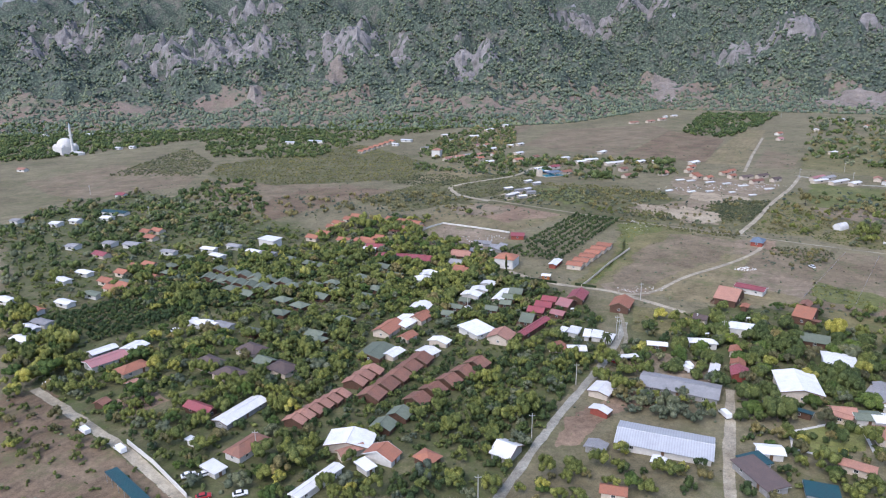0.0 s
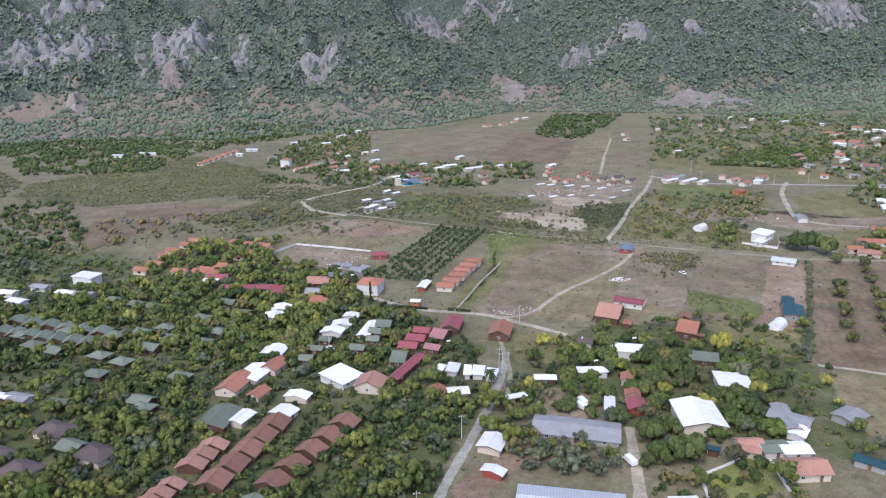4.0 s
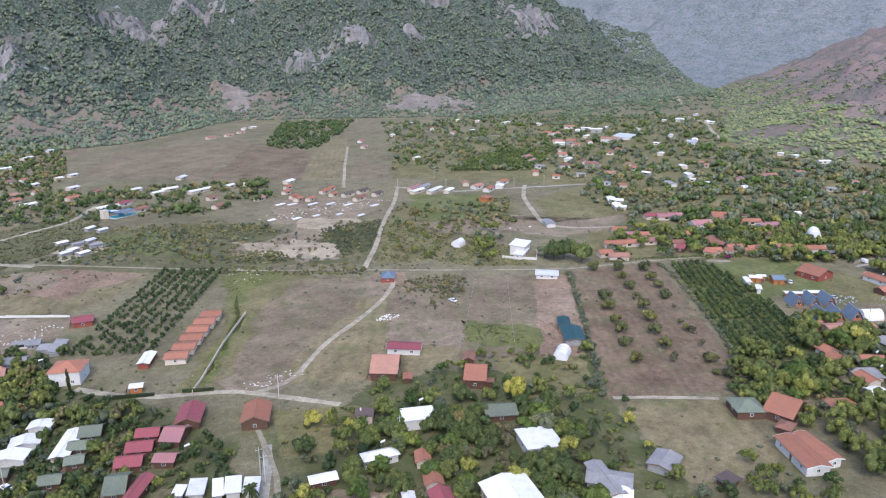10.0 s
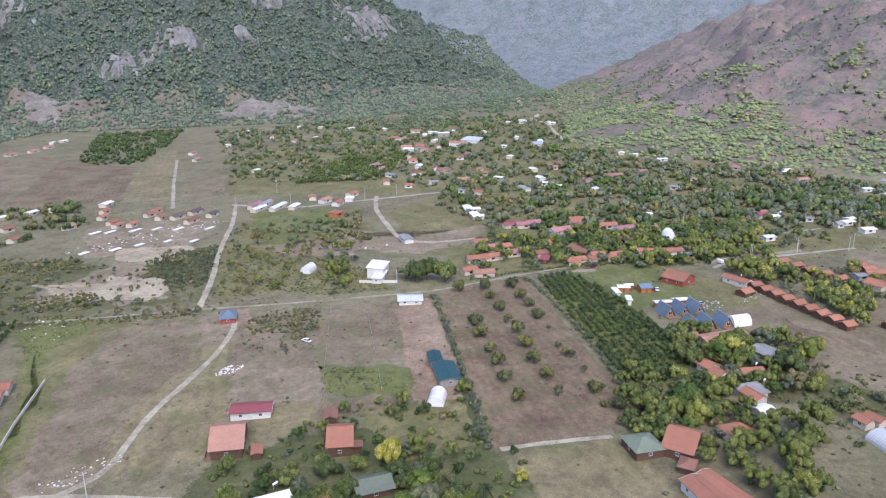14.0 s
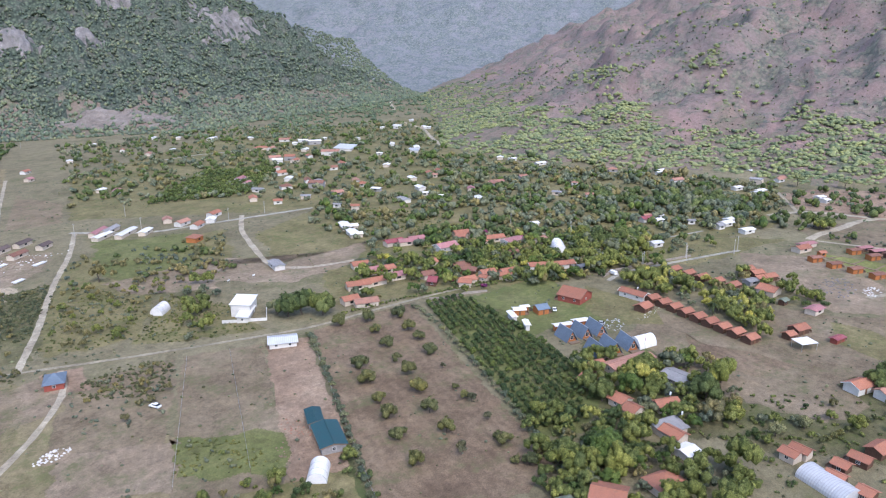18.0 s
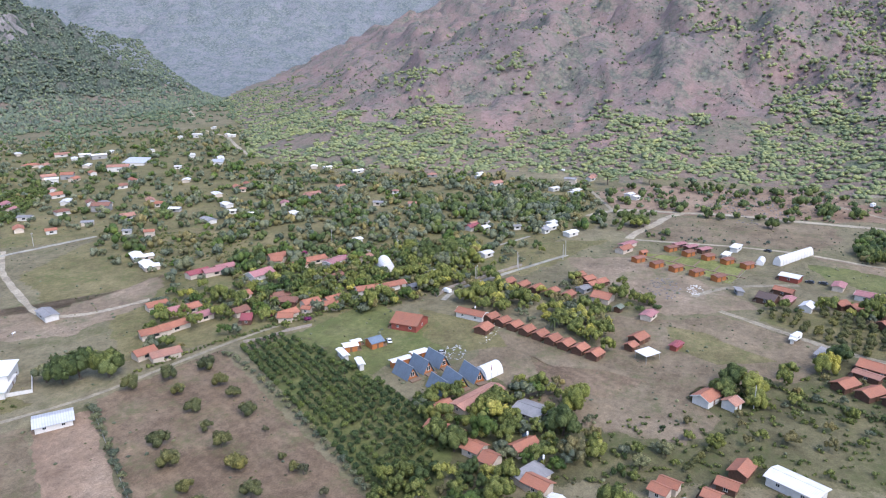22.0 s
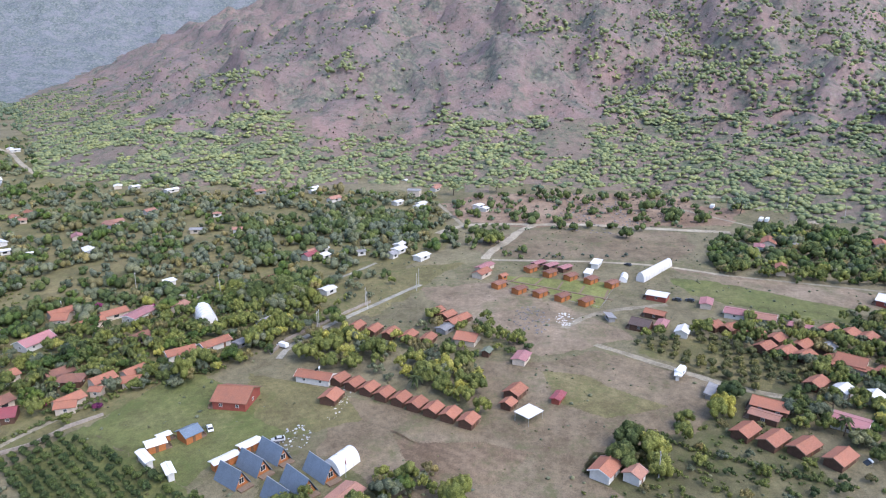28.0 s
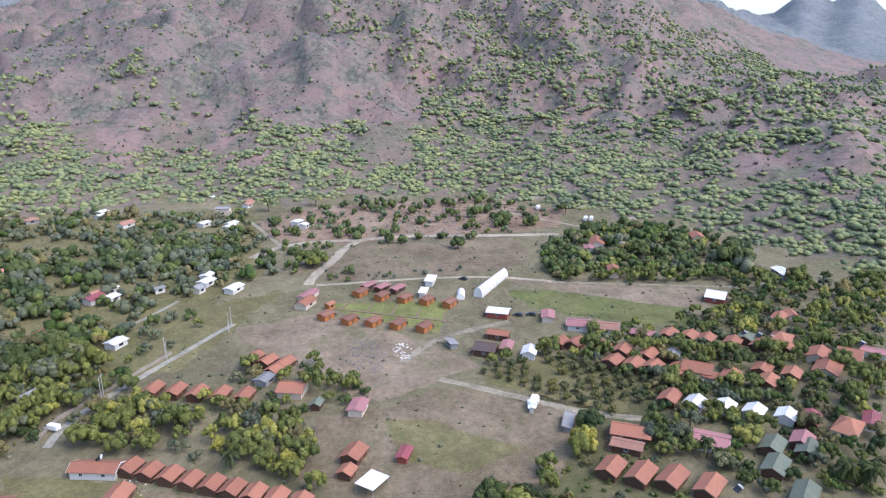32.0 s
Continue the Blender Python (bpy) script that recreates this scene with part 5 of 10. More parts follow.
field('fallow_field', 'grey_soil', 'bare pale field beyond the road', (81, 1094), (155, 1118), (53, 868), (28, 886))
field('fallow_field', 'grey_soil', 'large grey fallow field', (162, 1030), (315, 1064), (324, 995), (195, 778), (157, 806), (102, 879))
field('fallow_field', 'brown_soil', 'brown fallow field with low scrub', (320, 984), (355, 878), (272, 714), (198, 768))
field('dry_field', 'dry_grass', 'pale green-grey field beside a track', (423, 974), (443, 958), (302, 685), (269, 708), (321, 806))
field('dry_field', 'grey_soil', 'grey-brown field beside a track', (371, 793), (371, 722), (336, 660), (301, 671))
field('dry_field', 'dry_grass', 'dry grass field of a closed plot', (-0, 486), (40, 457), (67, 470), (93, 500), (46, 544), (-5, 529), (-19, 467), (-18, 435), rag=3.0)
field('dry_field', 'pale_soil', 'pale trodden ground behind the huts', (-18, 443), (-0, 485), (45, 452), (37, 431), (21, 410), (-5, 416), rag=3.0)
field('dry_field', 'dry_grass', 'wide dry meadow crossed by a track', (134, 450), (185, 424), (178, 398), (108, 324), (77, 340), (102, 390), rag=3.0)
field('dry_field', 'dry_grass', 'dry meadow with thin grass', (178, 398), (193, 400), (191, 334), (166, 306), (137, 312), (111, 319), (109, 326), rag=3.0)
field('rough_field', 'rough_grass', 'rough greenish grass strip with junk', (129, 476), (146, 455), (116, 399), (75, 341), (67, 346), (114, 410), rag=1.5)
field('rough_field', 'grey_soil', 'fenced plots of thin grass over grey soil', (233, 388), (258, 369), (195, 288), (166, 306), rag=1.5)
field('fallow_field', 'grey_soil', 'grey plot with bushes', (194, 402), (231, 389), (187, 336), (161, 361), rag=2.2)
field('bare_yard', 'red_soil', 'reddish bare yard with sheds', (258, 366), (273, 357), (218, 287), (207, 280), (188, 280), (217, 317), rag=1.5)
field('orchard_floor', 'brown_soil', 'brown tilled orchard floor', (280, 361), (328, 342), (242, 229), (225, 229), (191, 250), rag=1.2)
field('orchard_floor', 'green_grass', 'grassy floor of the citrus orchard', (329, 331), (353, 321), (295, 231), (261, 228), (253, 238), rag=1.2)
field('dry_field', 'dry_grass', 'tan empty plot of dry grass', (192, 245), (223, 225), (207, 198), (194, 186), (173, 202), (181, 222), rag=1.8)
field('scrub_field', 'scrub', 'olive-green scrubland', (89, 622), (176, 572), (195, 530), (190, 466), (196, 445), (133, 490), (116, 504), (57, 555), rag=6.0)
field('scrub_field', 'scrub', 'olive-green scrubland', (183, 494), (225, 539), (260, 525), (200, 439), (174, 463), rag=4.5)
field('rough_field', 'rough_grass', 'rough grassland beside the lane', (282, 556), (381, 538), (314, 449), (279, 473), (236, 421), (205, 435), (223, 475), rag=4.5)
field('bare_yard', 'pale_soil', 'pale bare ground beside a dry stream', (158, 519), (237, 564), (228, 527), (183, 502), (188, 460), (168, 466), rag=4.5)
field('bare_yard', 'pale_soil', 'sandy bank of a dry stream', (135, 517), (157, 530), (179, 512), (186, 484), (171, 472), (163, 495), (140, 496), rag=4.0)
field('bare_yard', 'pale_soil', 'trampled building site', (216, 642), (268, 619), (290, 589), (266, 555), (225, 539), (187, 565), rag=3.0)
field('dry_field', 'rough_grass', 'grassy plot inside a bend of the lane', (381, 507), (449, 518), (394, 449), (359, 443), (352, 458), rag=3.0)
field('bare_yard', 'pale_soil', 'bare trodden ground around a block shed', (299, 514), (336, 481), (346, 447), (403, 429), (365, 407), (322, 415), (310, 439), (293, 476), rag=3.0)
field('dry_field', 'grey_soil', 'grey mown field between cabin rows', (344, 242), (376, 238), (361, 189), (337, 162), (325, 152), (306, 163), (310, 200), rag=2.2)
field('bare_yard', 'grey_soil', 'bare trampled yard between cabin rows', (406, 191), (407, 169), (418, 146), (392, 107), (361, 123), (347, 158), (329, 174), (345, 190), (351, 201), rag=3.0)
field('bare_yard', 'pale_soil', 'bare building plot with rubble', (486, 226), (496, 186), (453, 144), (430, 131), (412, 169), (433, 191), (464, 213), rag=3.0)
field('rough_field', 'rough_grass', 'rough green plot beside the lane', (511, 259), (528, 205), (495, 221), (449, 242), (448, 267), rag=3.0)
field('lawn', 'lawn', 'mown lawn between log cabins', (507, 183), (498, 127), (463, 140), (475, 154), (496, 179), rag=0.3)
field('lawn', 'green_grass', 'green meadow below the mountain', (506, 98), (504, 81), (467, 25), (449, 33), (456, 57), (482, 94), rag=3.0)
field('dry_field', 'pale_soil', 'pale dry strip along the lane', (521, 93), (495, 15), (472, -1), (467, 25), (504, 81), rag=3.0)
field('dry_field', 'grey_soil', 'grey scrubby flat with bushes', (554, 203), (595, 172), (595, 72), (559, 72), (535, 87), (538, 186), rag=4.5)
field('bare_yard', 'red_soil', 'bare reddish flat at the mountain foot', (670, 228), (699, 194), (712, 70), (657, 10), (610, 36), (606, 179), (617, 209), rag=6.0)
field('orchard_floor', 'rough_grass', 'grassy floor of a small orchard', (430, 127), (431, 95), (406, 79), (388, 92), (416, 131), rag=1.5)
field('lawn', 'lawn', 'small lawn with an edge path', (112, 197), (130, 202), (133, 194), (128, 185), (113, 184), (108, 187), rag=0.3)
field('lawn', 'lawn', 'small mown lawn', (-109, 239), (-101, 247), (-95, 240), (-102, 232), rag=0.2)
field('bare_yard', 'red_soil', 'swept earth yard', (-122, 231), (-111, 239), (-101, 230), (-109, 220), (-118, 222), rag=0.9)
field('bare_yard', 'red_soil', 'earth yard beside the lane', (35, 192), (41, 210), (67, 228), (98, 235), (97, 222), (56, 211), (40, 192), rag=1.5)
field('bare_yard', 'pale_soil', 'bare yard with cars and sheds', (72, 254), (84, 262), (105, 246), (98, 232), (68, 247), rag=1.5)
field('rough_field', 'brown_soil', 'rough brown garden plot', (-169, 238), (-151, 241), (-125, 211), (-75, 169), (-128, 171), rag=1.5)
field('lawn', 'rough_grass', 'dry grass garden', (90, 313), (117, 297), (103, 273), (83, 282), rag=1.5)
field('lawn', 'rough_grass', 'grass garden behind the house', (179, 301), (208, 280), (191, 256), (164, 268), rag=1.5)
field('lawn', 'green_grass', 'grass among the tiny houses', (351, 319), (396, 305), (368, 263), (355, 244), (341, 269), (324, 274), (339, 298), rag=1.5)
field('lawn', 'rough_grass', 'grass garden with shrubs', (392, 279), (381, 243), (362, 231), (351, 251), (361, 267), rag=1.5)
field('weed_patch', 'green_grass', 'bright weeds over a fallow plot', (193, 338), (213, 311), (206, 299), (195, 293), (181, 317), rag=5)
field('bare_yard', 'pale_soil', 'pale stubble plot', (168, 364), (188, 337), (175, 314), (153, 342), rag=3)
field('bare_yard', 'pale_soil', 'pale stony ground beside the hut', (179, 417), (191, 421), (194, 399), (184, 392), (172, 389), (167, 392), rag=4)
field('bare_yard', 'red_soil', 'reddish yard round the red hut', (194, 422), (207, 415), (197, 394), (187, 402), rag=2)
field('worn_patch', 'pale_soil', 'worn bare patch in the meadow', (83, 345), (102, 360), (106, 331), (99, 324), (84, 333), rag=5)
field('worn_patch', 'red_soil', 'reddish worn ground', (16, 531), (53, 542), (87, 503), (47, 482), rag=6)
field('worn_patch', 'sand', 'pale trodden ground around the sheds', (50, 583), (80, 618), (81, 571), (54, 557), rag=5)
field('worn_patch', 'green_grass', 'green weeds along the stream', (79, 609), (126, 587), (122, 527), (81, 551), rag=7)
field('worn_patch', 'green_grass', 'green weeds beside the lane', (283, 531), (347, 510), (313, 479), (273, 492), rag=7)
field('worn_patch', 'brown_soil', 'dark worn ground in the yard', (356, 219), (351, 190), (346, 177), (331, 190), (338, 213), rag=8)
field('worn_patch', 'rough_grass', 'weeds over the bare yard', (398, 170), (390, 146), (375, 130), (367, 150), (377, 168), rag=8)
field('weed_patch', 'rough_grass', 'green grass along the edge of the meadow', (132, 481), (165, 437), (152, 426), (132, 421), (108, 379), (86, 357), (81, 363), (106, 409), rag=5)
field('bare_yard', 'sand', 'pale sandy ground by the building site', (208, 572), (243, 537), (224, 518), (199, 540), rag=4)
field('bare_yard', 'sand', 'pale sandy bed of a dry stream', (148, 535), (172, 513), (193, 480), (182, 463), (166, 480), (153, 506), rag=4)
field('bare_yard', 'pale_soil', 'pinkish worn ground in the dry field', (6, 540), (34, 548), (54, 528), (43, 509), (14, 510), rag=6)
field('bare_yard', 'sand', 'sandy clearing in the scrub', (184, 520), (199, 496), (196, 471), (186, 465), (167, 486), rag=4)
field('dry_field', 'pale_soil', 'dry brown plot behind the white house', (270, 503), (309, 495), (314, 460), (297, 442), (268, 474), rag=4)
field('rough_field', 'green_grass', 'grassy plot with dry weeds', (316, 590), (361, 551), (339, 505), (287, 502), (282, 528), rag=5)
field('rough_field', 'rough_grass', 'grassy ground beside the track', (278, 458), (283, 418), (271, 381), (243, 399), (230, 418), (250, 433), rag=4)
field('rough_field', 'rough_grass', 'rough grass beside the farm lane', (238, 487), (265, 496), (260, 454), (234, 424), (212, 433), (205, 445), rag=4)
field('weed_patch', 'green_grass', 'bright green weeds along the meadow edge', (122, 470), (148, 471), (146, 448), (123, 434), (103, 390), (81, 346), (72, 345), (109, 403), rag=4)
field('worn_patch', 'grey_soil', 'brown worn middle of the meadow', (116, 399), (149, 438), (183, 421), (176, 400), (124, 356), (103, 336), (86, 335), rag=6)
field('weed_patch', 'green_grass', 'bright green weeds in a fallow plot', (190, 335), (203, 322), (200, 298), (179, 320), rag=3)
field('bare_yard', 'pale_soil', 'pale stubble plot behind the house', (166, 359), (190, 337), (177, 321), (158, 347), rag=2)
field('fallow_field', 'brown_soil', 'dark brown fallow field', (-163, 572), (-118, 639), (-42, 617), (-70, 586), (-130, 512), rag=4)
field('scrub_field', 'scrub', 'olive scrubland on the plain', (-258, 796), (-107, 931), (-14, 758), (-23, 664), (-164, 658), (-245, 727), rag=8)
field('rough_field', 'scrub', 'dark rough ground beyond the meadow', (-67, 581), (-12, 650), (84, 696), (89, 612), (-10, 539), (-34, 528), rag=6)
field('lawn', 'green_grass', 'long green plot between trees', (-186, 452), (-148, 484), (-138, 458), (-170, 433), rag=3)
# ---------- lanes and tracks ----------
lane('dirt_road', ROAD, 'pale dirt lane through the village', 4.0, (-158, 242), (-132, 221), (-106, 200), (-88, 182), (-73, 169))
lane('dirt_road', CONCRETE, 'pale lane between orchard and yards', 3.2, (14, 165), (24, 184), (38, 210), (61, 247), (77, 277), (82, 292))
lane('dirt_road', ROAD, 'pale dirt lane between plots', 3.6, (78, 162), (87, 187), (97, 210), (103, 226))
lane('dirt_track', TRACK, 'worn earth path', 1.8, (69, 252), (79, 272), (81, 295), (83, 305))
lane('dirt_track', ROAD, 'worn pale track across the meadow', 2.6, (91, 328), (101, 323), (114, 338), (132, 355), (156, 369), (179, 387), (198, 408), (200, 419))
lane('dirt_road', ROAD, 'dirt lane along the meadow edge', 3.2, (37, 371), (50, 354), (66, 341), (81, 340), (91, 328), (102, 314), (112, 302))
lane('dirt_road', TRACK, 'long straight grassy farm track', 2.2, (7, 588), (47, 554), (102, 503), (140, 469), (192, 431), (220, 408), (280, 364), (334, 344), (372, 325))
lane('dirt_road', ROAD, 'farm lane toward the mountain', 3.2, (190, 432), (215, 465), (252, 520), (293, 574), (325, 624))
lane('dirt_road', ROAD, 'straight farm track between fields', 3.2, (286, 652), (335, 749), (405, 882))
lane('dirt_road', ROAD, 'pale bend of the farm lane', 4.3, (95, 714), (71, 667), (37, 647), (4, 623), (13, 584), (38, 557))
lane('dirt_road', ROAD, 'dirt lane past a block shed', 3.6, (415, 558), (383, 523), (352, 473), (335, 444), (343, 425), (369, 411))
lane('dirt_road', CONCRETE, 'pale straight village road', 4.3, (322, 625), (349, 575), (399, 554), (458, 527))
lane('dirt_road', ROAD, 'pale lane beside the orchard', 2.3, (192, 249), (207, 239), (221, 227))
lane('dirt_road', ROAD, 'pale winding mountain road', 5.0, (777, 615), (836, 670), (910, 733), (982, 826))
lane('dirt_road', ROAD, 'pale winding mountain road', 6.5, (1419, 1151), (1272, 1068), (1138, 957))
lane('dirt_road', CONCRETE, 'pale far village road', 4.3, (534, 846), (604, 841), (680, 793))
lane('dirt_road', CONCRETE, 'narrow concrete lane with walls', 2.9, (405, 272), (418, 272), (432, 264), (463, 244), (492, 225))
lane('dirt_road', CONCRETE, 'narrow concrete lane', 2.5, (473, 344), (467, 319))
lane('dirt_road', CONCRETE, 'concrete lane', 2.3, (493, 274), (506, 264), (526, 253))
lane('dirt_road', ROAD, 'pale sandy lane at the mountain foot', 5.5, (587, 224), (609, 209), (613, 188), (610, 161), (613, 133), (604, 95), (595, 40))
lane('dirt_road', ROAD, 'pale sandy branch lane', 5.5, (535, 193), (556, 189), (569, 179), (595, 173), (610, 161))
lane('dirt_road', ROAD, 'sandy mountain-foot road', 6.0, (711, 71), (687, 28), (643, -7), (606, -30), (580, -53))
lane('dirt_track', TRACK, 'earth track over the flat', 2.9, (669, 64), (639, 44), (608, 20))
lane('dirt_track', TRACK, 'faint track', 2.9, (609, 209), (644, 221), (676, 232))
lane('dirt_road', TRACK, 'earth track past the orchard', 3.6, (424, 147), (413, 133), (401, 118), (388, 101), (382, 84))
lane('dirt_road', TRACK, 'earth track past the rubble', 3.6, (440, 158), (454, 149), (462, 135), (469, 108))
lane('dirt_road', ROAD, 'lane along the cabins', 2.9, (534, 189), (533, 167), (533, 135), (527, 98), (511, 67))
lane('dirt_track', TRACK, 'earth lane into the farm', 2.2, (511, 67), (495, 15), (484, -18), (498, -49))
# ---------- buildings: western village ----------
house(-139.3, 262.6, 49, 16.0, 9.1, 3.2, 'low', 'pink', 'white', 2)
house(-145.7, 273.0, 50, 11.6, 5.9, 2.6, 'low', 'white', 'grey', 2)
house(-132.5, 274.6, 68, 8.8, 8.6, 3.2, 'low', 'white', 'white', 2)
house(-125.0, 254.3, 53, 12.5, 8.2, 3, 'hip', 'terracotta', 'cream', 2)
house(-118.5, 239.8, 63, 4.1, 6.1, 2.8, 'gable', 'faded', 'white', 2)
house(-86.1, 219.8, -31, 12.5, 5.6, 2.6, 'gable', 'maroon', 'wood', 2)
house(-71.1, 217.2, 60, 20.1, 7.4, 2.6, 'low', 'white', 'grey', 2)
house(-62.7, 194.2, 59, 13.8, 7.5, 3, 'hip', 'brown', 'white', 2)
house(-69.8, 182.9, 54, 5.0, 7.3, 2.6, 'flat', 'white', 'white', 2)
house(-89.3, 171.1, 137, 29.4, 3.8, 3, 'carport', 'teal', 'white', 2)
house(-80.9, 198.3, 59, 2.7, 6.7, 2.4, 'flat', 'white', 'white', 2)
house(-124.1, 226.3, 70, 4.4, 5.2, 2.3, 'gable', 'brown', 'wood', 2)
house(-30.0, 195.7, 82, 9.8, 15.4, 3, 'low', 'white', 'cream', 2)
house(-29.3, 189.9, 33, 8.8, 4.2, 2.8, 'gable', 'faded', 'cream', 2)
house(-19.2, 187.5, 62, 6.3, 10.7, 2.8, 'gable', 'terracotta', 'white', 2)
house(-23.8, 181.7, 43, 4.2, 6.4, 2.8, 'flat', 'white', 'white', 2)
house(-5.3, 185.4, 51, 6.2, 7.5, 2.6, 'hip', 'terracotta', 'wood', 2)
house(19.1, 188.0, 146, 7.3, 9.7, 2.6, 'gable', 'white', 'grey', 2)
house(-37.1, 174.1, 55, 18.7, 4.3, 3, 'low', 'white', 'white', 2)
row(6, -50.7, 209.3, 2.54, 3.53, 69, 3.9, 8.2, 2.4, 'gable', 'faded', 'wood', 2, group='row of cabins')
row(3, -33.5, 236.3, 2.62, 4.83, 72, 4.9, 9.1, 2.4, 'gable', 'faded', 'wood', 2, group='row of cabins')
row(5, -26.1, 226.3, 4.17, 7.13, 65, 7.1, 9.4, 2.5, 'gable', 'brown', 'wood', 2, group='row of cabins')
row(5, -9.6, 221.7, 5.64, 6.94, 54, 6.5, 9.3, 2.5, 'gable', 'brown', 'wood', 2, group='row of cabins')
row(2, -20.1, 204.7, 4.90, 7.17, 67, 6.3, 8.0, 2.5, 'gable', 'green', 'wood', 2, group='row of cabins')
house(-28.0, 263.6, 66, 13.9, 11.0, 2.8, 'low', 'green', 'wood', 2)
house(-20.7, 262.1, 55, 8.5, 6.8, 2.5, 'low', 'white', 'cream', 2)
house(-6.6, 262.2, 50, 7.0, 8.7, 2.5, 'low', 'white', 'cream', 2)
house(-1.7, 272.8, 61, 5.3, 9.4, 2.5, 'low', 'white', 'cream', 2)
house(-24.6, 288.2, 63, 14.5, 9.5, 2.8, 'gable', 'terracotta', 'cream', 2)
house(-18.0, 295.9, 58, 13.4, 10.7, 2.5, 'low', 'white', 'cream', 2)
house(-10.6, 300.1, 56, 9.9, 8.2, 2.8, 'gable', 'terracotta', 'cream', 2)
house(-15.7, 278.2, 55, 8.0, 6.1, 2.6, 'gable', 'terracotta', 'cream', 2)
house(14.6, 283.9, 39, 11.5, 13.5, 3.4, 'flat', 'white', 'white', 2)
house(24.5, 274.8, 66, 9.7, 10.8, 3.2, 'gable', 'faded', 'cream', 2)
house(-10.8, 314.6, 68, 10.6, 9.9, 2.5, 'low', 'white', 'cream', 2)
house(-12.1, 354.7, 76, 8.8, 9.3, 2.6, 'low', 'white', 'white', 2)
house(-8.2, 365.6, 66, 6.5, 9.2, 2.6, 'low', 'white', 'white', 2)
row(7, -132.0, 370.6, 6.93, -4.09, 87, 8.1, 7.2, 2.5, 'gable', 'green', 'wood', 2, group='grey-green cottages')
row(6, -129.8, 382.3, 8.52, -5.19, 83, 7.5, 9.0, 2.5, 'gable', 'green', 'wood', 2, group='grey-green cottages')
house(-161.8, 394.8, -32, 9.0, 7.0, 2.6, 'hip', 'green', 'wood', 1)
house(-157.5, 403.5, -32, 9.0, 7.0, 2.6, 'hip', 'green', 'wood', 1)
house(-121.2, 362.8, -32, 9.0, 7.0, 2.6, 'hip', 'green', 'wood', 1)
house(-112.8, 349.9, -35, 9.0, 7.0, 2.6, 'hip', 'green', 'wood', 1)
house(-101.1, 340.0, -35, 9.0, 7.0, 2.6, 'gable', 'green', 'wood', 1)
house(-102.5, 363.0, -35, 9.0, 7.0, 2.6, 'hip', 'green', 'wood', 1)
house(-158.8, 411.9, -35, 9.0, 7.0, 2.6, 'hip', 'green', 'wood', 1)
house(-157.8, 381.3, -32, 9.0, 7.0, 2.6, 'hip', 'green', 'wood', 1)
house(-91.8, 401.5, -23, 9.0, 7.0, 2.6, 'hip', 'green', 'wood', 1)
house(-79.9, 392.3, -35, 9.0, 7.0, 2.6, 'hip', 'green', 'wood', 1)
house(-70.4, 385.8, -35, 9.0, 7.0, 2.6, 'hip', 'green', 'wood', 1)
house(-59.2, 354.3, -35, 9.0, 7.0, 2.6, 'hip', 'green', 'wood', 1)
house(-67.6, 350.4, -35, 9.0, 7.0, 2.6, 'gable', 'green', 'wood', 1)
house(-79.9, 351.5, -35, 9.0, 7.0, 2.6, 'hip', 'green', 'wood', 1)
house(-54.1, 340.3, -35, 9.0, 7.0, 2.6, 'hip', 'green', 'wood', 1)
house(-41.6, 333.2, -32, 9.0, 7.0, 2.6, 'hip', 'green', 'wood', 1)
house(-61.6, 332.4, -35, 9.0, 7.0, 2.6, 'gable', 'green', 'wood', 1)
house(-35.3, 343.0, -35, 9.0, 7.0, 2.6, 'hip', 'green', 'wood', 1)
house(-33.8, 380.0, -32, 9.0, 7.0, 2.6, 'gable', 'green', 'wood', 1)
house(-26.2, 362.8, -23, 9.0, 7.0, 2.6, 'gable', 'green', 'wood', 1)
house(-44.9, 362.6, -35, 9.0, 7.0, 2.6, 'hip', 'green', 'wood', 1)
house(-70.9, 321.0, -35, 9.0, 7.0, 2.6, 'hip', 'green', 'wood', 1)
house(-81.2, 329.9, -35, 9.0, 7.0, 2.6, 'hip', 'green', 'wood', 1)
house(-45.9, 300.5, -35, 9.0, 7.0, 2.6, 'hip', 'green', 'wood', 1)
house(-56.1, 283.3, -32, 9.0, 7.0, 2.6, 'gable', 'green', 'wood', 1)
house(-72.1, 256.8, -35, 9.0, 7.0, 2.6, 'gable', 'green', 'wood', 1)
house(-55.2, 278.3, -35, 9.0, 7.0, 2.6, 'hip', 'green', 'wood', 1)
house(-86.3, 289.4, -26, 9.0, 7.0, 2.6, 'hip', 'green', 'wood', 1)
house(-78.6, 311.7, -23, 9.0, 7.0, 2.6, 'hip', 'green', 'wood', 1)
house(-81.0, 269.3, -35, 12.0, 9.0, 3, 'hip', 'darkbrown', 'cream', 2)
house(-95.2, 257.6, -35, 12.0, 9.0, 3, 'hip', 'darkbrown', 'cream', 2)
house(-83.9, 246.7, -35, 12.0, 9.0, 3, 'hip', 'darkbrown', 'cream', 2)
house(-63.8, 250.4, -35, 12.0, 9.0, 3, 'hip', 'darkbrown', 'cream', 2)
house(-187.8, 368.4, -30, 10.0, 7.0, 2.8, 'gable', 'terracotta', 'cream', 1)
house(-185.5, 383.5, -30, 9.0, 7.0, 2.8, 'gable', 'terracotta', 'cream', 1)
house(-181.7, 394.0, -30, 10.0, 7.0, 2.8, 'gable', 'terracotta', 'cream', 1)
house(-175.5, 397.8, -30, 10.0, 7.0, 2.8, 'gable', 'terracotta', 'cream', 1)
house(-178.6, 355.2, -30, 10.0, 7.0, 2.8, 'gable', 'terracotta', 'cream', 1)
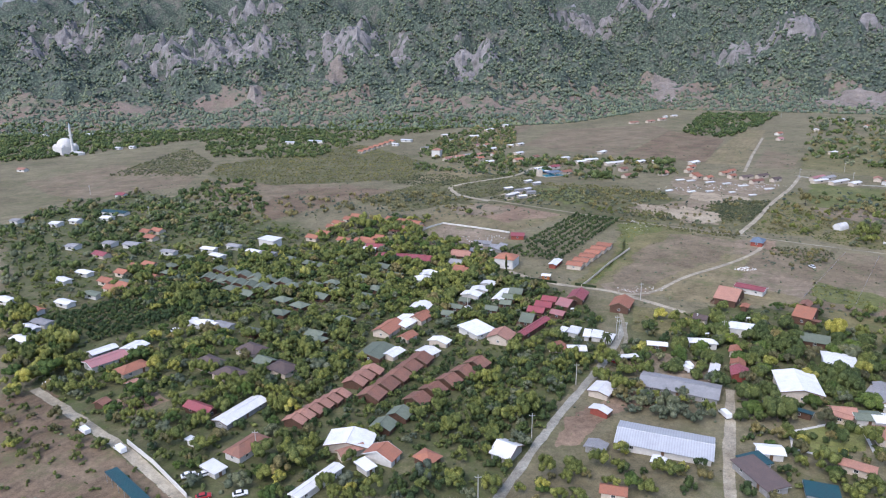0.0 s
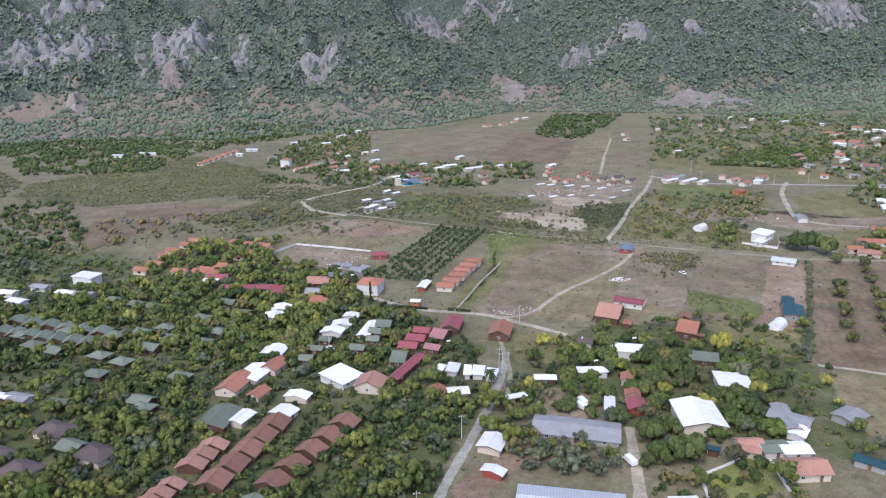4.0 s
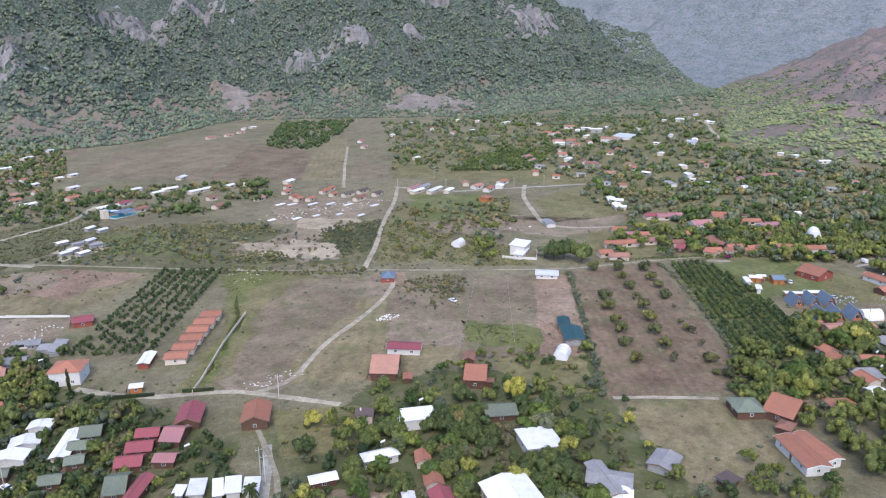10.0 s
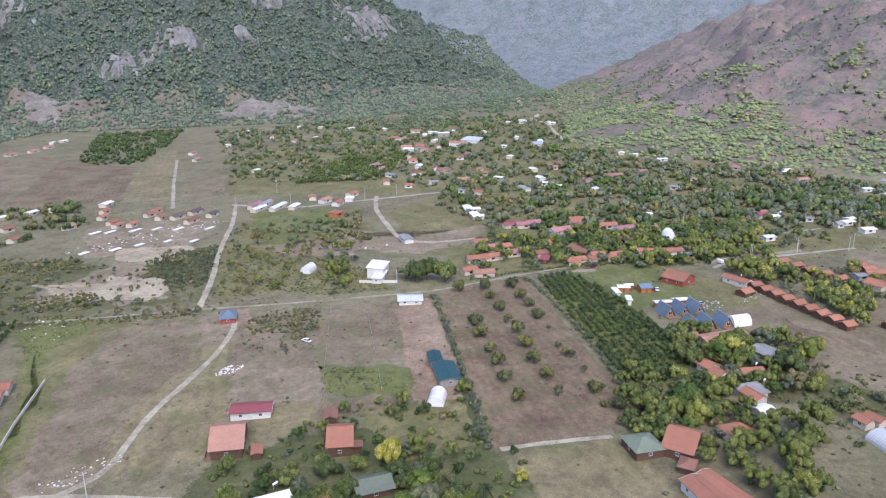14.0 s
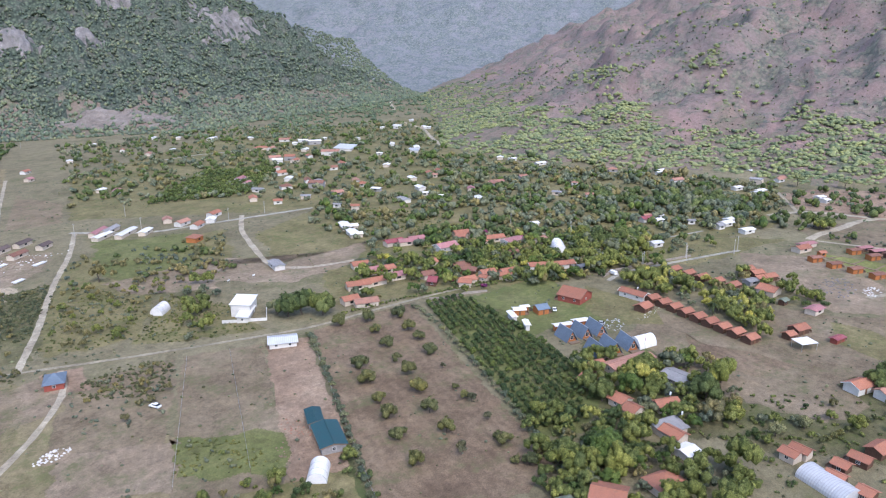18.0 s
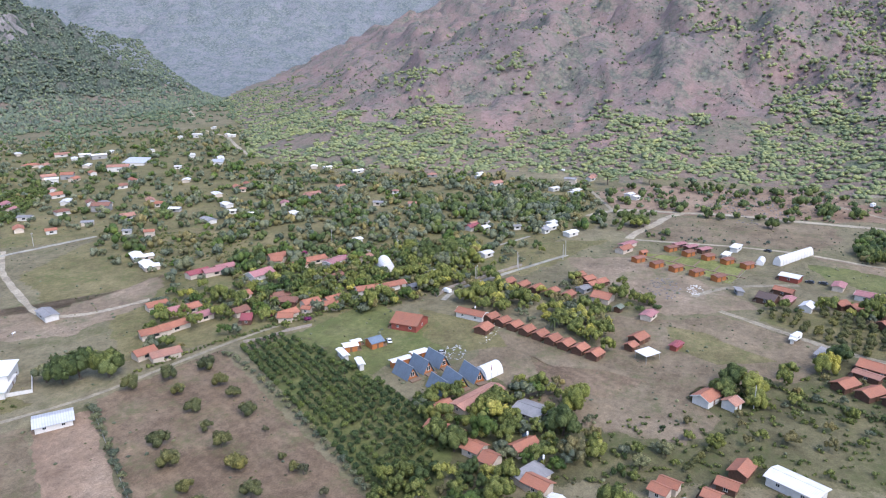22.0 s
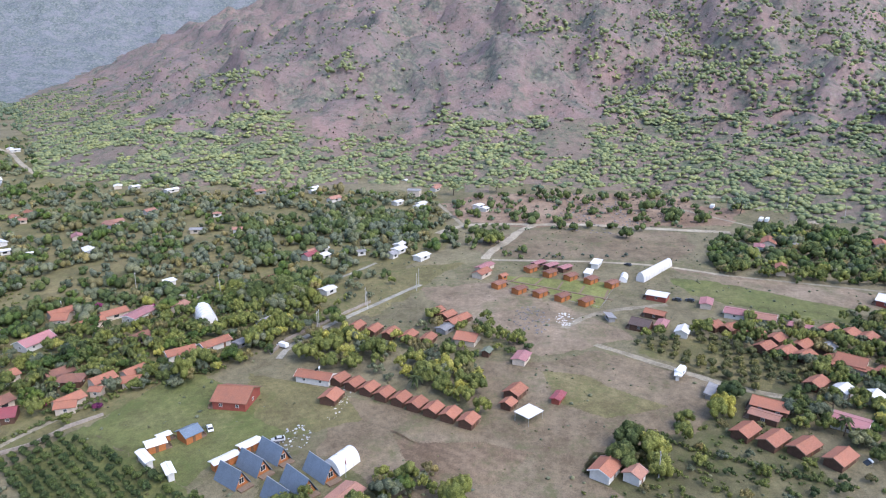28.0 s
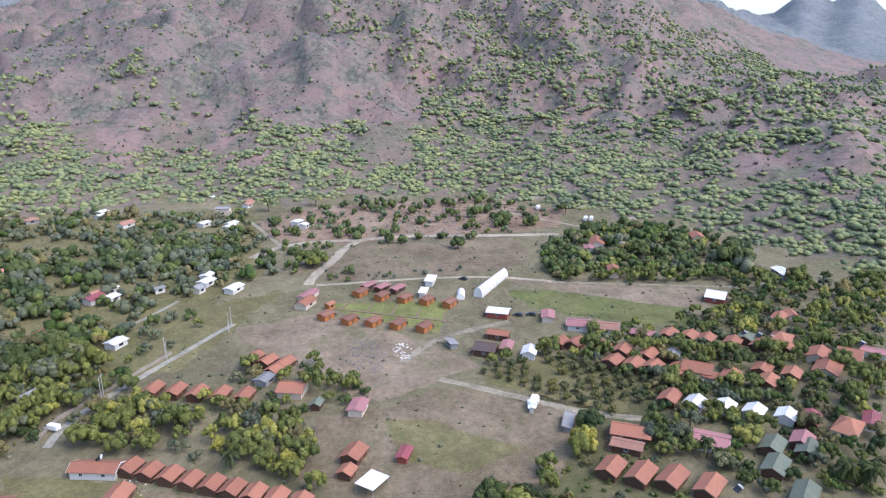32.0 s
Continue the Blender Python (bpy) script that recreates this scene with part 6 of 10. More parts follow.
house(-174.3, 359.5, -30, 9.0, 7.0, 2.8, 'gable', 'terracotta', 'cream', 1)
house(-165.0, 373.3, -30, 10.0, 7.0, 2.8, 'gable', 'terracotta', 'cream', 1)
house(-216.8, 423.5, -30, 12.0, 7.0, 2.8, 'gable', 'maroon', 'cream', 1)
house(-210.8, 479.4, -30, 9.0, 7.0, 2.8, 'gable', 'terracotta', 'cream', 1)
house(-203.6, 481.8, -30, 10.0, 7.0, 2.8, 'gable', 'terracotta', 'cream', 1)
house(-200.9, 462.9, -30, 10.0, 7.0, 2.8, 'gable', 'terracotta', 'cream', 1)
house(-215.0, 373.1, -35, 11.0, 6.0, 2.7, 'low', 'white', 'white', 1)
house(-194.1, 335.0, -29, 11.0, 6.0, 2.7, 'low', 'white', 'white', 1)
house(-193.1, 301.1, -29, 11.0, 6.0, 2.7, 'low', 'white', 'white', 1)
house(-188.5, 287.7, -25, 11.0, 6.0, 2.7, 'low', 'white', 'white', 1)
house(-204.7, 325.4, -27, 11.0, 6.0, 2.7, 'low', 'terracotta', 'white', 1)
house(-229.0, 342.1, -29, 11.0, 6.0, 2.7, 'low', 'white', 'white', 1)
house(-209.1, 386.0, -29, 11.0, 6.0, 2.7, 'low', 'white', 'white', 1)
house(-175.0, 364.6, -33, 11.0, 6.0, 2.7, 'low', 'green', 'white', 1)
house(-185.4, 347.0, -27, 11.0, 6.0, 2.7, 'low', 'green', 'white', 1)
house(-114.8, 302.1, -35, 11.0, 6.0, 2.7, 'low', 'white', 'white', 1)
house(-108.9, 300.2, -23, 11.0, 6.0, 2.7, 'low', 'white', 'white', 1)
house(-101.5, 297.6, -29, 11.0, 6.0, 2.7, 'low', 'grey', 'white', 1)
house(-150.4, 429.7, -23, 11.0, 6.0, 2.7, 'low', 'white', 'white', 1)
house(-135.5, 434.7, -31, 11.0, 6.0, 2.7, 'low', 'grey', 'white', 1)
house(-139.9, 413.4, -35, 11.0, 6.0, 2.7, 'low', 'white', 'white', 1)
house(-118.8, 419.9, -31, 11.0, 6.0, 2.7, 'low', 'white', 'white', 1)
house(-108.7, 415.0, -23, 11.0, 6.0, 2.7, 'low', 'grey', 'white', 1)
house(-174.5, 425.7, -23, 11.0, 6.0, 2.7, 'low', 'grey', 'white', 1)
house(-190.8, 307.9, -25, 11.0, 6.0, 2.7, 'low', 'grey', 'white', 1)
house(-113.3, 439.4, -30, 14.0, 9.0, 5, 'flat', 'white', 'white', 1)
house(-80.7, 459.6, -30, 10.0, 7.0, 2.8, 'gable', 'terracotta', 'cream', 1)
house(-74.9, 487.6, -30, 10.0, 7.0, 2.8, 'gable', 'terracotta', 'cream', 1)
house(-68.2, 498.8, -30, 10.0, 7.0, 2.8, 'gable', 'terracotta', 'cream', 1)
house(-63.7, 507.2, -21, 10.0, 7.0, 2.8, 'gable', 'terracotta', 'cream', 1)
house(-77.4, 476.4, -30, 10.0, 7.0, 2.8, 'gable', 'terracotta', 'cream', 1)
house(-49.5, 438.6, -30, 10.0, 7.0, 2.8, 'gable', 'terracotta', 'cream', 1)
house(-43.4, 445.0, -21, 10.0, 7.0, 2.8, 'gable', 'terracotta', 'cream', 1)
house(-52.9, 436.2, -30, 10.0, 7.0, 2.8, 'gable', 'terracotta', 'cream', 1)
house(-36.6, 494.8, -30, 10.0, 7.0, 2.8, 'gable', 'terracotta', 'cream', 1)
house(-27.9, 486.9, -30, 10.0, 7.0, 2.8, 'gable', 'terracotta', 'cream', 1)
house(-19.6, 480.8, -30, 10.0, 7.0, 2.8, 'gable', 'terracotta', 'cream', 1)
house(-32.5, 461.5, -30, 10.0, 7.0, 2.8, 'gable', 'terracotta', 'cream', 1)
house(-24.1, 465.2, -24, 10.0, 7.0, 2.8, 'gable', 'terracotta', 'cream', 1)
house(-17.2, 469.1, -30, 10.0, 7.0, 2.8, 'gable', 'terracotta', 'cream', 1)
house(-45.1, 431.3, -30, 10.0, 7.0, 2.8, 'gable', 'terracotta', 'cream', 1)
house(-64.5, 440.3, -30, 10.0, 7.0, 2.8, 'gable', 'terracotta', 'cream', 1)
house(-86.7, 449.9, -30, 10.0, 7.0, 2.8, 'gable', 'terracotta', 'cream', 1)
house(-25.2, 400.1, -12, 30.0, 8.0, 2.8, 'low', 'maroon', 'wood', 1)
house(-8.0, 389.7, -12, 14.0, 9.0, 3, 'gable', 'maroon', 'wood', 1)
house(-42.4, 421.7, -15, 12.0, 8.0, 2.8, 'gable', 'maroon', 'wood', 1)
house(-45.7, 418.7, -20, 9.0, 6.0, 2.6, 'low', 'white', 'white', 1)
house(10.6, 402.3, -20, 11.0, 7.0, 2.8, 'gable', 'faded', 'cream', 1)
house(8.5, 384.6, -20, 10.0, 7.0, 2.6, 'gable', 'green', 'wood', 1)
house(10.6, 369.4, -25, 10.0, 7.0, 2.6, 'gable', 'terracotta', 'cream', 1)
house(23.9, 427.5, -20, 8.0, 5.0, 2.4, 'low', 'grey', 'white', 1)
house(33.7, 414.6, -30, 11.0, 5.0, 2.4, 'shed', 'grey', 'grey', 1)
# ---------- buildings: centre ----------
house(-8.1, 364.0, 77, 7.6, 9.8, 2.7, 'low', 'white', 'white', 2)
house(-10.4, 354.4, 81, 7.3, 6.9, 2.7, 'low', 'white', 'white', 2)
house(23.7, 344.9, 66, 5.5, 7.7, 2.7, 'low', 'white', 'white', 2)
house(18.6, 336.1, 76, 6.5, 9.2, 2.7, 'low', 'white', 'white', 2)
house(14.2, 329.2, 65, 6.3, 10.0, 2.7, 'low', 'white', 'white', 2)
house(37.1, 330.4, 158, 7.1, 8.2, 2.7, 'gable', 'green', 'wood', 2)
house(32.9, 323.0, 154, 7.2, 6.1, 2.7, 'gable', 'green', 'wood', 2)
house(30.2, 315.1, 163, 5.8, 5.8, 2.7, 'gable', 'green', 'wood', 2)
house(10.8, 320.4, 159, 5.8, 5.2, 2.7, 'gable', 'green', 'wood', 2)
house(6.1, 311.9, 157, 7.2, 5.0, 2.7, 'gable', 'green', 'wood', 2)
house(2.2, 303.4, 159, 6.0, 5.8, 2.7, 'gable', 'green', 'wood', 2)
house(23.0, 307.9, 159, 6.5, 5.9, 2.7, 'gable', 'green', 'wood', 2)
house(17.9, 302.2, 152, 6.9, 4.6, 2.7, 'gable', 'green', 'wood', 2)
house(38.5, 294.3, 158, 6.3, 11.1, 2.7, 'gable', 'green', 'wood', 2)
house(52.0, 318.3, 155, 7.6, 6.4, 2.7, 'gable', 'maroon', 'wood', 2)
house(48.1, 311.1, 156, 8.3, 7.1, 2.7, 'gable', 'maroon', 'wood', 2)
house(43.7, 304.4, 156, 8.1, 7.0, 2.7, 'gable', 'maroon', 'wood', 2)
house(58.9, 312.3, 143, 7.0, 10.2, 2.7, 'gable', 'pink', 'wood', 2)
house(53.1, 299.8, 145, 7.0, 5.6, 2.7, 'gable', 'pink', 'wood', 2)
house(-7.0, 390.5, 160, 11.9, 9.3, 2.7, 'gable', 'maroon', 'wood', 2)
house(7.9, 382.8, 154, 7.9, 8.1, 2.7, 'gable', 'grey', 'wood', 2)
house(9.3, 371.3, 159, 6.1, 8.2, 2.7, 'gable', 'terracotta', 'wood', 2)
house(10.8, 398.8, 165, 12.2, 8.8, 2.7, 'gable', 'faded', 'wood', 2)
house(29.5, 326.9, 65, 17.4, 5.9, 2.5, 'low', 'white', 'cream', 2)
house(39.6, 283.9, 53, 23.0, 4.5, 3.2, 'gable', 'maroon', 'wood', 2)
house(66.1, 321.5, 65, 12.9, 8.5, 3.2, 'gable', 'maroon', 'wood', 2)
house(36.5, 380.9, 155, 12.2, 11.9, 5.6, 'hip', 'terracotta', 'white', 2)
row(6, 74.5, 373.1, 4.95, 7.51, 153, 9.2, 8.1, 3, 'low', 'terracotta', 'cream', 2, group='orange-roofed row houses')
house(49.1, 440.2, 170, 9.1, 9.4, 3, 'low', 'maroon', 'red', 2)
house(36.1, 414.4, 68, 14.1, 4.8, 2.4, 'shed', 'grey', 'grey', 2)
house(55.5, 355.2, 161, 5.0, 4.2, 2.8, 'low', 'white', 'orange', 2)
house(64.0, 378.4, 63, 12.1, 5.0, 2.6, 'low', 'white', 'red', 2)
house(28.1, 424.8, 166, 5.6, 7.2, 2.3, 'low', 'grey', 'grey', 2)
house(19.9, 408.7, 160, 9.6, 7.5, 2.3, 'low', 'grey', 'grey', 2)
house(137.8, 314.5, 143, 10.7, 17.1, 3.8, 'gable', 'faded', 'wood', 2)
house(152.8, 325.7, 141, 14.4, 7.8, 3.2, 'low', 'maroon', 'white', 2)
house(140.3, 302.7, 55, 5.5, 3.7, 2.4, 'low', 'terracotta', 'wood', 2)
house(161.1, 288.0, 139, 8.4, 14.1, 4, 'gable', 'terracotta', 'wood', 2)
house(160.1, 284.2, 141, 10.2, 5.3, 2.5, 'shed', 'brown', 'wood', 2)
house(168.4, 302.5, 50, 7.2, 5.1, 2.5, 'gable', 'brown', 'wood', 2)
house(84.4, 308.4, 64, 13.1, 9.6, 3.6, 'gable', 'terracotta', 'wood', 2)
house(127.6, 275.0, 158, 11.1, 9.3, 4.2, 'flat', 'white', 'white', 2)
house(113.9, 286.5, 146, 6.2, 5.7, 4, 'gable', 'darkbrown', 'cream', 2)
house(106.3, 262.7, 169, 11.5, 5.3, 3.4, 'hip', 'white', 'white', 2)
house(87.5, 262.3, 166, 8.4, 4.5, 2.8, 'low', 'white', 'wood', 2)
house(101.5, 237.5, 65, 12.0, 3.8, 2.5, 'low', 'white', 'cream', 2)
house(71.5, 250.5, -172, 10.0, 3.5, 2.8, 'carport', 'white', 'white', 2)
house(116.4, 254.6, 62, 6.5, 5.0, 2.6, 'gable', 'terracotta', 'cream', 2)
house(112.9, 243.6, 65, 6.5, 5.8, 2.6, 'gable', 'terracotta', 'cream', 2)
house(109.9, 234.7, 72, 8.0, 6.7, 3, 'gable', 'maroon', 'red', 2)
house(125.4, 222.7, 75, 17.5, 14.4, 4.2, 'low', 'white', 'cream', 2)
house(150.0, 240.7, 158, 11.8, 13.2, 4.2, 'flat', 'white', 'white', 2)
house(152.3, 263.0, 154, 11.0, 8.9, 2.6, 'gable', 'green', 'wood', 2)
house(192.7, 409.1, 147, 7.8, 11.1, 3, 'hip', 'blue', 'red', 2)
house(52.2, 280.9, 59, 5.4, 3.3, 2.5, 'flat', 'white', 'white', 2)
house(56.8, 279.7, 66, 8.0, 4.9, 2.5, 'flat', 'white', 'white', 2)
house(61.6, 276.0, 73, 8.7, 3.1, 2.5, 'flat', 'white', 'white', 2)
house(65.5, 274.7, 70, 8.4, 4.7, 2.5, 'flat', 'white', 'white', 2)
house(69.8, 271.5, 65, 7.6, 4.6, 2.5, 'flat', 'white', 'white', 2)
house(46.9, 263.0, 60, 5.1, 7.3, 2.6, 'gable', 'terracotta', 'cream', 2)
house(54.2, 260.7, -5, 8.0, 6.0, 2.6, 'low', 'white', 'white', 2)
house(280.8, 404.9, 35, 15.0, 10.0, 5.6, 'flat', 'white', 'white', 2, kind='white_block_house', label='white three-storey flat-roofed block house')
house(276.1, 398.5, 35, 16.0, 6.0, 3.2, 'flat', 'white', 'white', 2)
house(259.6, 439.0, 30, 9.0, 6.0, 4, 'vault', 'white', 'white', 2)
house(262.9, 361.6, 138, 12.3, 9.9, 2.4, 'low', 'poly', 'white', 2)
house(223.1, 306.7, 51, 10.8, 5.6, 2.4, 'low', 'teal', 'grey', 2)
house(216.6, 294.3, 54, 15.9, 8.8, 2.8, 'low', 'teal', 'grey', 2)
house(201.4, 284.9, 35, 9.0, 6.0, 3.2, 'vault', 'white', 'white', 2)
house(219.9, 216.2, 147, 10.4, 10.6, 3.4, 'hip', 'green', 'wood', 2)
house(229.4, 207.9, 102, 9.7, 15.9, 3.4, 'gable', 'terracotta', 'wood', 2)
house(219.4, 201.9, 15, 6.7, 5.1, 2.6, 'hip', 'brown', 'wood', 2)
house(208.5, 190.3, -119, 17.5, 8.2, 3.4, 'low', 'terracotta', 'white', 2)
house(214.6, 189.3, -111, 15.7, 5.6, 3.4, 'low', 'terracotta', 'white', 2)
house(152.2, 215.3, -110, 16.5, 5.6, 3, 'low', 'grey', 'grey', 2)
house(150.6, 207.5, 40, 7.0, 6.0, 2.4, 'low', 'white', 'white', 2)
house(173.0, 211.6, 20, 10.0, 8.0, 2.6, 'low', 'grey', 'grey', 2)
house(180.6, 195.7, 0, 6.0, 5.0, 2.3, 'flat', 'darkbrown', 'wood', 2)
house(84.9, 226.4, -26, 27.8, 12.4, 2.6, 'low', 'grey', 'grey', 2)
house(68.4, 190.3, -22, 29.0, 14.0, 2.8, 'low', 'poly', 'white', 2)
house(56.9, 225.6, 55, 9.2, 8.3, 2.5, 'low', 'white', 'cream', 2)
house(53.0, 210.9, 50, 3.9, 7.3, 2.6, 'low', 'white', 'red', 2)
house(46.9, 189.1, 60, 5.4, 6.7, 2.4, 'low', 'grey', 'grey', 2)
house(63.5, 180.1, 62, 3.9, 4.4, 2.4, 'low', 'white', 'white', 2)
house(46.8, 166.1, 164, 7.7, 4.8, 2.6, 'gable', 'terracotta', 'cream', 2)
house(118.8, 174.1, 145, 10.2, 4.8, 2.8, 'gable', 'faded', 'cream', 2)
house(129.5, 202.0, 137, 7.5, 3.9, 2.8, 'gable', 'faded', 'cream', 2)
house(89.8, 171.8, -75, 16.0, 8.0, 3, 'flat', 'darkbrown', 'grey', 2)
house(91.0, 178.2, -75, 7.0, 8.0, 3, 'flat', 'teal', 'white', 2)
house(97.9, 183.5, -10, 8.0, 6.0, 2.8, 'low', 'white', 'white', 2)
house(115.4, 208.7, 143, 15.7, 3.8, 2.6, 'shed', 'teal', 'wood', 2)
house(137.5, 201.3, -10, 9.0, 7.0, 2.8, 'low', 'green', 'white', 2)
house(142.7, 199.2, -10, 9.0, 7.0, 2.8, 'low', 'white', 'white', 2)
house(131.4, 204.4, -10, 8.0, 7.0, 2.8, 'gable', 'faded', 'cream', 2)
house(139.2, 189.9, -10, 12.0, 9.0, 3, 'gable', 'faded', 'cream', 2)
house(153.5, 214.9, -50, 13.0, 8.0, 2.6, 'low', 'grey', 'grey', 2)
house(169.4, 182.9, -35, 10.0, 8.0, 2.8, 'gable', 'terracotta', 'cream', 2)
house(159.5, 188.1, -50, 9.0, 5.0, 2.4, 'low', 'teal', 'grey', 2)
house(103.1, 163.3, -20, 9.0, 7.0, 2.5, 'flat', 'teal', 'grey', 2)
# ---------- buildings: eastern cabins ----------
house(333.9, 290.5, 47, 8.4, 3.0, 3, 'low', 'white', 'white', 2)
house(328.3, 280.7, 38, 6.9, 2.9, 3, 'low', 'white', 'white', 2)
house(341.3, 290.9, -50, 6.3, 4.9, 3, 'low', 'white', 'orange', 2)
house(345.8, 290.4, -41, 4.5, 3.1, 2.8, 'low', 'white', 'orange', 2)
house(347.8, 283.1, -36, 6.4, 6.8, 3, 'gable', 'blue', 'orange', 2)
house(334.4, 266.6, -38, 8.9, 3.6, 3, 'low', 'white', 'orange', 2)
house(342.4, 261.9, -38, 7.5, 3.9, 3, 'low', 'white', 'orange', 2)
house(327.2, 261.8, -123, 9.7, 5.4, 4.7, 'aframe', 'blue', 'orange', 2)
house(333.6, 257.8, -125, 10.2, 5.4, 4.7, 'aframe', 'blue', 'orange', 2)
house(339.7, 253.7, -126, 10.5, 5.4, 4.7, 'aframe', 'blue', 'orange', 2)
house(320.0, 246.1, -128, 10.3, 5.4, 4.7, 'aframe', 'blue', 'orange', 2)
house(325.8, 242.3, -131, 10.9, 5.4, 4.7, 'aframe', 'blue', 'orange', 2)
house(332.1, 237.5, -131, 10.7, 5.4, 4.7, 'aframe', 'blue', 'orange', 2)
house(336.2, 232.3, -30, 9.0, 6.5, 4.2, 'vault', 'white', 'white', 2, kind='arched_tent', label='white arched tent beside a bare field')
house(371.4, 276.4, 85, 13.0, 13.4, 3.4, 'gable', 'terracotta', 'red', 2)
house(380.6, 342.3, 101, 11.5, 8.0, 3, 'hip', 'brown', 'wood', 2)
house(362.3, 332.0, 110, 7.3, 6.3, 2.8, 'gable', 'terracotta', 'cream', 2)
house(373.2, 327.4, 92, 5.0, 4.5, 2.8, 'gable', 'terracotta', 'cream', 2)
house(381.0, 318.7, 106, 7.0, 6.2, 2.8, 'gable', 'terracotta', 'cream', 2)
house(356.3, 347.9, 112, 5.3, 8.5, 2.8, 'gable', 'maroon', 'wood', 2)
house(436.4, 379.3, 103, 7.1, 9.3, 3, 'gable', 'terracotta', 'cream', 2)
house(431.8, 365.0, -15, 9.3, 4.9, 3, 'gable', 'terracotta', 'cream', 2)
house(443.1, 347.2, -15, 15.0, 8.3, 3, 'low', 'pink', 'white', 2)
house(412.0, 376.1, -20, 14.0, 9.0, 3, 'gable', 'pink', 'white', 2)
house(444.2, 317.3, 32, 15.0, 8.5, 5, 'vault', 'white', 'white', 2, kind='arched_hall', label='white arched fabric hall among trees')
house(404.9, 311.2, -49, 11.9, 6.8, 2.8, 'gable', 'terracotta', 'white', 2)
house(413.9, 300.9, -37, 13.0, 6.5, 2.8, 'gable', 'terracotta', 'white', 2)
house(417.4, 335.2, -10, 9.0, 6.0, 2.6, 'gable', 'terracotta', 'wood', 2)
house(453.5, 333.0, -5, 9.0, 6.0, 2.6, 'gable', 'faded', 'cream', 2)
house(416.0, 291.0, -25, 6.0, 5.0, 2.3, 'low', 'grey', 'grey', 1)
house(433.6, 284.8, -20, 8.0, 6.0, 3, 'gable', 'grey', 'white', 1)
house(387.5, 252.8, 76, 14.3, 6.7, 2.8, 'gable', 'terracotta', 'white', 2)
house(373.4, 243.8, -15, 7.6, 6.8, 2.5, 'gable', 'terracotta', 'wood', 2)
row(9, 386.1, 243.5, -3.23, -5.91, -26, 6.5, 5.9, 2.6, 'gable', 'terracotta', 'wood', 2, group='terracotta cabin row')
row(5, 433.5, 246.7, -2.82, -7.87, -20, 8.0, 5.8, 2.6, 'gable', 'terracotta', 'wood', 2, group='terracotta cabin row')
house(452.3, 213.9, -35, 7.5, 6.0, 2.6, 'gable', 'terracotta', 'wood', 2)
house(447.9, 208.5, -35, 7.5, 6.0, 2.6, 'gable', 'terracotta', 'wood', 2)
house(444.9, 201.9, -35, 7.5, 6.0, 2.6, 'gable', 'terracotta', 'wood', 2)
house(440.3, 205.3, -35, 7.5, 6.0, 2.6, 'gable', 'terracotta', 'wood', 2)
house(434.4, 208.6, -30, 8.0, 6.0, 2.4, 'low', 'grey', 'grey', 1)
house(423.7, 198.7, 72, 9.6, 9.2, 2.8, 'gable', 'terracotta', 'cream', 2)
house(379.9, 180.6, -30, 8.0, 6.5, 2.8, 'gable', 'terracotta', 'wood', 2)
house(371.8, 183.1, -30, 5.0, 5.0, 2.4, 'gable', 'terracotta', 'wood', 2)
house(377.5, 166.0, -25, 7.0, 4.0, 2.2, 'low', 'maroon', 'red', 2)
house(364.5, 176.6, -42, 7.7, 6.2, 3, 'carport', 'white', 'white', 2)
house(407.2, 177.4, -20, 9.0, 6.0, 2.6, 'low', 'pink', 'cream', 1)
house(411.9, 190.7, -20, 5.0, 4.0, 2.4, 'gable', 'green', 'wood', 1)
house(489.5, 185.6, -42, 7.5, 5.5, 2.9, 'low', 'brown', 'orange', 2, group='orange log cabins')
house(482.5, 175.8, -42, 7.5, 5.5, 2.9, 'low', 'brown', 'orange', 2, group='orange log cabins')
house(478.2, 165.9, -42, 7.5, 5.5, 2.9, 'low', 'brown', 'orange', 2, group='orange log cabins')
house(473.3, 155.9, -42, 7.5, 5.5, 2.9, 'low', 'brown', 'orange', 2, group='orange log cabins')
house(467.8, 145.5, -42, 7.5, 5.5, 2.9, 'low', 'brown', 'orange', 2, group='orange log cabins')
house(514.9, 168.7, -42, 7.5, 5.5, 2.9, 'low', 'brown', 'orange', 2, group='orange log cabins')
house(507.8, 159.1, -42, 7.5, 5.5, 2.9, 'low', 'brown', 'orange', 2, group='orange log cabins')
house(502.8, 148.9, -42, 7.5, 5.5, 2.9, 'low', 'brown', 'orange', 2, group='orange log cabins')
house(498.0, 139.3, -42, 7.5, 5.5, 2.9, 'low', 'brown', 'orange', 2, group='orange log cabins')
house(492.4, 129.8, -42, 7.5, 5.5, 2.9, 'low', 'brown', 'orange', 2, group='orange log cabins')
house(523.6, 164.0, -42, 9.0, 5.0, 2.6, 'low', 'pink', 'wood', 1)
house(519.9, 157.6, -42, 9.0, 5.0, 2.6, 'low', 'pink', 'wood', 1)
house(516.3, 150.5, -42, 9.0, 5.0, 2.6, 'low', 'pink', 'wood', 1)
house(501.4, 183.5, -42, 5.0, 4.0, 2.6, 'gable', 'terracotta', 'orange', 1)
house(516.7, 192.9, -30, 13.0, 6.0, 2.6, 'low', 'pink', 'cream', 1)
house(506.4, 194.3, -30, 11.0, 7.0, 2.6, 'gable', 'terracotta', 'cream', 1)
house(524.6, 132.8, -20, 11.0, 5.0, 3, 'flat', 'white', 'white', 1)
house(509.3, 138.9, -20, 9.0, 4.0, 2.6, 'flat', 'white', 'white', 1)
house(503.3, 122.0, -15, 9.0, 4.0, 2.6, 'vault', 'white', 'white', 1)
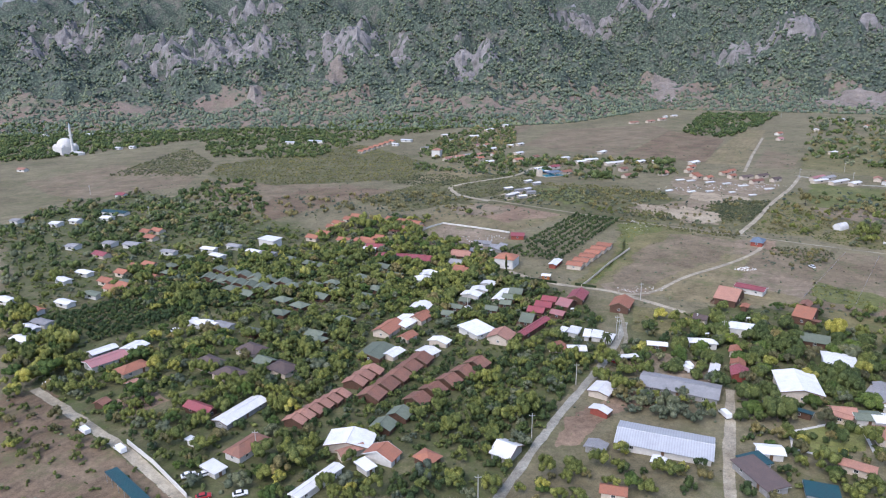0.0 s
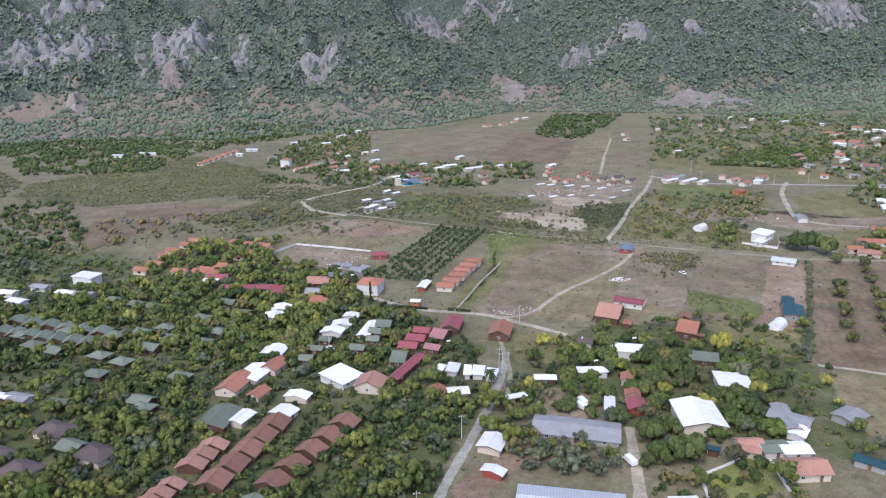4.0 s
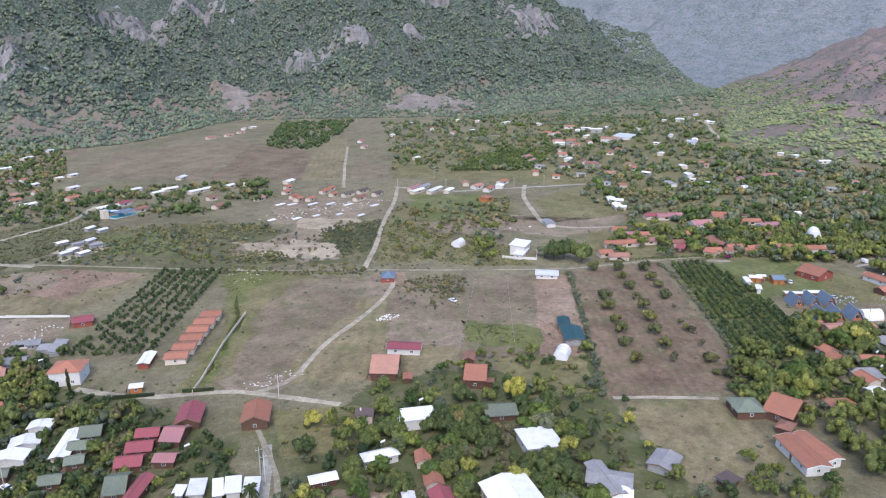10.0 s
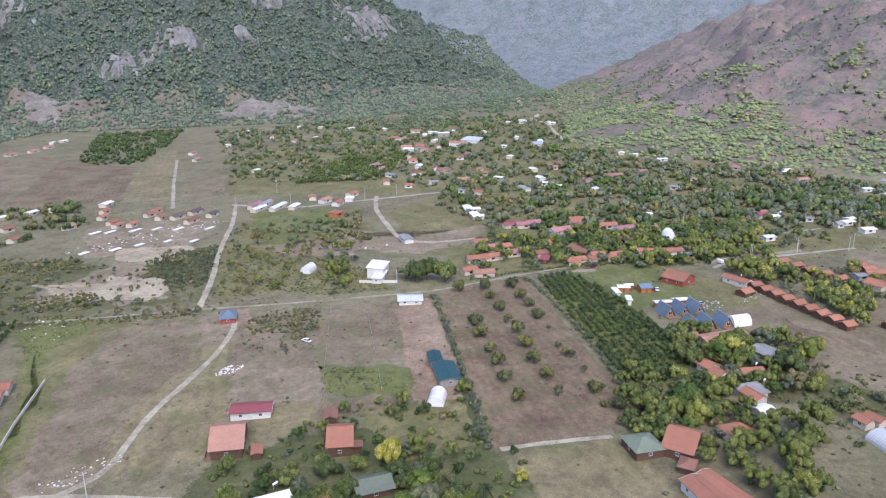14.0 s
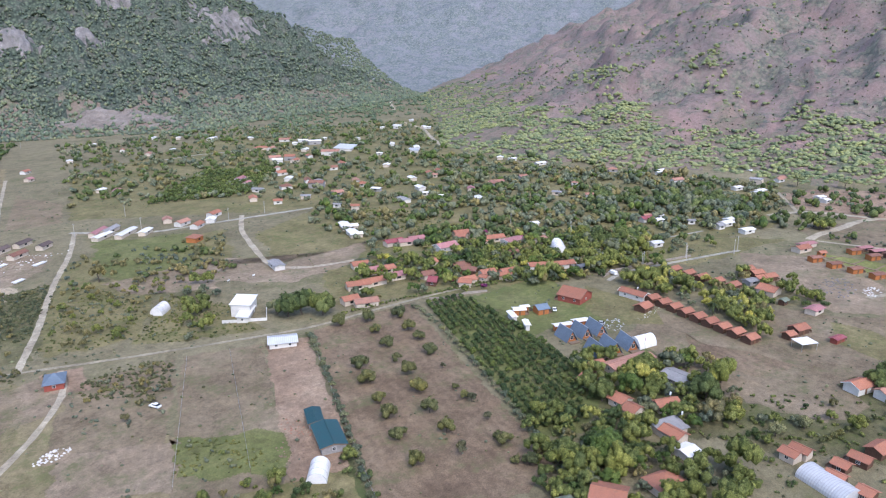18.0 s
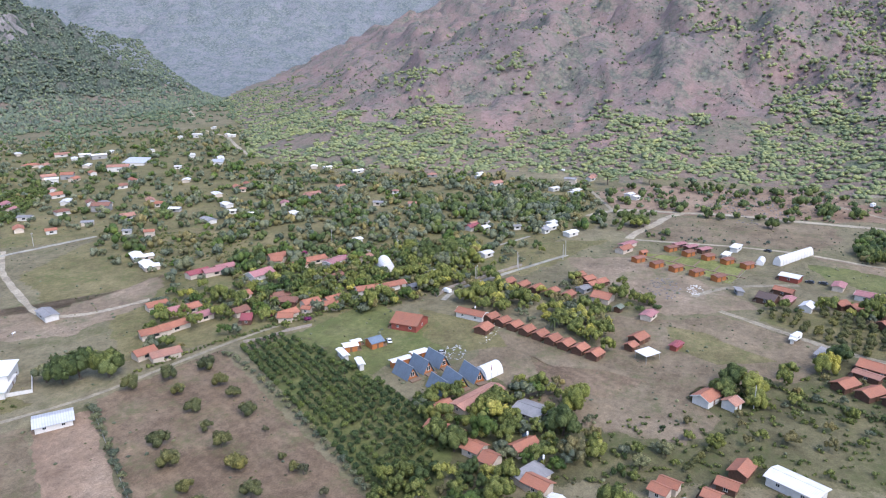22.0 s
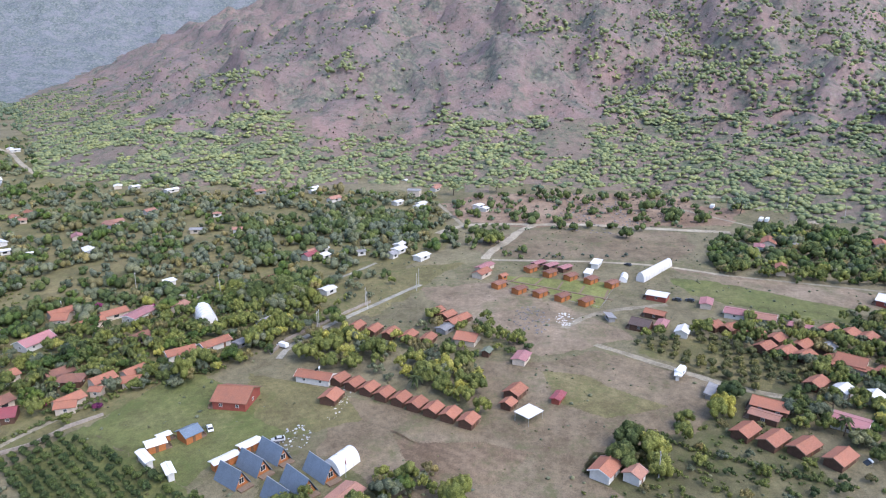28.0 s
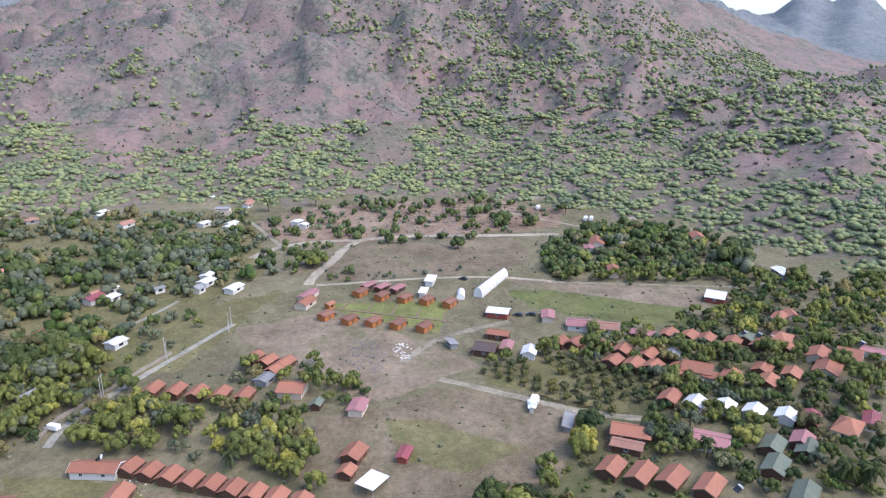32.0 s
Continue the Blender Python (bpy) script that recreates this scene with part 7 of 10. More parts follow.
house(513.9, 104.2, -37, 33.9, 4.3, 4.4, 'vault', 'white', 'white', 2)
house(476.2, 110.9, 63, 10.2, 7.9, 3, 'low', 'white', 'red', 2)
house(440.9, 125.5, 61, 8.9, 8.8, 3, 'gable', 'darkbrown', 'wood', 2)
house(453.2, 117.0, 59, 9.5, 5.7, 2.8, 'gable', 'terracotta', 'wood', 2)
house(441.7, 116.8, -25, 9.0, 5.0, 2.6, 'low', 'pink', 'wood', 2)
house(434.9, 109.8, -25, 8.0, 6.0, 2.6, 'gable', 'white', 'white', 2)
house(450.0, 137.2, 10, 7.0, 4.0, 2.4, 'shed', 'grey', 'grey', 1)
house(384.6, 112.9, -27, 9.8, 3.4, 2.2, 'shed', 'grey', 'grey', 2)
house(396.4, 121.3, -15, 6.0, 2.5, 2.2, 'low', 'white', 'white', 1)
house(335.7, 156.4, -33, 8.9, 7.1, 3, 'gable', 'terracotta', 'white', 2)
house(333.7, 148.6, -35, 5.5, 6.0, 3, 'gable', 'faded', 'white', 2)
house(420.8, 81.9, -51, 8.0, 6.5, 2.6, 'gable', 'terracotta', 'wood', 2)
house(417.0, 75.5, -48, 8.0, 6.5, 2.6, 'gable', 'terracotta', 'wood', 2)
house(413.4, 69.7, -51, 8.0, 6.5, 2.6, 'gable', 'terracotta', 'wood', 2)
house(422.9, 66.8, -47, 9.0, 6.5, 2.6, 'gable', 'terracotta', 'wood', 2)
house(428.7, 74.6, -45, 8.0, 6.5, 2.6, 'gable', 'terracotta', 'wood', 2)
house(433.8, 81.2, -47, 7.0, 6.5, 2.6, 'gable', 'terracotta', 'wood', 2)
house(420.3, 58.9, -46, 8.0, 6.5, 2.6, 'gable', 'grey', 'wood', 2)
house(409.6, 62.4, -51, 8.0, 6.5, 2.6, 'gable', 'terracotta', 'wood', 2)
house(400.8, 46.6, -46, 9.0, 6.5, 2.6, 'gable', 'terracotta', 'wood', 2)
house(403.1, 32.4, -50, 8.0, 6.5, 2.6, 'gable', 'terracotta', 'wood', 2)
house(394.7, 36.0, -48, 9.0, 6.5, 2.6, 'gable', 'terracotta', 'wood', 2)
house(397.8, 24.4, -48, 8.0, 6.5, 2.6, 'gable', 'terracotta', 'wood', 2)
house(391.2, 74.9, -45, 9.0, 6.5, 2.6, 'gable', 'terracotta', 'wood', 2)
house(438.6, 50.3, -47, 9.0, 6.5, 2.6, 'gable', 'terracotta', 'wood', 1)
house(435.3, 43.0, -48, 8.0, 6.5, 2.6, 'gable', 'terracotta', 'wood', 1)
house(431.4, 37.7, -46, 8.0, 6.5, 2.6, 'gable', 'terracotta', 'wood', 1)
house(426.3, 29.3, -45, 8.0, 6.5, 2.6, 'gable', 'terracotta', 'wood', 2)
house(429.0, 21.9, -46, 8.0, 6.5, 2.6, 'gable', 'green', 'wood', 1)
house(421.8, 20.8, -51, 8.0, 6.5, 2.6, 'gable', 'terracotta', 'wood', 2)
house(417.4, 12.9, -49, 7.0, 6.5, 2.6, 'gable', 'terracotta', 'wood', 2)
house(441.2, 95.5, -49, 7.0, 6.5, 2.6, 'gable', 'terracotta', 'wood', 2)
house(438.8, 89.7, -49, 8.0, 6.5, 2.6, 'gable', 'terracotta', 'wood', 2)
house(386.4, 68.4, -50, 7.0, 6.5, 2.6, 'gable', 'white', 'white', 2)
house(382.0, 60.3, -45, 7.0, 6.5, 2.6, 'gable', 'white', 'white', 2)
house(377.5, 52.8, -50, 7.0, 6.5, 2.6, 'gable', 'white', 'white', 2)
house(372.9, 44.6, -47, 7.0, 6.5, 2.6, 'gable', 'white', 'white', 2)
house(369.7, 39.0, -46, 9.0, 6.5, 2.6, 'gable', 'maroon', 'wood', 2)
house(359.4, 49.1, -47, 8.0, 6.5, 2.6, 'gable', 'pink', 'wood', 2)
house(358.2, 110.2, -46, 9.0, 6.5, 2.6, 'gable', 'terracotta', 'wood', 2)
house(353.8, 103.3, -48, 10.0, 6.5, 2.6, 'gable', 'terracotta', 'wood', 2)
house(350.4, 95.8, -51, 10.0, 6.5, 2.6, 'gable', 'terracotta', 'wood', 2)
house(344.9, 87.9, -49, 10.0, 6.5, 2.6, 'gable', 'terracotta', 'wood', 2)
house(358.8, 59.3, -49, 9.0, 6.5, 2.6, 'gable', 'green', 'wood', 2)
house(349.6, 64.9, -48, 10.0, 6.5, 2.6, 'gable', 'green', 'wood', 2)
house(354.9, 50.7, -45, 9.0, 6.5, 2.6, 'gable', 'green', 'wood', 2)
house(336.8, 65.3, -46, 10.0, 6.5, 2.6, 'gable', 'green', 'wood', 2)
house(407.6, 55.2, 53, 10.7, 10.2, 3.2, 'gable', 'terracotta', 'cream', 2)
house(403.9, 54.7, 42, 9.0, 6.0, 2.6, 'low', 'terracotta', 'cream', 2)
house(365.1, 75.5, 54, 10.9, 8.9, 2.8, 'low', 'pink', 'white', 2)
house(373.9, 96.8, 60, 12.0, 8.2, 3, 'gable', 'terracotta', 'wood', 2)
house(367.8, 100.9, 56, 9.6, 5.6, 2.6, 'low', 'faded', 'wood', 2)
house(362.5, 31.0, 36, 7.4, 12.1, 3.2, 'hip', 'terracotta', 'white', 2)
house(365.2, 20.6, -45, 10.4, 5.0, 2.8, 'low', 'maroon', 'white', 2)
house(423.6, 10.8, 42, 8.3, 15.7, 3, 'hip', 'terracotta', 'cream', 2)
house(409.2, 4.7, -48, 11.0, 8.0, 2.8, 'gable', 'terracotta', 'cream', 2)
house(398.4, 9.5, -48, 13.0, 9.0, 2.8, 'gable', 'terracotta', 'cream', 2)
house(405.7, -5.7, 46, 8.6, 11.7, 3, 'gable', 'terracotta', 'white', 2)
house(406.9, -17.8, 42, 10.0, 6.0, 2.8, 'low', 'pink', 'white', 1)
house(444.0, -3.3, -48, 10.0, 6.0, 2.8, 'gable', 'terracotta', 'cream', 1)
house(441.6, 59.8, 58, 9.4, 6.1, 2.6, 'low', 'pink', 'wood', 2)
house(456.4, 81.6, 65, 9.4, 9.3, 2.8, 'low', 'pink', 'white', 2)
house(450.8, 71.4, 65, 10.4, 9.2, 2.8, 'low', 'faded', 'white', 2)
house(468.3, 90.8, -20, 10.0, 6.0, 2.6, 'low', 'pink', 'cream', 1)
house(472.4, 8.3, 48, 9.2, 10.2, 3, 'gable', 'white', 'red', 2)
house(496.4, -43.3, -10, 14.0, 7.0, 2.8, 'low', 'white', 'grey', 1)
house(446.5, -11.1, -20, 8.0, 5.0, 2.6, 'gable', 'terracotta', 'cream', 1)
house(567.1, 27.4, -20, 14.0, 9.0, 3, 'gable', 'terracotta', 'cream', 1)
house(557.9, 35.7, -20, 9.0, 6.0, 2.8, 'low', 'pink', 'white', 1)
house(517.7, 38.8, -20, 14.0, 6.0, 2.8, 'gable', 'terracotta', 'cream', 1)
house(564.8, -35.2, -20, 12.0, 8.0, 3, 'gable', 'terracotta', 'cream', 1)
house(560.0, 14.8, -20, 8.0, 6.0, 2.8, 'low', 'grey', 'white', 1)
house(278.6, 170.4, 64, 5.7, 5.3, 2.8, 'gable', 'terracotta', 'cream', 2)
house(282.1, 168.0, 68, 6.2, 5.0, 2.8, 'gable', 'terracotta', 'cream', 2)
house(280.0, 157.3, 67, 5.0, 5.2, 2.6, 'gable', 'terracotta', 'wood', 2)
house(286.3, 152.9, 69, 6.3, 5.1, 2.6, 'gable', 'terracotta', 'wood', 2)
house(272.8, 158.2, 70, 5.7, 5.3, 2.6, 'gable', 'terracotta', 'wood', 2)
house(269.1, 150.7, 64, 5.0, 5.7, 2.6, 'gable', 'terracotta', 'wood', 2)
house(294.9, 148.7, -25, 8.0, 6.0, 2.6, 'gable', 'terracotta', 'wood', 2)
house(291.2, 135.3, 56, 14.6, 8.3, 3.2, 'low', 'white', 'white', 2)
house(270.0, 159.6, 56, 14.6, 8.7, 3.2, 'vault', 'poly', 'white', 2)
house(276.1, 204.7, -30, 10.8, 6.8, 2.6, 'shed', 'grey', 'cream', 2)
house(272.1, 202.4, 66, 8.1, 6.1, 3, 'gable', 'terracotta', 'cream', 2)
house(265.2, 196.6, -26, 6.3, 6.7, 2.4, 'low', 'white', 'white', 2)
house(246.5, 198.0, 60, 7.8, 10.6, 3, 'hip', 'terracotta', 'cream', 2)
house(291.7, 235.3, 71, 12.8, 6.4, 2.8, 'gable', 'terracotta', 'cream', 2)
house(284.7, 223.7, 69, 6.8, 6.9, 2.8, 'gable', 'terracotta', 'cream', 2)
house(280.2, 217.8, 71, 5.5, 7.3, 2.8, 'gable', 'terracotta', 'cream', 2)
house(289.7, 209.9, -38, 9.2, 5.7, 2.8, 'gable', 'terracotta', 'cream', 2)
house(314.7, 230.7, -27, 22.0, 7.4, 2.8, 'low', 'faded', 'cream', 2)
house(305.4, 241.0, -30, 8.0, 6.0, 2.6, 'gable', 'terracotta', 'wood', 2)
house(311.7, 211.8, 70, 10.7, 9.7, 2.4, 'low', 'grey', 'grey', 2)
# ---------- buildings: between the fields and the mountain foot ----------
house(340.2, 374.6, -23, 14.0, 7.0, 2.8, 'gable', 'terracotta', 'cream', 1)
house(313.6, 367.9, -23, 9.0, 7.0, 2.8, 'gable', 'terracotta', 'cream', 1)
house(359.0, 398.9, -32, 10.0, 7.0, 2.8, 'gable', 'terracotta', 'cream', 1)
house(360.1, 381.4, -20, 10.0, 7.0, 2.8, 'gable', 'terracotta', 'cream', 1)
house(354.2, 369.7, -29, 9.0, 7.0, 2.8, 'gable', 'pink', 'cream', 1)
house(405.1, 410.0, -23, 13.0, 7.0, 2.8, 'gable', 'maroon', 'cream', 1)
house(417.5, 401.4, -29, 11.0, 7.0, 2.8, 'gable', 'pink', 'cream', 1)
house(411.3, 375.6, -32, 11.0, 7.0, 2.8, 'gable', 'pink', 'cream', 1)
house(442.8, 384.0, -35, 11.0, 7.0, 2.8, 'gable', 'terracotta', 'cream', 1)
house(431.6, 363.5, -35, 12.0, 7.0, 2.8, 'gable', 'terracotta', 'cream', 1)
house(365.6, 333.3, -26, 10.0, 7.0, 2.8, 'gable', 'terracotta', 'cream', 1)
house(381.0, 329.9, -32, 9.0, 7.0, 2.8, 'gable', 'terracotta', 'cream', 1)
house(387.7, 321.4, -29, 9.0, 7.0, 2.8, 'gable', 'terracotta', 'cream', 1)
house(363.0, 356.3, -23, 8.0, 7.0, 2.8, 'gable', 'brown', 'cream', 1)
house(382.0, 366.7, -23, 7.0, 7.0, 2.8, 'gable', 'terracotta', 'cream', 1)
house(385.1, 349.0, -35, 10.0, 7.0, 2.8, 'gable', 'brown', 'cream', 1)
house(443.0, 359.3, -35, 12.0, 7.0, 2.8, 'gable', 'terracotta', 'cream', 1)
house(417.5, 334.8, -29, 10.0, 7.0, 2.8, 'gable', 'brown', 'cream', 1)
house(244.4, 677.5, 31, 9.0, 6.0, 2.8, 'gable', 'terracotta', 'cream', 1)
house(235.2, 658.6, 34, 9.0, 6.0, 2.8, 'gable', 'terracotta', 'cream', 1)
house(233.1, 636.3, 25, 9.0, 6.0, 2.8, 'gable', 'terracotta', 'cream', 1)
house(232.2, 625.5, 34, 9.0, 6.0, 2.8, 'gable', 'terracotta', 'cream', 1)
house(240.1, 619.9, 34, 9.0, 6.0, 2.8, 'gable', 'terracotta', 'cream', 1)
house(261.9, 639.4, 25, 10.0, 6.0, 2.8, 'gable', 'terracotta', 'cream', 1)
house(271.4, 648.2, 31, 10.0, 6.0, 2.8, 'gable', 'terracotta', 'cream', 1)
house(262.7, 623.8, 34, 9.0, 6.0, 2.8, 'gable', 'terracotta', 'cream', 1)
house(272.7, 616.6, 25, 14.0, 6.0, 2.8, 'gable', 'darkbrown', 'cream', 1)
house(288.2, 620.4, 28, 14.0, 6.0, 2.8, 'gable', 'darkbrown', 'cream', 1)
house(292.5, 602.5, 31, 12.0, 6.0, 2.8, 'gable', 'darkbrown', 'cream', 1)
house(273.1, 596.4, 25, 14.0, 6.0, 2.8, 'gable', 'brown', 'cream', 1)
house(336.7, 600.9, 31, 20.0, 6.0, 2.8, 'gable', 'grey', 'cream', 1)
house(338.0, 584.6, 31, 24.0, 6.0, 2.8, 'low', 'white', 'cream', 1)
house(324.8, 591.0, 25, 18.0, 6.0, 2.8, 'low', 'white', 'cream', 1)
house(346.4, 575.5, 34, 14.0, 6.0, 2.8, 'low', 'white', 'cream', 1)
house(329.4, 603.1, 34, 20.0, 6.0, 2.8, 'gable', 'pink', 'cream', 1)
house(214.8, 619.8, 20, 9.0, 3.0, 0.8, 'flat', 'white', 'white', 0, kind='slab_stack', label='low stack of pale concrete slabs')
house(222.6, 614.4, 20, 9.0, 3.0, 0.8, 'flat', 'white', 'white', 0, kind='slab_stack', label='low stack of pale concrete slabs')
house(236.0, 604.9, 20, 10.0, 3.0, 0.8, 'flat', 'white', 'white', 0, kind='slab_stack', label='low stack of pale concrete slabs')
house(247.5, 596.8, 20, 9.0, 3.0, 0.8, 'flat', 'white', 'white', 0, kind='slab_stack', label='low stack of pale concrete slabs')
house(257.0, 584.9, 20, 10.0, 3.0, 0.8, 'flat', 'white', 'white', 0, kind='slab_stack', label='low stack of pale concrete slabs')
house(271.9, 569.3, 20, 9.0, 3.0, 0.8, 'flat', 'white', 'white', 0, kind='slab_stack', label='low stack of pale concrete slabs')
house(190.5, 574.5, 20, 7.0, 3.0, 0.8, 'flat', 'white', 'white', 0, kind='slab_stack', label='low stack of pale concrete slabs')
house(206.8, 567.6, 20, 8.0, 3.0, 0.8, 'flat', 'white', 'white', 0, kind='slab_stack', label='low stack of pale concrete slabs')
house(221.5, 566.4, 20, 7.0, 3.0, 0.8, 'flat', 'white', 'white', 0, kind='slab_stack', label='low stack of pale concrete slabs')
house(237.4, 559.9, 20, 6.0, 3.0, 0.8, 'flat', 'white', 'white', 0, kind='slab_stack', label='low stack of pale concrete slabs')
house(248.9, 547.3, 20, 7.0, 3.0, 0.8, 'flat', 'white', 'white', 0, kind='slab_stack', label='low stack of pale concrete slabs')
house(-6.1, 804.6, -20, 11.0, 10.0, 8.5, 'hip', 'faded', 'white', 1, kind='tower_house', label='white three-storey house with tiled roof')
house(6.4, 777.6, 50, 14.0, 7.0, 2.8, 'gable', 'faded', 'cream', 1)
house(19.9, 788.7, 25, 12.0, 7.0, 2.8, 'gable', 'faded', 'cream', 1)
house(29.4, 800.5, 20, 12.0, 7.0, 2.8, 'low', 'grey', 'cream', 1)
house(41.0, 798.5, 40, 12.0, 7.0, 2.8, 'gable', 'faded', 'white', 1)
house(41.8, 773.0, 30, 10.0, 7.0, 2.8, 'gable', 'terracotta', 'cream', 1)
house(40.5, 877.2, 25, 10.0, 7.0, 2.8, 'gable', 'pink', 'white', 1)
house(56.1, 877.5, 35, 9.0, 7.0, 2.8, 'gable', 'faded', 'white', 1)
house(61.6, 846.3, 40, 9.0, 7.0, 2.8, 'low', 'white', 'cream', 1)
house(60.3, 801.0, 30, 9.0, 7.0, 2.8, 'gable', 'faded', 'white', 1)
house(84.8, 868.5, 30, 8.0, 7.0, 2.8, 'low', 'white', 'cream', 1)
house(88.9, 804.4, 35, 12.0, 7.0, 2.8, 'low', 'white', 'cream', 1)
house(82.6, 752.9, 35, 12.0, 7.0, 2.8, 'gable', 'terracotta', 'cream', 1)
house(98.1, 879.6, 35, 10.0, 7.0, 2.8, 'low', 'white', 'cream', 1)
house(103.3, 769.9, 50, 10.0, 7.0, 2.8, 'gable', 'brown', 'cream', 1)
house(49.1, 747.3, 25, 14.0, 7.0, 2.8, 'low', 'white', 'cream', 1)
house(134.0, 757.7, 25, 10.0, 7.0, 2.8, 'low', 'white', 'white', 1)
house(158.5, 739.9, 20, 16.0, 7.0, 2.8, 'low', 'white', 'cream', 1)
house(178.2, 715.7, 25, 24.0, 7.0, 2.8, 'low', 'white', 'cream', 1)
house(145.8, 729.4, 25, 12.0, 7.0, 2.8, 'low', 'white', 'cream', 1)
house(182.1, 792.1, 50, 14.0, 7.0, 2.8, 'low', 'white', 'cream', 1)
house(177.2, 676.2, 20, 9.0, 7.0, 2.8, 'gable', 'brown', 'cream', 1)
house(171.7, 641.3, 35, 10.0, 7.0, 2.8, 'gable', 'brown', 'cream', 1)
house(113.6, 701.4, 30, 12.0, 7.0, 2.8, 'gable', 'maroon', 'white', 1)
house(120.0, 670.0, 25, 12.0, 7.0, 2.8, 'gable', 'brown', 'cream', 1)
house(205.8, 719.1, 30, 10.0, 7.0, 2.8, 'low', 'white', 'cream', 1)
house(255.9, 703.5, 40, 14.0, 7.0, 2.8, 'low', 'white', 'cream', 1)
house(221.8, 717.9, 40, 14.0, 7.0, 2.8, 'low', 'white', 'cream', 1)
house(208.1, 648.4, 35, 10.0, 7.0, 2.8, 'gable', 'faded', 'cream', 1)
house(3.4, 996.7, 35, 10.0, 7.0, 2.8, 'low', 'white', 'cream', 1)
house(45.5, 974.5, 25, 16.0, 7.0, 2.8, 'low', 'white', 'white', 1)
house(70.2, 1047.0, 50, 18.0, 7.0, 2.8, 'low', 'white', 'cream', 1)
house(99.3, 1099.7, 25, 9.0, 7.0, 2.8, 'low', 'white', 'white', 1)
house(13.6, 938.4, 30, 10.0, 7.0, 2.8, 'low', 'grey', 'cream', 1)
house(-21.4, 870.6, 30, 12.0, 7.0, 2.8, 'low', 'grey', 'cream', 1)
house(383.5, 1164.9, 20, 12.0, 7.0, 2.8, 'low', 'white', 'cream', 1)
house(348.7, 1116.0, 25, 14.0, 7.0, 2.8, 'gable', 'faded', 'cream', 1)
house(323.6, 1092.2, 30, 16.0, 7.0, 2.8, 'gable', 'faded', 'cream', 1)
house(295.4, 1081.9, 20, 16.0, 7.0, 2.8, 'gable', 'faded', 'cream', 1)
house(367.3, 1158.3, 50, 9.0, 7.0, 2.8, 'low', 'white', 'white', 1)
house(96.5, 694.4, 30, 12.0, 7.0, 2.8, 'low', 'white', 'cream', 1)
house(435.6, 904.6, 35, 12.0, 7.0, 2.8, 'gable', 'terracotta', 'white', 1)
house(413.7, 854.8, 25, 9.0, 7.0, 2.8, 'gable', 'pink', 'cream', 1)
house(106.5, 661.5, 20, 16.0, 10.0, 4, 'carport', 'blue', 'white', 1)
house(57.6, 599.6, 25, 8.0, 5.0, 2.4, 'low', 'white', 'grey', 0)
house(60.9, 576.3, 42, 8.0, 5.0, 2.4, 'low', 'white', 'grey', 0)
house(56.1, 571.2, 30, 8.0, 5.0, 2.4, 'low', 'white', 'grey', 0)
house(73.4, 594.3, 40, 8.0, 5.0, 2.4, 'low', 'white', 'grey', 0)
house(75.1, 580.5, 20, 8.0, 5.0, 2.4, 'low', 'grey', 'grey', 0)
house(65.7, 564.7, 30, 8.0, 5.0, 2.4, 'low', 'white', 'grey', 0)
house(78.5, 630.3, 40, 8.0, 5.0, 2.4, 'low', 'white', 'grey', 0)
house(84.9, 619.7, 30, 8.0, 5.0, 2.4, 'low', 'white', 'grey', 0)
house(65.6, 590.5, 20, 8.0, 5.0, 2.4, 'low', 'grey', 'grey', 0)
house(570.3, 892.4, 45, 12.0, 7.0, 2.9, 'gable', 'faded', 'cream', 1)
house(606.4, 895.9, 39, 8.0, 7.0, 2.9, 'low', 'white', 'white', 1)
house(700.6, 938.1, 21, 20.0, 7.0, 2.9, 'low', 'white', 'white', 1)
house(723.5, 887.6, 57, 16.0, 7.0, 2.9, 'low', 'white', 'cream', 1)
house(665.6, 788.4, 21, 14.0, 7.0, 2.9, 'gable', 'faded', 'white', 1)
house(709.0, 791.8, 45, 16.0, 7.0, 2.9, 'low', 'white', 'white', 1)
house(675.7, 742.6, 27, 14.0, 7.0, 2.9, 'low', 'white', 'cream', 1)
house(671.0, 704.9, 21, 22.0, 7.0, 2.9, 'low', 'white', 'white', 1)
house(510.1, 666.8, 15, 12.0, 7.0, 2.9, 'gable', 'pink', 'white', 1)
house(497.7, 643.3, 21, 10.0, 7.0, 2.9, 'gable', 'pink', 'cream', 1)
house(532.1, 626.1, 33, 14.0, 7.0, 2.9, 'low', 'white', 'white', 1)
house(565.7, 675.0, 51, 9.0, 7.0, 2.9, 'gable', 'faded', 'white', 1)
house(611.4, 696.0, 15, 12.0, 7.0, 2.9, 'gable', 'terracotta', 'cream', 1)
house(641.0, 703.1, 57, 12.0, 7.0, 2.9, 'gable', 'terracotta', 'white', 1)
house(618.2, 633.8, 63, 16.0, 7.0, 2.9, 'gable', 'terracotta', 'white', 1)
house(534.4, 589.0, 63, 14.0, 7.0, 2.9, 'low', 'grey', 'cream', 1)
house(533.0, 602.9, 51, 12.0, 7.0, 2.9, 'gable', 'brown', 'white', 1)
house(550.3, 560.4, 45, 14.0, 7.0, 2.9, 'gable', 'faded', 'white', 1)
house(631.1, 587.8, 27, 10.0, 7.0, 2.9, 'low', 'white', 'cream', 1)
house(756.9, 675.5, 39, 16.0, 7.0, 2.9, 'low', 'white', 'white', 1)
house(746.0, 630.8, 39, 20.0, 7.0, 2.9, 'low', 'white', 'white', 1)
house(584.3, 522.9, 51, 12.0, 7.0, 2.9, 'low', 'white', 'cream', 1)
house(611.7, 522.2, 45, 10.0, 7.0, 2.9, 'gable', 'terracotta', 'white', 1)
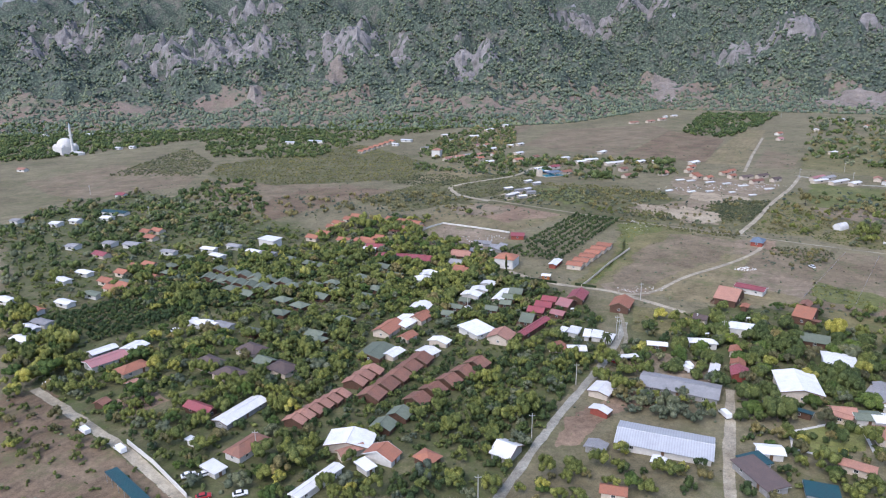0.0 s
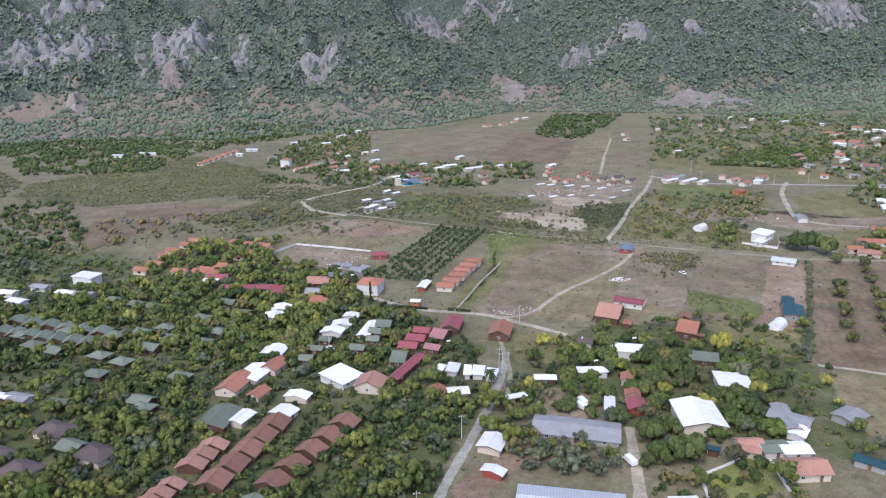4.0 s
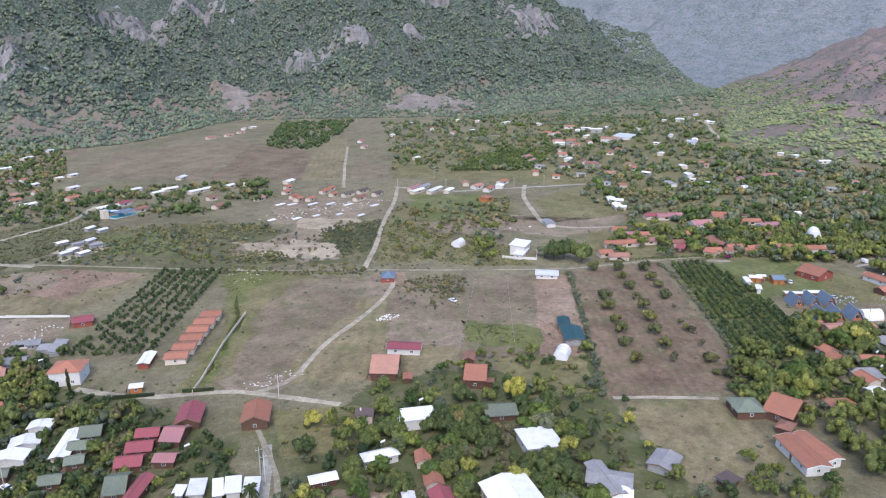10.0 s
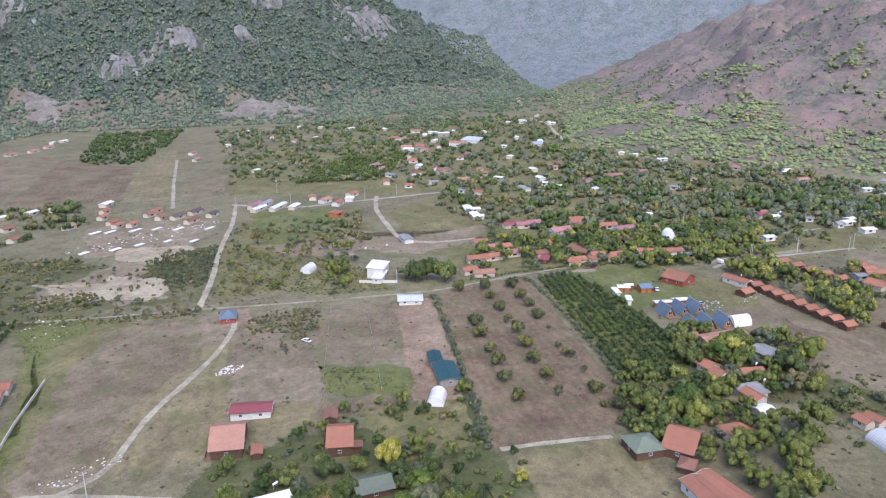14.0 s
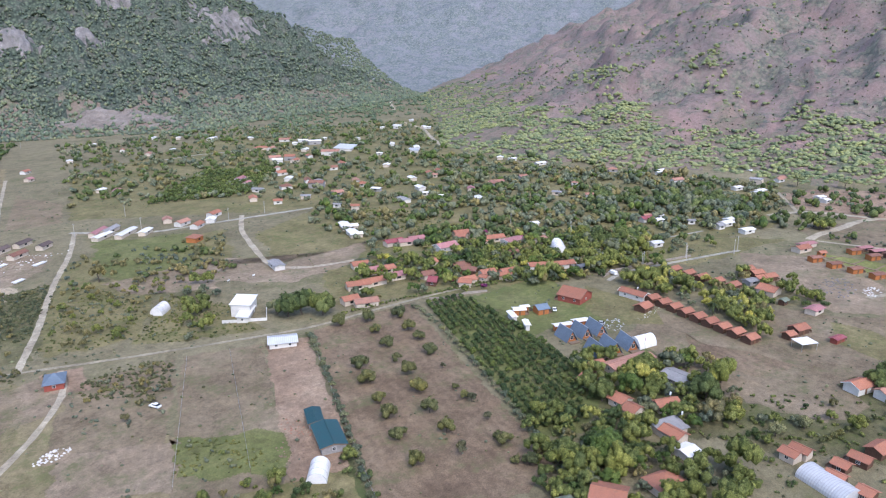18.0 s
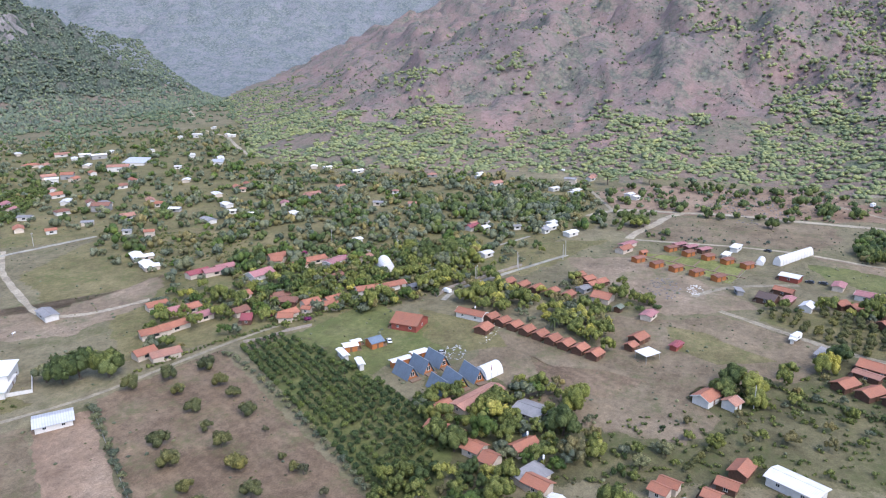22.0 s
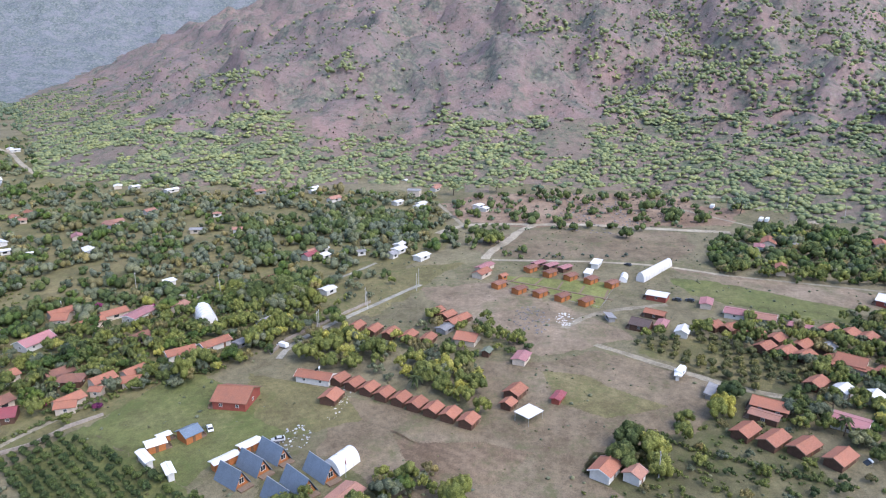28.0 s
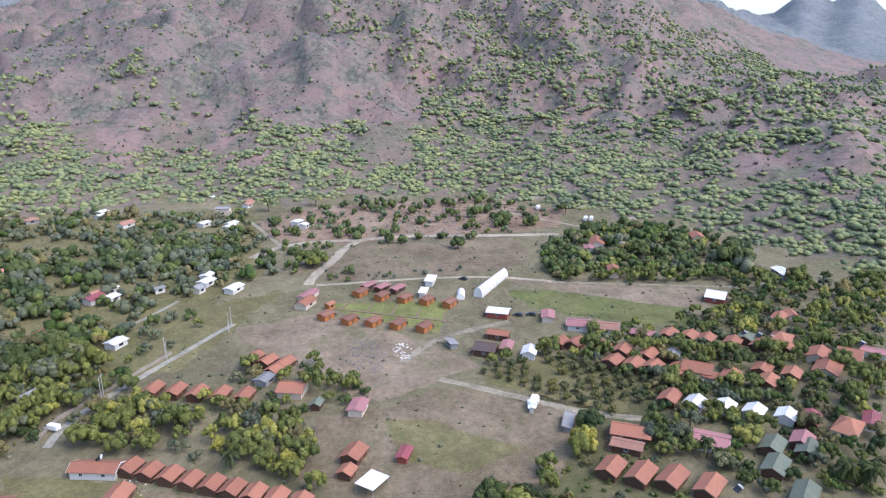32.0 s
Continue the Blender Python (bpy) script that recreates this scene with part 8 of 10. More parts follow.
house(625.5, 520.0, 57, 10.0, 7.0, 2.9, 'gable', 'terracotta', 'white', 1)
house(454.7, 589.1, 51, 12.0, 7.0, 2.9, 'gable', 'terracotta', 'cream', 1)
house(403.2, 574.6, 15, 12.0, 7.0, 2.9, 'gable', 'terracotta', 'white', 1)
house(390.0, 561.8, 39, 9.0, 7.0, 2.9, 'low', 'white', 'white', 1)
house(373.9, 589.4, 57, 10.0, 7.0, 2.9, 'gable', 'faded', 'cream', 1)
house(374.3, 573.2, 15, 12.0, 7.0, 2.9, 'gable', 'faded', 'white', 1)
house(419.8, 721.8, 45, 12.0, 7.0, 2.9, 'gable', 'pink', 'white', 1)
house(416.3, 739.3, 33, 10.0, 7.0, 2.9, 'low', 'white', 'cream', 1)
house(507.8, 476.5, 63, 14.0, 7.0, 2.9, 'low', 'grey', 'white', 1)
house(552.5, 491.9, 57, 12.0, 7.0, 2.9, 'low', 'white', 'white', 1)
house(422.4, 464.0, 51, 16.0, 7.0, 2.9, 'low', 'white', 'cream', 1)
house(411.3, 448.0, 57, 12.0, 7.0, 2.9, 'low', 'white', 'white', 1)
house(888.6, 792.2, 33, 9.0, 7.0, 2.9, 'low', 'white', 'white', 1)
house(922.5, 742.1, 27, 10.0, 7.0, 2.9, 'low', 'white', 'cream', 1)
house(989.4, 811.3, 15, 9.0, 7.0, 2.9, 'low', 'white', 'white', 1)
house(374.7, 557.6, 27, 12.0, 7.0, 2.9, 'gable', 'terracotta', 'white', 1)
house(566.0, 449.5, 33, 10.0, 7.0, 2.9, 'gable', 'pink', 'cream', 1)
house(595.7, 443.6, 63, 12.0, 7.0, 2.9, 'gable', 'faded', 'white', 1)
house(538.3, 425.7, 39, 12.0, 7.0, 2.9, 'low', 'white', 'white', 1)
house(719.5, 505.1, 27, 9.0, 7.0, 2.9, 'low', 'white', 'cream', 1)
house(336.7, 441.0, 63, 14.0, 7.0, 2.9, 'low', 'grey', 'white', 1)
house(669.4, 1020.5, 51, 10.0, 7.0, 2.9, 'low', 'white', 'white', 1)
house(682.9, 986.0, 45, 9.0, 7.0, 2.9, 'low', 'white', 'cream', 1)
house(574.9, 949.7, 51, 9.0, 7.0, 2.9, 'gable', 'terracotta', 'white', 1)
house(589.1, 1036.6, 27, 9.0, 7.0, 2.9, 'low', 'white', 'white', 1)
house(496.8, 929.4, 63, 9.0, 7.0, 2.9, 'low', 'white', 'cream', 1)
house(760.4, 790.5, 21, 10.0, 7.0, 2.9, 'low', 'white', 'white', 1)
house(779.6, 748.5, 57, 9.0, 7.0, 2.9, 'low', 'white', 'white', 1)
house(710.0, 709.4, 30, 42.0, 22.0, 3.5, 'flat', 'poly', 'white', 1, kind='greenhouse', label='wide low greenhouse block with clouded roof')
house(725.4, 620.4, 30, 24.0, 12.0, 3.2, 'flat', 'poly', 'white', 1, kind='greenhouse', label='low greenhouse with clouded roof')
house(350.6, 529.5, 20, 10.0, 8.0, 3.6, 'flat', 'terracotta', 'orange', 1)
house(332.3, 378.1, -35, 13.0, 7.0, 2.8, 'gable', 'terracotta', 'cream', 1)
house(315.0, 359.0, -35, 12.0, 7.0, 2.8, 'gable', 'faded', 'cream', 1)
house(357.9, 383.9, -35, 14.0, 7.0, 2.8, 'gable', 'pink', 'cream', 1)
house(408.6, 442.8, -35, 9.0, 7.0, 2.8, 'low', 'white', 'cream', 1)
house(423.2, 459.6, -35, 10.0, 7.0, 2.8, 'low', 'white', 'cream', 1)
house(410.3, 402.9, -35, 13.0, 7.0, 2.8, 'gable', 'pink', 'cream', 1)
house(442.1, 384.4, -35, 6.0, 7.0, 2.8, 'low', 'white', 'cream', 1)
house(555.9, 243.8, -15, 8.0, 6.5, 2.8, 'low', 'white', 'white', 1)
house(533.9, 228.6, -30, 10.0, 6.5, 2.8, 'low', 'white', 'white', 1)
house(546.3, 243.1, -30, 9.0, 6.5, 2.8, 'low', 'white', 'white', 1)
house(653.7, 242.2, -30, 10.0, 6.5, 2.8, 'low', 'white', 'white', 1)
house(748.1, 261.9, -30, 12.0, 6.5, 2.8, 'low', 'white', 'white', 1)
house(750.3, 256.3, -20, 10.0, 6.5, 2.8, 'low', 'white', 'white', 1)
house(714.6, 235.7, -30, 8.0, 6.5, 2.8, 'gable', 'faded', 'white', 1)
house(704.4, 333.1, -30, 8.0, 6.5, 2.8, 'low', 'white', 'white', 1)
house(533.0, 292.2, -30, 10.0, 6.5, 2.8, 'gable', 'maroon', 'white', 1)
house(533.0, 284.5, -30, 7.0, 6.5, 2.8, 'low', 'white', 'white', 1)
house(717.6, 489.9, -30, 9.0, 6.5, 2.8, 'low', 'white', 'white', 1)
house(706.4, 452.7, -30, 12.0, 6.5, 2.8, 'low', 'white', 'white', 1)
house(676.0, 310.3, -30, 12.0, 6.5, 2.8, 'gable', 'faded', 'white', 1)
house(602.2, 444.4, -30, 12.0, 6.5, 2.8, 'gable', 'faded', 'white', 1)
house(633.6, 435.5, -30, 9.0, 6.5, 2.8, 'gable', 'faded', 'white', 1)
house(485.9, 354.2, -30, 8.0, 6.5, 2.8, 'low', 'white', 'white', 1)
house(655.8, 199.6, -30, 8.0, 6.5, 2.8, 'low', 'white', 'white', 1)
house(646.9, 195.0, -30, 6.0, 6.5, 2.8, 'low', 'white', 'white', 1)
house(490.9, 302.9, -30, 9.0, 6.5, 2.8, 'gable', 'maroon', 'white', 1)
house(544.5, 289.0, -30, 10.0, 6.5, 2.8, 'low', 'white', 'white', 1)
house(538.9, 292.7, -30, 8.0, 6.5, 2.8, 'gable', 'faded', 'white', 1)
house(478.0, 269.3, -30, 8.0, 6.5, 2.8, 'low', 'white', 'white', 1)
house(666.0, 260.0, -30, 9.0, 6.5, 2.8, 'low', 'white', 'white', 1)
house(753.6, 261.0, -30, 12.0, 6.5, 2.8, 'low', 'white', 'white', 1)
house(661.6, 241.7, -30, 9.0, 6.5, 2.8, 'low', 'white', 'white', 1)
house(715.5, 335.4, -30, 8.0, 6.5, 2.8, 'low', 'white', 'white', 1)
house(677.7, 310.0, -30, 10.0, 6.5, 2.8, 'gable', 'faded', 'white', 1)
house(721.8, 235.3, -30, 8.0, 6.5, 2.8, 'gable', 'faded', 'white', 1)
house(536.4, 245.8, -30, 6.0, 6.5, 2.8, 'gable', 'grey', 'white', 1)
house(437.0, 286.7, -30, 9.0, 6.5, 2.8, 'gable', 'grey', 'white', 1)
house(-480.3, 790.9, -20, 12.0, 8.0, 3, 'gable', 'faded', 'white', 1)
house(-290.9, 619.4, -20, 10.0, 8.0, 3, 'gable', 'maroon', 'white', 1)
house(-263.9, 548.0, -20, 24.0, 8.0, 3, 'low', 'teal', 'white', 1)
house(-261.6, 528.2, -20, 9.0, 8.0, 3, 'low', 'white', 'white', 1)
house(-293.8, 514.0, -20, 9.0, 8.0, 3, 'low', 'white', 'white', 1)
house(-282.6, 521.6, -20, 9.0, 8.0, 3, 'low', 'white', 'white', 1)
house(-206.5, 445.7, -20, 12.0, 8.0, 3, 'low', 'grey', 'white', 1)
house(-223.7, 450.4, -20, 9.0, 8.0, 3, 'low', 'grey', 'white', 1)
house(-174.3, 969.0, -20, 24.0, 8.0, 3, 'low', 'poly', 'white', 1)
house(-208.8, 965.0, -20, 16.0, 8.0, 3, 'low', 'poly', 'white', 1)
house(-246.2, 445.9, -20, 9.0, 8.0, 3, 'low', 'grey', 'white', 1)
house(-332.2, 527.8, -20, 9.0, 8.0, 3, 'low', 'grey', 'white', 1)
house(-654.1, 1155.1, -20, 12.0, 8.0, 3, 'low', 'white', 'white', 1)
house(-577.4, 1151.0, -20, 14.0, 8.0, 3, 'low', 'white', 'white', 1)
house(-446.0, 961.0, -20, 9.0, 8.0, 3, 'low', 'white', 'white', 1)
house(-429.8, 968.7, -20, 9.0, 8.0, 3, 'low', 'white', 'white', 1)
house(-48.0, 950.9, -20, 16.0, 8.0, 3, 'low', 'poly', 'white', 1)
house(-61.0, 913.4, -20, 9.0, 8.0, 3, 'low', 'white', 'white', 1)
house(-99.0, 855.3, -35, 9.0, 7.0, 2.8, 'gable', 'terracotta', 'cream', 1)
house(-94.2, 869.1, -35, 9.0, 7.0, 2.8, 'gable', 'terracotta', 'cream', 1)
house(-89.2, 883.3, -35, 9.0, 7.0, 2.8, 'gable', 'terracotta', 'cream', 1)
house(-84.1, 898.0, -35, 9.0, 7.0, 2.8, 'gable', 'terracotta', 'cream', 1)
house(-78.7, 913.1, -35, 9.0, 7.0, 2.8, 'gable', 'terracotta', 'cream', 1)
house(-73.2, 928.7, -35, 9.0, 7.0, 2.8, 'gable', 'terracotta', 'cream', 1)
house(-67.6, 944.9, -35, 9.0, 7.0, 2.8, 'gable', 'terracotta', 'cream', 1)
house(662.2, 802.2, -30, 17.7, 9.0, 3, 'hip', 'terracotta', 'cream', 1)
house(728.9, 828.9, -45, 16.1, 9.0, 3, 'gable', 'faded', 'white', 1)
house(618.2, 710.3, -58, 12.0, 9.0, 4.5, 'gable', 'terracotta', 'grey', 1)
house(614.1, 729.6, -33, 13.4, 9.0, 3, 'gable', 'faded', 'cream', 1)
house(596.6, 706.8, -46, 11.7, 8.8, 4.5, 'low', 'white', 'white', 1)
house(549.2, 653.1, -22, 11.6, 8.7, 3, 'gable', 'terracotta', 'white', 1)
house(518.8, 578.7, -66, 14.0, 9.0, 4.5, 'gable', 'brown', 'grey', 1)
house(502.6, 600.0, -26, 11.3, 8.5, 3, 'hip', 'brown', 'white', 1)
house(664.8, 693.1, -56, 21.0, 9.0, 4.5, 'gable', 'faded', 'white', 1)
house(593.4, 626.4, -32, 9.7, 7.3, 3, 'gable', 'brown', 'white', 1)
house(542.0, 546.2, -61, 10.2, 7.7, 3, 'hip', 'terracotta', 'white', 1)
house(530.4, 521.6, -75, 8.9, 6.7, 3, 'low', 'white', 'grey', 1)
house(688.7, 641.3, -64, 7.3, 5.4, 3, 'low', 'white', 'white', 1)
house(604.4, 511.3, -58, 5.8, 4.4, 3, 'gable', 'faded', 'cream', 1)
house(534.0, 475.1, -46, 6.8, 5.1, 3, 'low', 'white', 'white', 1)
house(523.7, 452.0, -61, 4.1, 3.0, 4.5, 'low', 'white', 'cream', 1)
house(914.1, 729.9, -51, 11.1, 8.3, 3, 'low', 'white', 'white', 1)
house(900.8, 773.6, -74, 12.9, 9.0, 4.5, 'low', 'white', 'white', 1)
house(455.7, 562.1, -39, 7.6, 5.7, 3, 'gable', 'terracotta', 'white', 1)
house(463.5, 489.1, -59, 6.9, 5.2, 4.5, 'gable', 'terracotta', 'cream', 1)
house(468.2, 511.0, -70, 6.4, 4.8, 3, 'low', 'grey', 'white', 1)
house(502.4, 540.9, -33, 10.5, 7.9, 3, 'gable', 'faded', 'grey', 1)
house(480.5, 555.4, -57, 8.6, 6.5, 3, 'low', 'grey', 'cream', 1)
house(481.8, 612.5, -66, 10.3, 7.7, 3, 'low', 'grey', 'white', 1)
house(723.8, 772.5, -34, 16.7, 9.0, 4.5, 'low', 'white', 'grey', 1)
house(734.2, 801.9, -46, 13.0, 9.0, 3, 'low', 'white', 'white', 1)
house(701.5, 376.2, -61, 9.2, 6.9, 3, 'hip', 'faded', 'grey', 1)
house(696.6, 250.5, -99, 10.6, 8.0, 4.5, 'low', 'grey', 'cream', 1)
house(578.1, 350.4, -75, 6.5, 4.9, 4.5, 'gable', 'faded', 'white', 1)
house(584.6, 380.1, -85, 8.4, 6.3, 3, 'low', 'grey', 'cream', 1)
house(540.3, 264.3, -60, 5.8, 4.3, 3, 'low', 'grey', 'white', 1)
house(626.4, 382.7, -75, 6.4, 4.8, 3, 'hip', 'faded', 'white', 1)
# ---------- vehicles, poles, walls and clutter ----------
vehicle(-104.3, 196.4, 50, 'van', 'white')
vehicle(-121.8, 208.6, 50, 'van', 'white')
vehicle(-154.0, 245.2, -60, 'car', 'white')
vehicle(-153.5, 247.1, -60, 'car', 'white')
vehicle(-58.7, 171.3, -70, 'car', 'white')
vehicle(-77.0, 181.2, -60, 'car', 'white')
vehicle(-72.0, 181.6, -60, 'car', 'white')
vehicle(-69.0, 170.5, -70, 'car', 'red')
vehicle(-123.5, 296.5, -50, 'car', 'white')
vehicle(0.5, 296.6, -40, 'car', 'white')
vehicle(94.5, 244.5, 5, 'van', 'white')
vehicle(72.6, 251.3, -60, 'car', 'dark')
vehicle(11.9, 314.0, 30, 'car', 'white')
vehicle(91.4, 247.0, 0, 'car', 'white')
vehicle(353.0, 278.6, -60, 'car', 'white')
vehicle(344.0, 254.0, -70, 'car', 'dark')
vehicle(455.1, 392.6, -60, 'van', 'white')
vehicle(347.7, 254.7, 20, 'car', 'silver')
vehicle(525.8, 115.8, -40, 'car', 'dark')
vehicle(486.2, -49.3, -30, 'car', 'blue')
vehicle(474.1, 102.5, -30, 'car', 'dark')
vehicle(473.5, 96.7, -30, 'car', 'dark')
vehicle(492.0, -50.5, 30, 'car', 'white')
vehicle(68.0, 249.4, 40, 'car', 'red')
vehicle(94.0, 207.6, 10, 'van', 'white')
vehicle(201.4, 361.2, 10, 'car', 'white')
vehicle(92.7, 241.7, 20, 'van', 'white')
vehicle(415.4, 273.3, -30, 'van', 'white')
pole(9.1, 165.2)
pole(74.5, 273.8)
pole(28.0, 197.4)
pole(48.8, 232.9)
pole(-59.2, 192.0)
pole(11.6, 312.5)
pole(74.6, 278.0)
pole(117.2, 269.5)
pole(96.5, 319.7)
pole(479.8, 367.4)
pole(469.0, 319.6)
pole(432.3, 263.1)
pole(490.2, 225.7)
pole(462.4, 247.7)
pole(334.4, 141.7)
pole(434.6, 263.0)
pole(457.5, 246.1)
pole(577.8, -50.5)
pole(644.8, -13.5)
pole(617.7, -39.1)
pole(531.8, -53.0)
pole(482.8, 226.0)
pole(478.1, 323.7)
pole(428.6, 548.3)
pole(318.3, 612.5)
pole(399.4, 554.0)
pole(352.0, 588.1)
pole(370.3, 634.4)
pole(535.9, 1112.0)
pole(-327.8, 636.5)
pole(-155.1, 554.1)
pole(-231.2, 534.3)
low_wall('low pale wall round a plot', WALL["white"], 0.3, 1.1, (-19, 462), (-10, 474), (-0, 485), (20, 472), (45, 454))
low_wall('low brick and plaster garden wall', WALL["cream"], 0.3, 1.2, (114, 407), (95, 379), (77, 349), (72, 342))
low_wall('pale wall beside the lane', WALL["white"], 0.3, 1.6, (-104, 201), (-91, 189), (-74, 171))
low_wall('pale stone wall along the lane', WALL["stone"], 0.35, 1.3, (408, 276), (421, 274), (436, 265), (466, 246))
low_wall('pale stone wall along the orchard', WALL["stone"], 0.35, 1.2, (336, 337), (342, 330), (351, 326), (360, 318))
low_wall('low dark hedge wall', LEAF["cypress"], 0.8, 1.3, (69, 344), (79, 339))
low_wall('low dark hedge wall', LEAF["cypress"], 0.9, 1.3, (47, 354), (60, 348))
low_wall('stone edging of a lawn path', WALL["white"], 0.9, 0.2, (112, 197), (130, 202), (135, 200), (130, 184))
low_wall('stone edging of a lawn path', WALL["white"], 0.9, 0.2, (110, 195), (107, 187), (114, 183))
low_wall('timber walk between log cabins', TIMBER, 1.2, 0.25, (500, 182), (491, 164), (481, 146), (474, 132))
low_wall('timber walk between log cabins', TIMBER, 0.9, 0.22, (508, 173), (499, 179))
low_wall('timber walk between log cabins', TIMBER, 0.9, 0.22, (504, 163), (492, 168))
low_wall('timber walk between log cabins', TIMBER, 0.9, 0.22, (499, 153), (487, 157))
low_wall('timber walk between log cabins', TIMBER, 0.9, 0.22, (493, 143), (481, 147))
low_wall('timber walk between log cabins', TIMBER, 0.9, 0.22, (488, 132), (474, 136))
low_wall('pale wall of the white house', WALL["white"], 0.3, 1.4, (265, 402), (278, 387), (290, 400))
fence('thin wire fence between fields', 1.5, (233, 385), (174, 315))
fence('thin wire fence along the orchard', 1.5, (276, 359), (191, 251))
fence('thin wire fence between plots', 1.5, (247, 376), (192, 303))
fence('yellow timber fence round the cabins', 1.1, (498, 126), (463, 139), (472, 155))
rubble('heap of rubble and timber on bare ground', 160, 448.7, 171.6, 16, 8, 0.5, ROCK, 1)
rubble('pale stones and debris', 60, 449.3, 156.8, 8, 4, 0.5, WALL["white"], 2)
rubble('pale scattered stones on the meadow', 40, 100.4, 334.5, 14, 5, 0.35, WALL["white"], 3)
rubble('pale scattered stones in the grass', 30, 131.7, 463.7, 10, 18, 0.4, WALL["white"], 4)
rubble('pale stone heap', 50, 165.9, 362.4, 6, 3, 0.5, WALL["white"], 5)
rubble('rubble heaps at the mountain foot', 260, 645.9, 118.2, 60, 30, 0.8, ROCK, 6)
rubble('rubble and brushwood heaps', 200, 673.0, 69.4, 50, 25, 0.8, BARK, 7)
rubble('building rubble', 120, 241.6, 584.1, 60, 14, 0.6, WALL["white"], 8)
rubble('clutter between the sheds', 60, 208.1, 299.9, 6, 8, 0.4, TIMBER, 9)
rubble('orange tree litter and crates', 40, 216.6, 309.6, 4, 8, 0.35, ROOF["terracotta"], 10)
rubble('scattered junk beside the huts', 50, 21.0, 441.8, 22, 8, 0.5, WALL["white"], 11)
rubble('yard clutter', 60, 349.7, 250.3, 8, 5, 0.4, STEEL, 12)
rubble('yard clutter', 70, 375.1, 241.5, 14, 4, 0.35, WALL["white"], 13)
rubble('farmyard clutter', 70, 65.3, 590.3, 26, 14, 0.6, TIMBER, 14)
mosque(-505.6, 936.5, -35, 1.45)
water_park(106.6, 663.8, 20)
flag(330.4, 229.9)
caravan(659.3, 32.5, 60)
caravan(622.1, 11.9, 60)
caravan(621.3, 8.3, 60)
caravan(398.8, 119.8, 60)
caravan(398.2, 119.7, 60)
caravan(639.7, -92.6, 60)
solar_heater(369.6, 41.6, 9.35, 190)
solar_heater(340.2, 82.1, 8.38, 190)
solar_heater(426.6, 17.4, 10.80, 190)
solar_heater(423.2, 14.1, 10.75, 190)
solar_heater(410.9, -15.5, 10.92, 190)
solar_heater(429.3, 21.9, 10.82, 190)
solar_heater(389.5, 251.8, 8.11, 190)
solar_heater(108.7, 265.1, 2.62, 190)
solar_heater(131.7, 279.6, 3.41, 190)
solar_heater(304.2, 423.4, 8.55, 190)
solar_heater(292.0, 428.2, 8.25, 190)
solar_heater(293.0, 209.4, 6.32, 190)
solar_heater(281.9, 202.6, 6.13, 190)
solar_heater(59.5, 300.1, 0.26, 190)
solar_heater(28.2, 390.6, 1.65, 190)
# ---------- orchards and gardens ----------
orchard(11, 16, -156.2, 288.4, 3.46, 3.10, -3.74, 2.65, 'citrus', 1.2, False, 0.03, 'citrus orchard', 0.3)
orchard(7, 21, 39.7, 404.7, 2.92, 4.58, 4.45, -2.80, 'citrus', 1.05, False, 0.03, 'citrus orchard', 0.35)
TAKEN.append((318, 198, 6.5))
orchard(13, 38, 331.0, 334.0, -2.2, -2.73, 3.05, -1.72, 'citrus', 0.86, True, 0.04, 'citrus orchard', 0.35, [(330, 336), (350, 326), (337, 300), (325, 278), (310, 256), (295, 240), (262, 230), (255, 240)])
tree(300.1, 345.6, 'young', 2.0)
tree(311.3, 336.6, 'young', 2.25)
tree(291.3, 334.3, 'young', 1.62)
tree(300.8, 323.8, 'young', 1.88)
tree(295.0, 314.2, 'young', 1.62)
tree(282.8, 321.5, 'young', 2.0)
tree(285.9, 302.7, 'young', 2.0)
tree(261.6, 318.5, 'young', 2.0)
tree(273.4, 309.7, 'young', 1.5)
tree(253.4, 308.3, 'young', 2.25)
tree(266.2, 299.4, 'young', 2.0)
tree(257.4, 288.1, 'young', 1.88)
tree(277.6, 291.0, 'dry', 0.6)
tree(244.2, 295.4, 'young', 1.5)
tree(237.3, 286.3, 'young', 2.12)
tree(247.1, 276.5, 'young', 2.0)
tree(260.7, 268.1, 'dry', 0.8)
tree(261.3, 271.8, 'young', 1.25)
tree(252.9, 257.4, 'dry', 0.8)
tree(239.3, 264.8, 'young', 1.88)
tree(228.8, 275.6, 'young', 1.75)
tree(231.5, 254.6, 'dry', 0.9)
tree(242.9, 245.7, 'young', 1.62)
tree(219.8, 262.9, 'young', 1.75)
tree(237.2, 234.4, 'young', 1.62)
tree(265.8, 278.2, 'young', 0.88)
tree(245.1, 249.9, 'young', 0.88)
tree(236.1, 238.3, 'young', 1.0)
tree(289.7, 353.4, 'young', 2.0)
orchard(6, 10, 424.1, 129.9, -3.89, -3.79, 1.90, -5.41, 'young', 1.15, True, 0.12, 'small orchard rows', 0.6)
orchard(13, 24, 405.8, 653.3, 5.03, 3.32, 5.28, -3.28, 'citrus', 1.5, False, 0.02, 'citrus orchard', 0.35)
tree(274.3, 358.1, 'olive', 0.55)
tree(273.4, 355.6, 'olive', 0.73)
tree(271.9, 352.4, 'olive', 0.7000000000000001)
tree(268.8, 349.8, 'olive', 0.67)
tree(266.8, 346.1, 'olive', 0.64)
tree(263.4, 343.1, 'olive', 0.6100000000000001)
tree(261.1, 339.3, 'olive', 0.5800000000000001)
tree(258.8, 335.4, 'olive', 0.55)
tree(255.2, 332.2, 'olive', 0.73)
tree(252.8, 328.3, 'olive', 0.7000000000000001)
tree(249.2, 325.1, 'olive', 0.67)
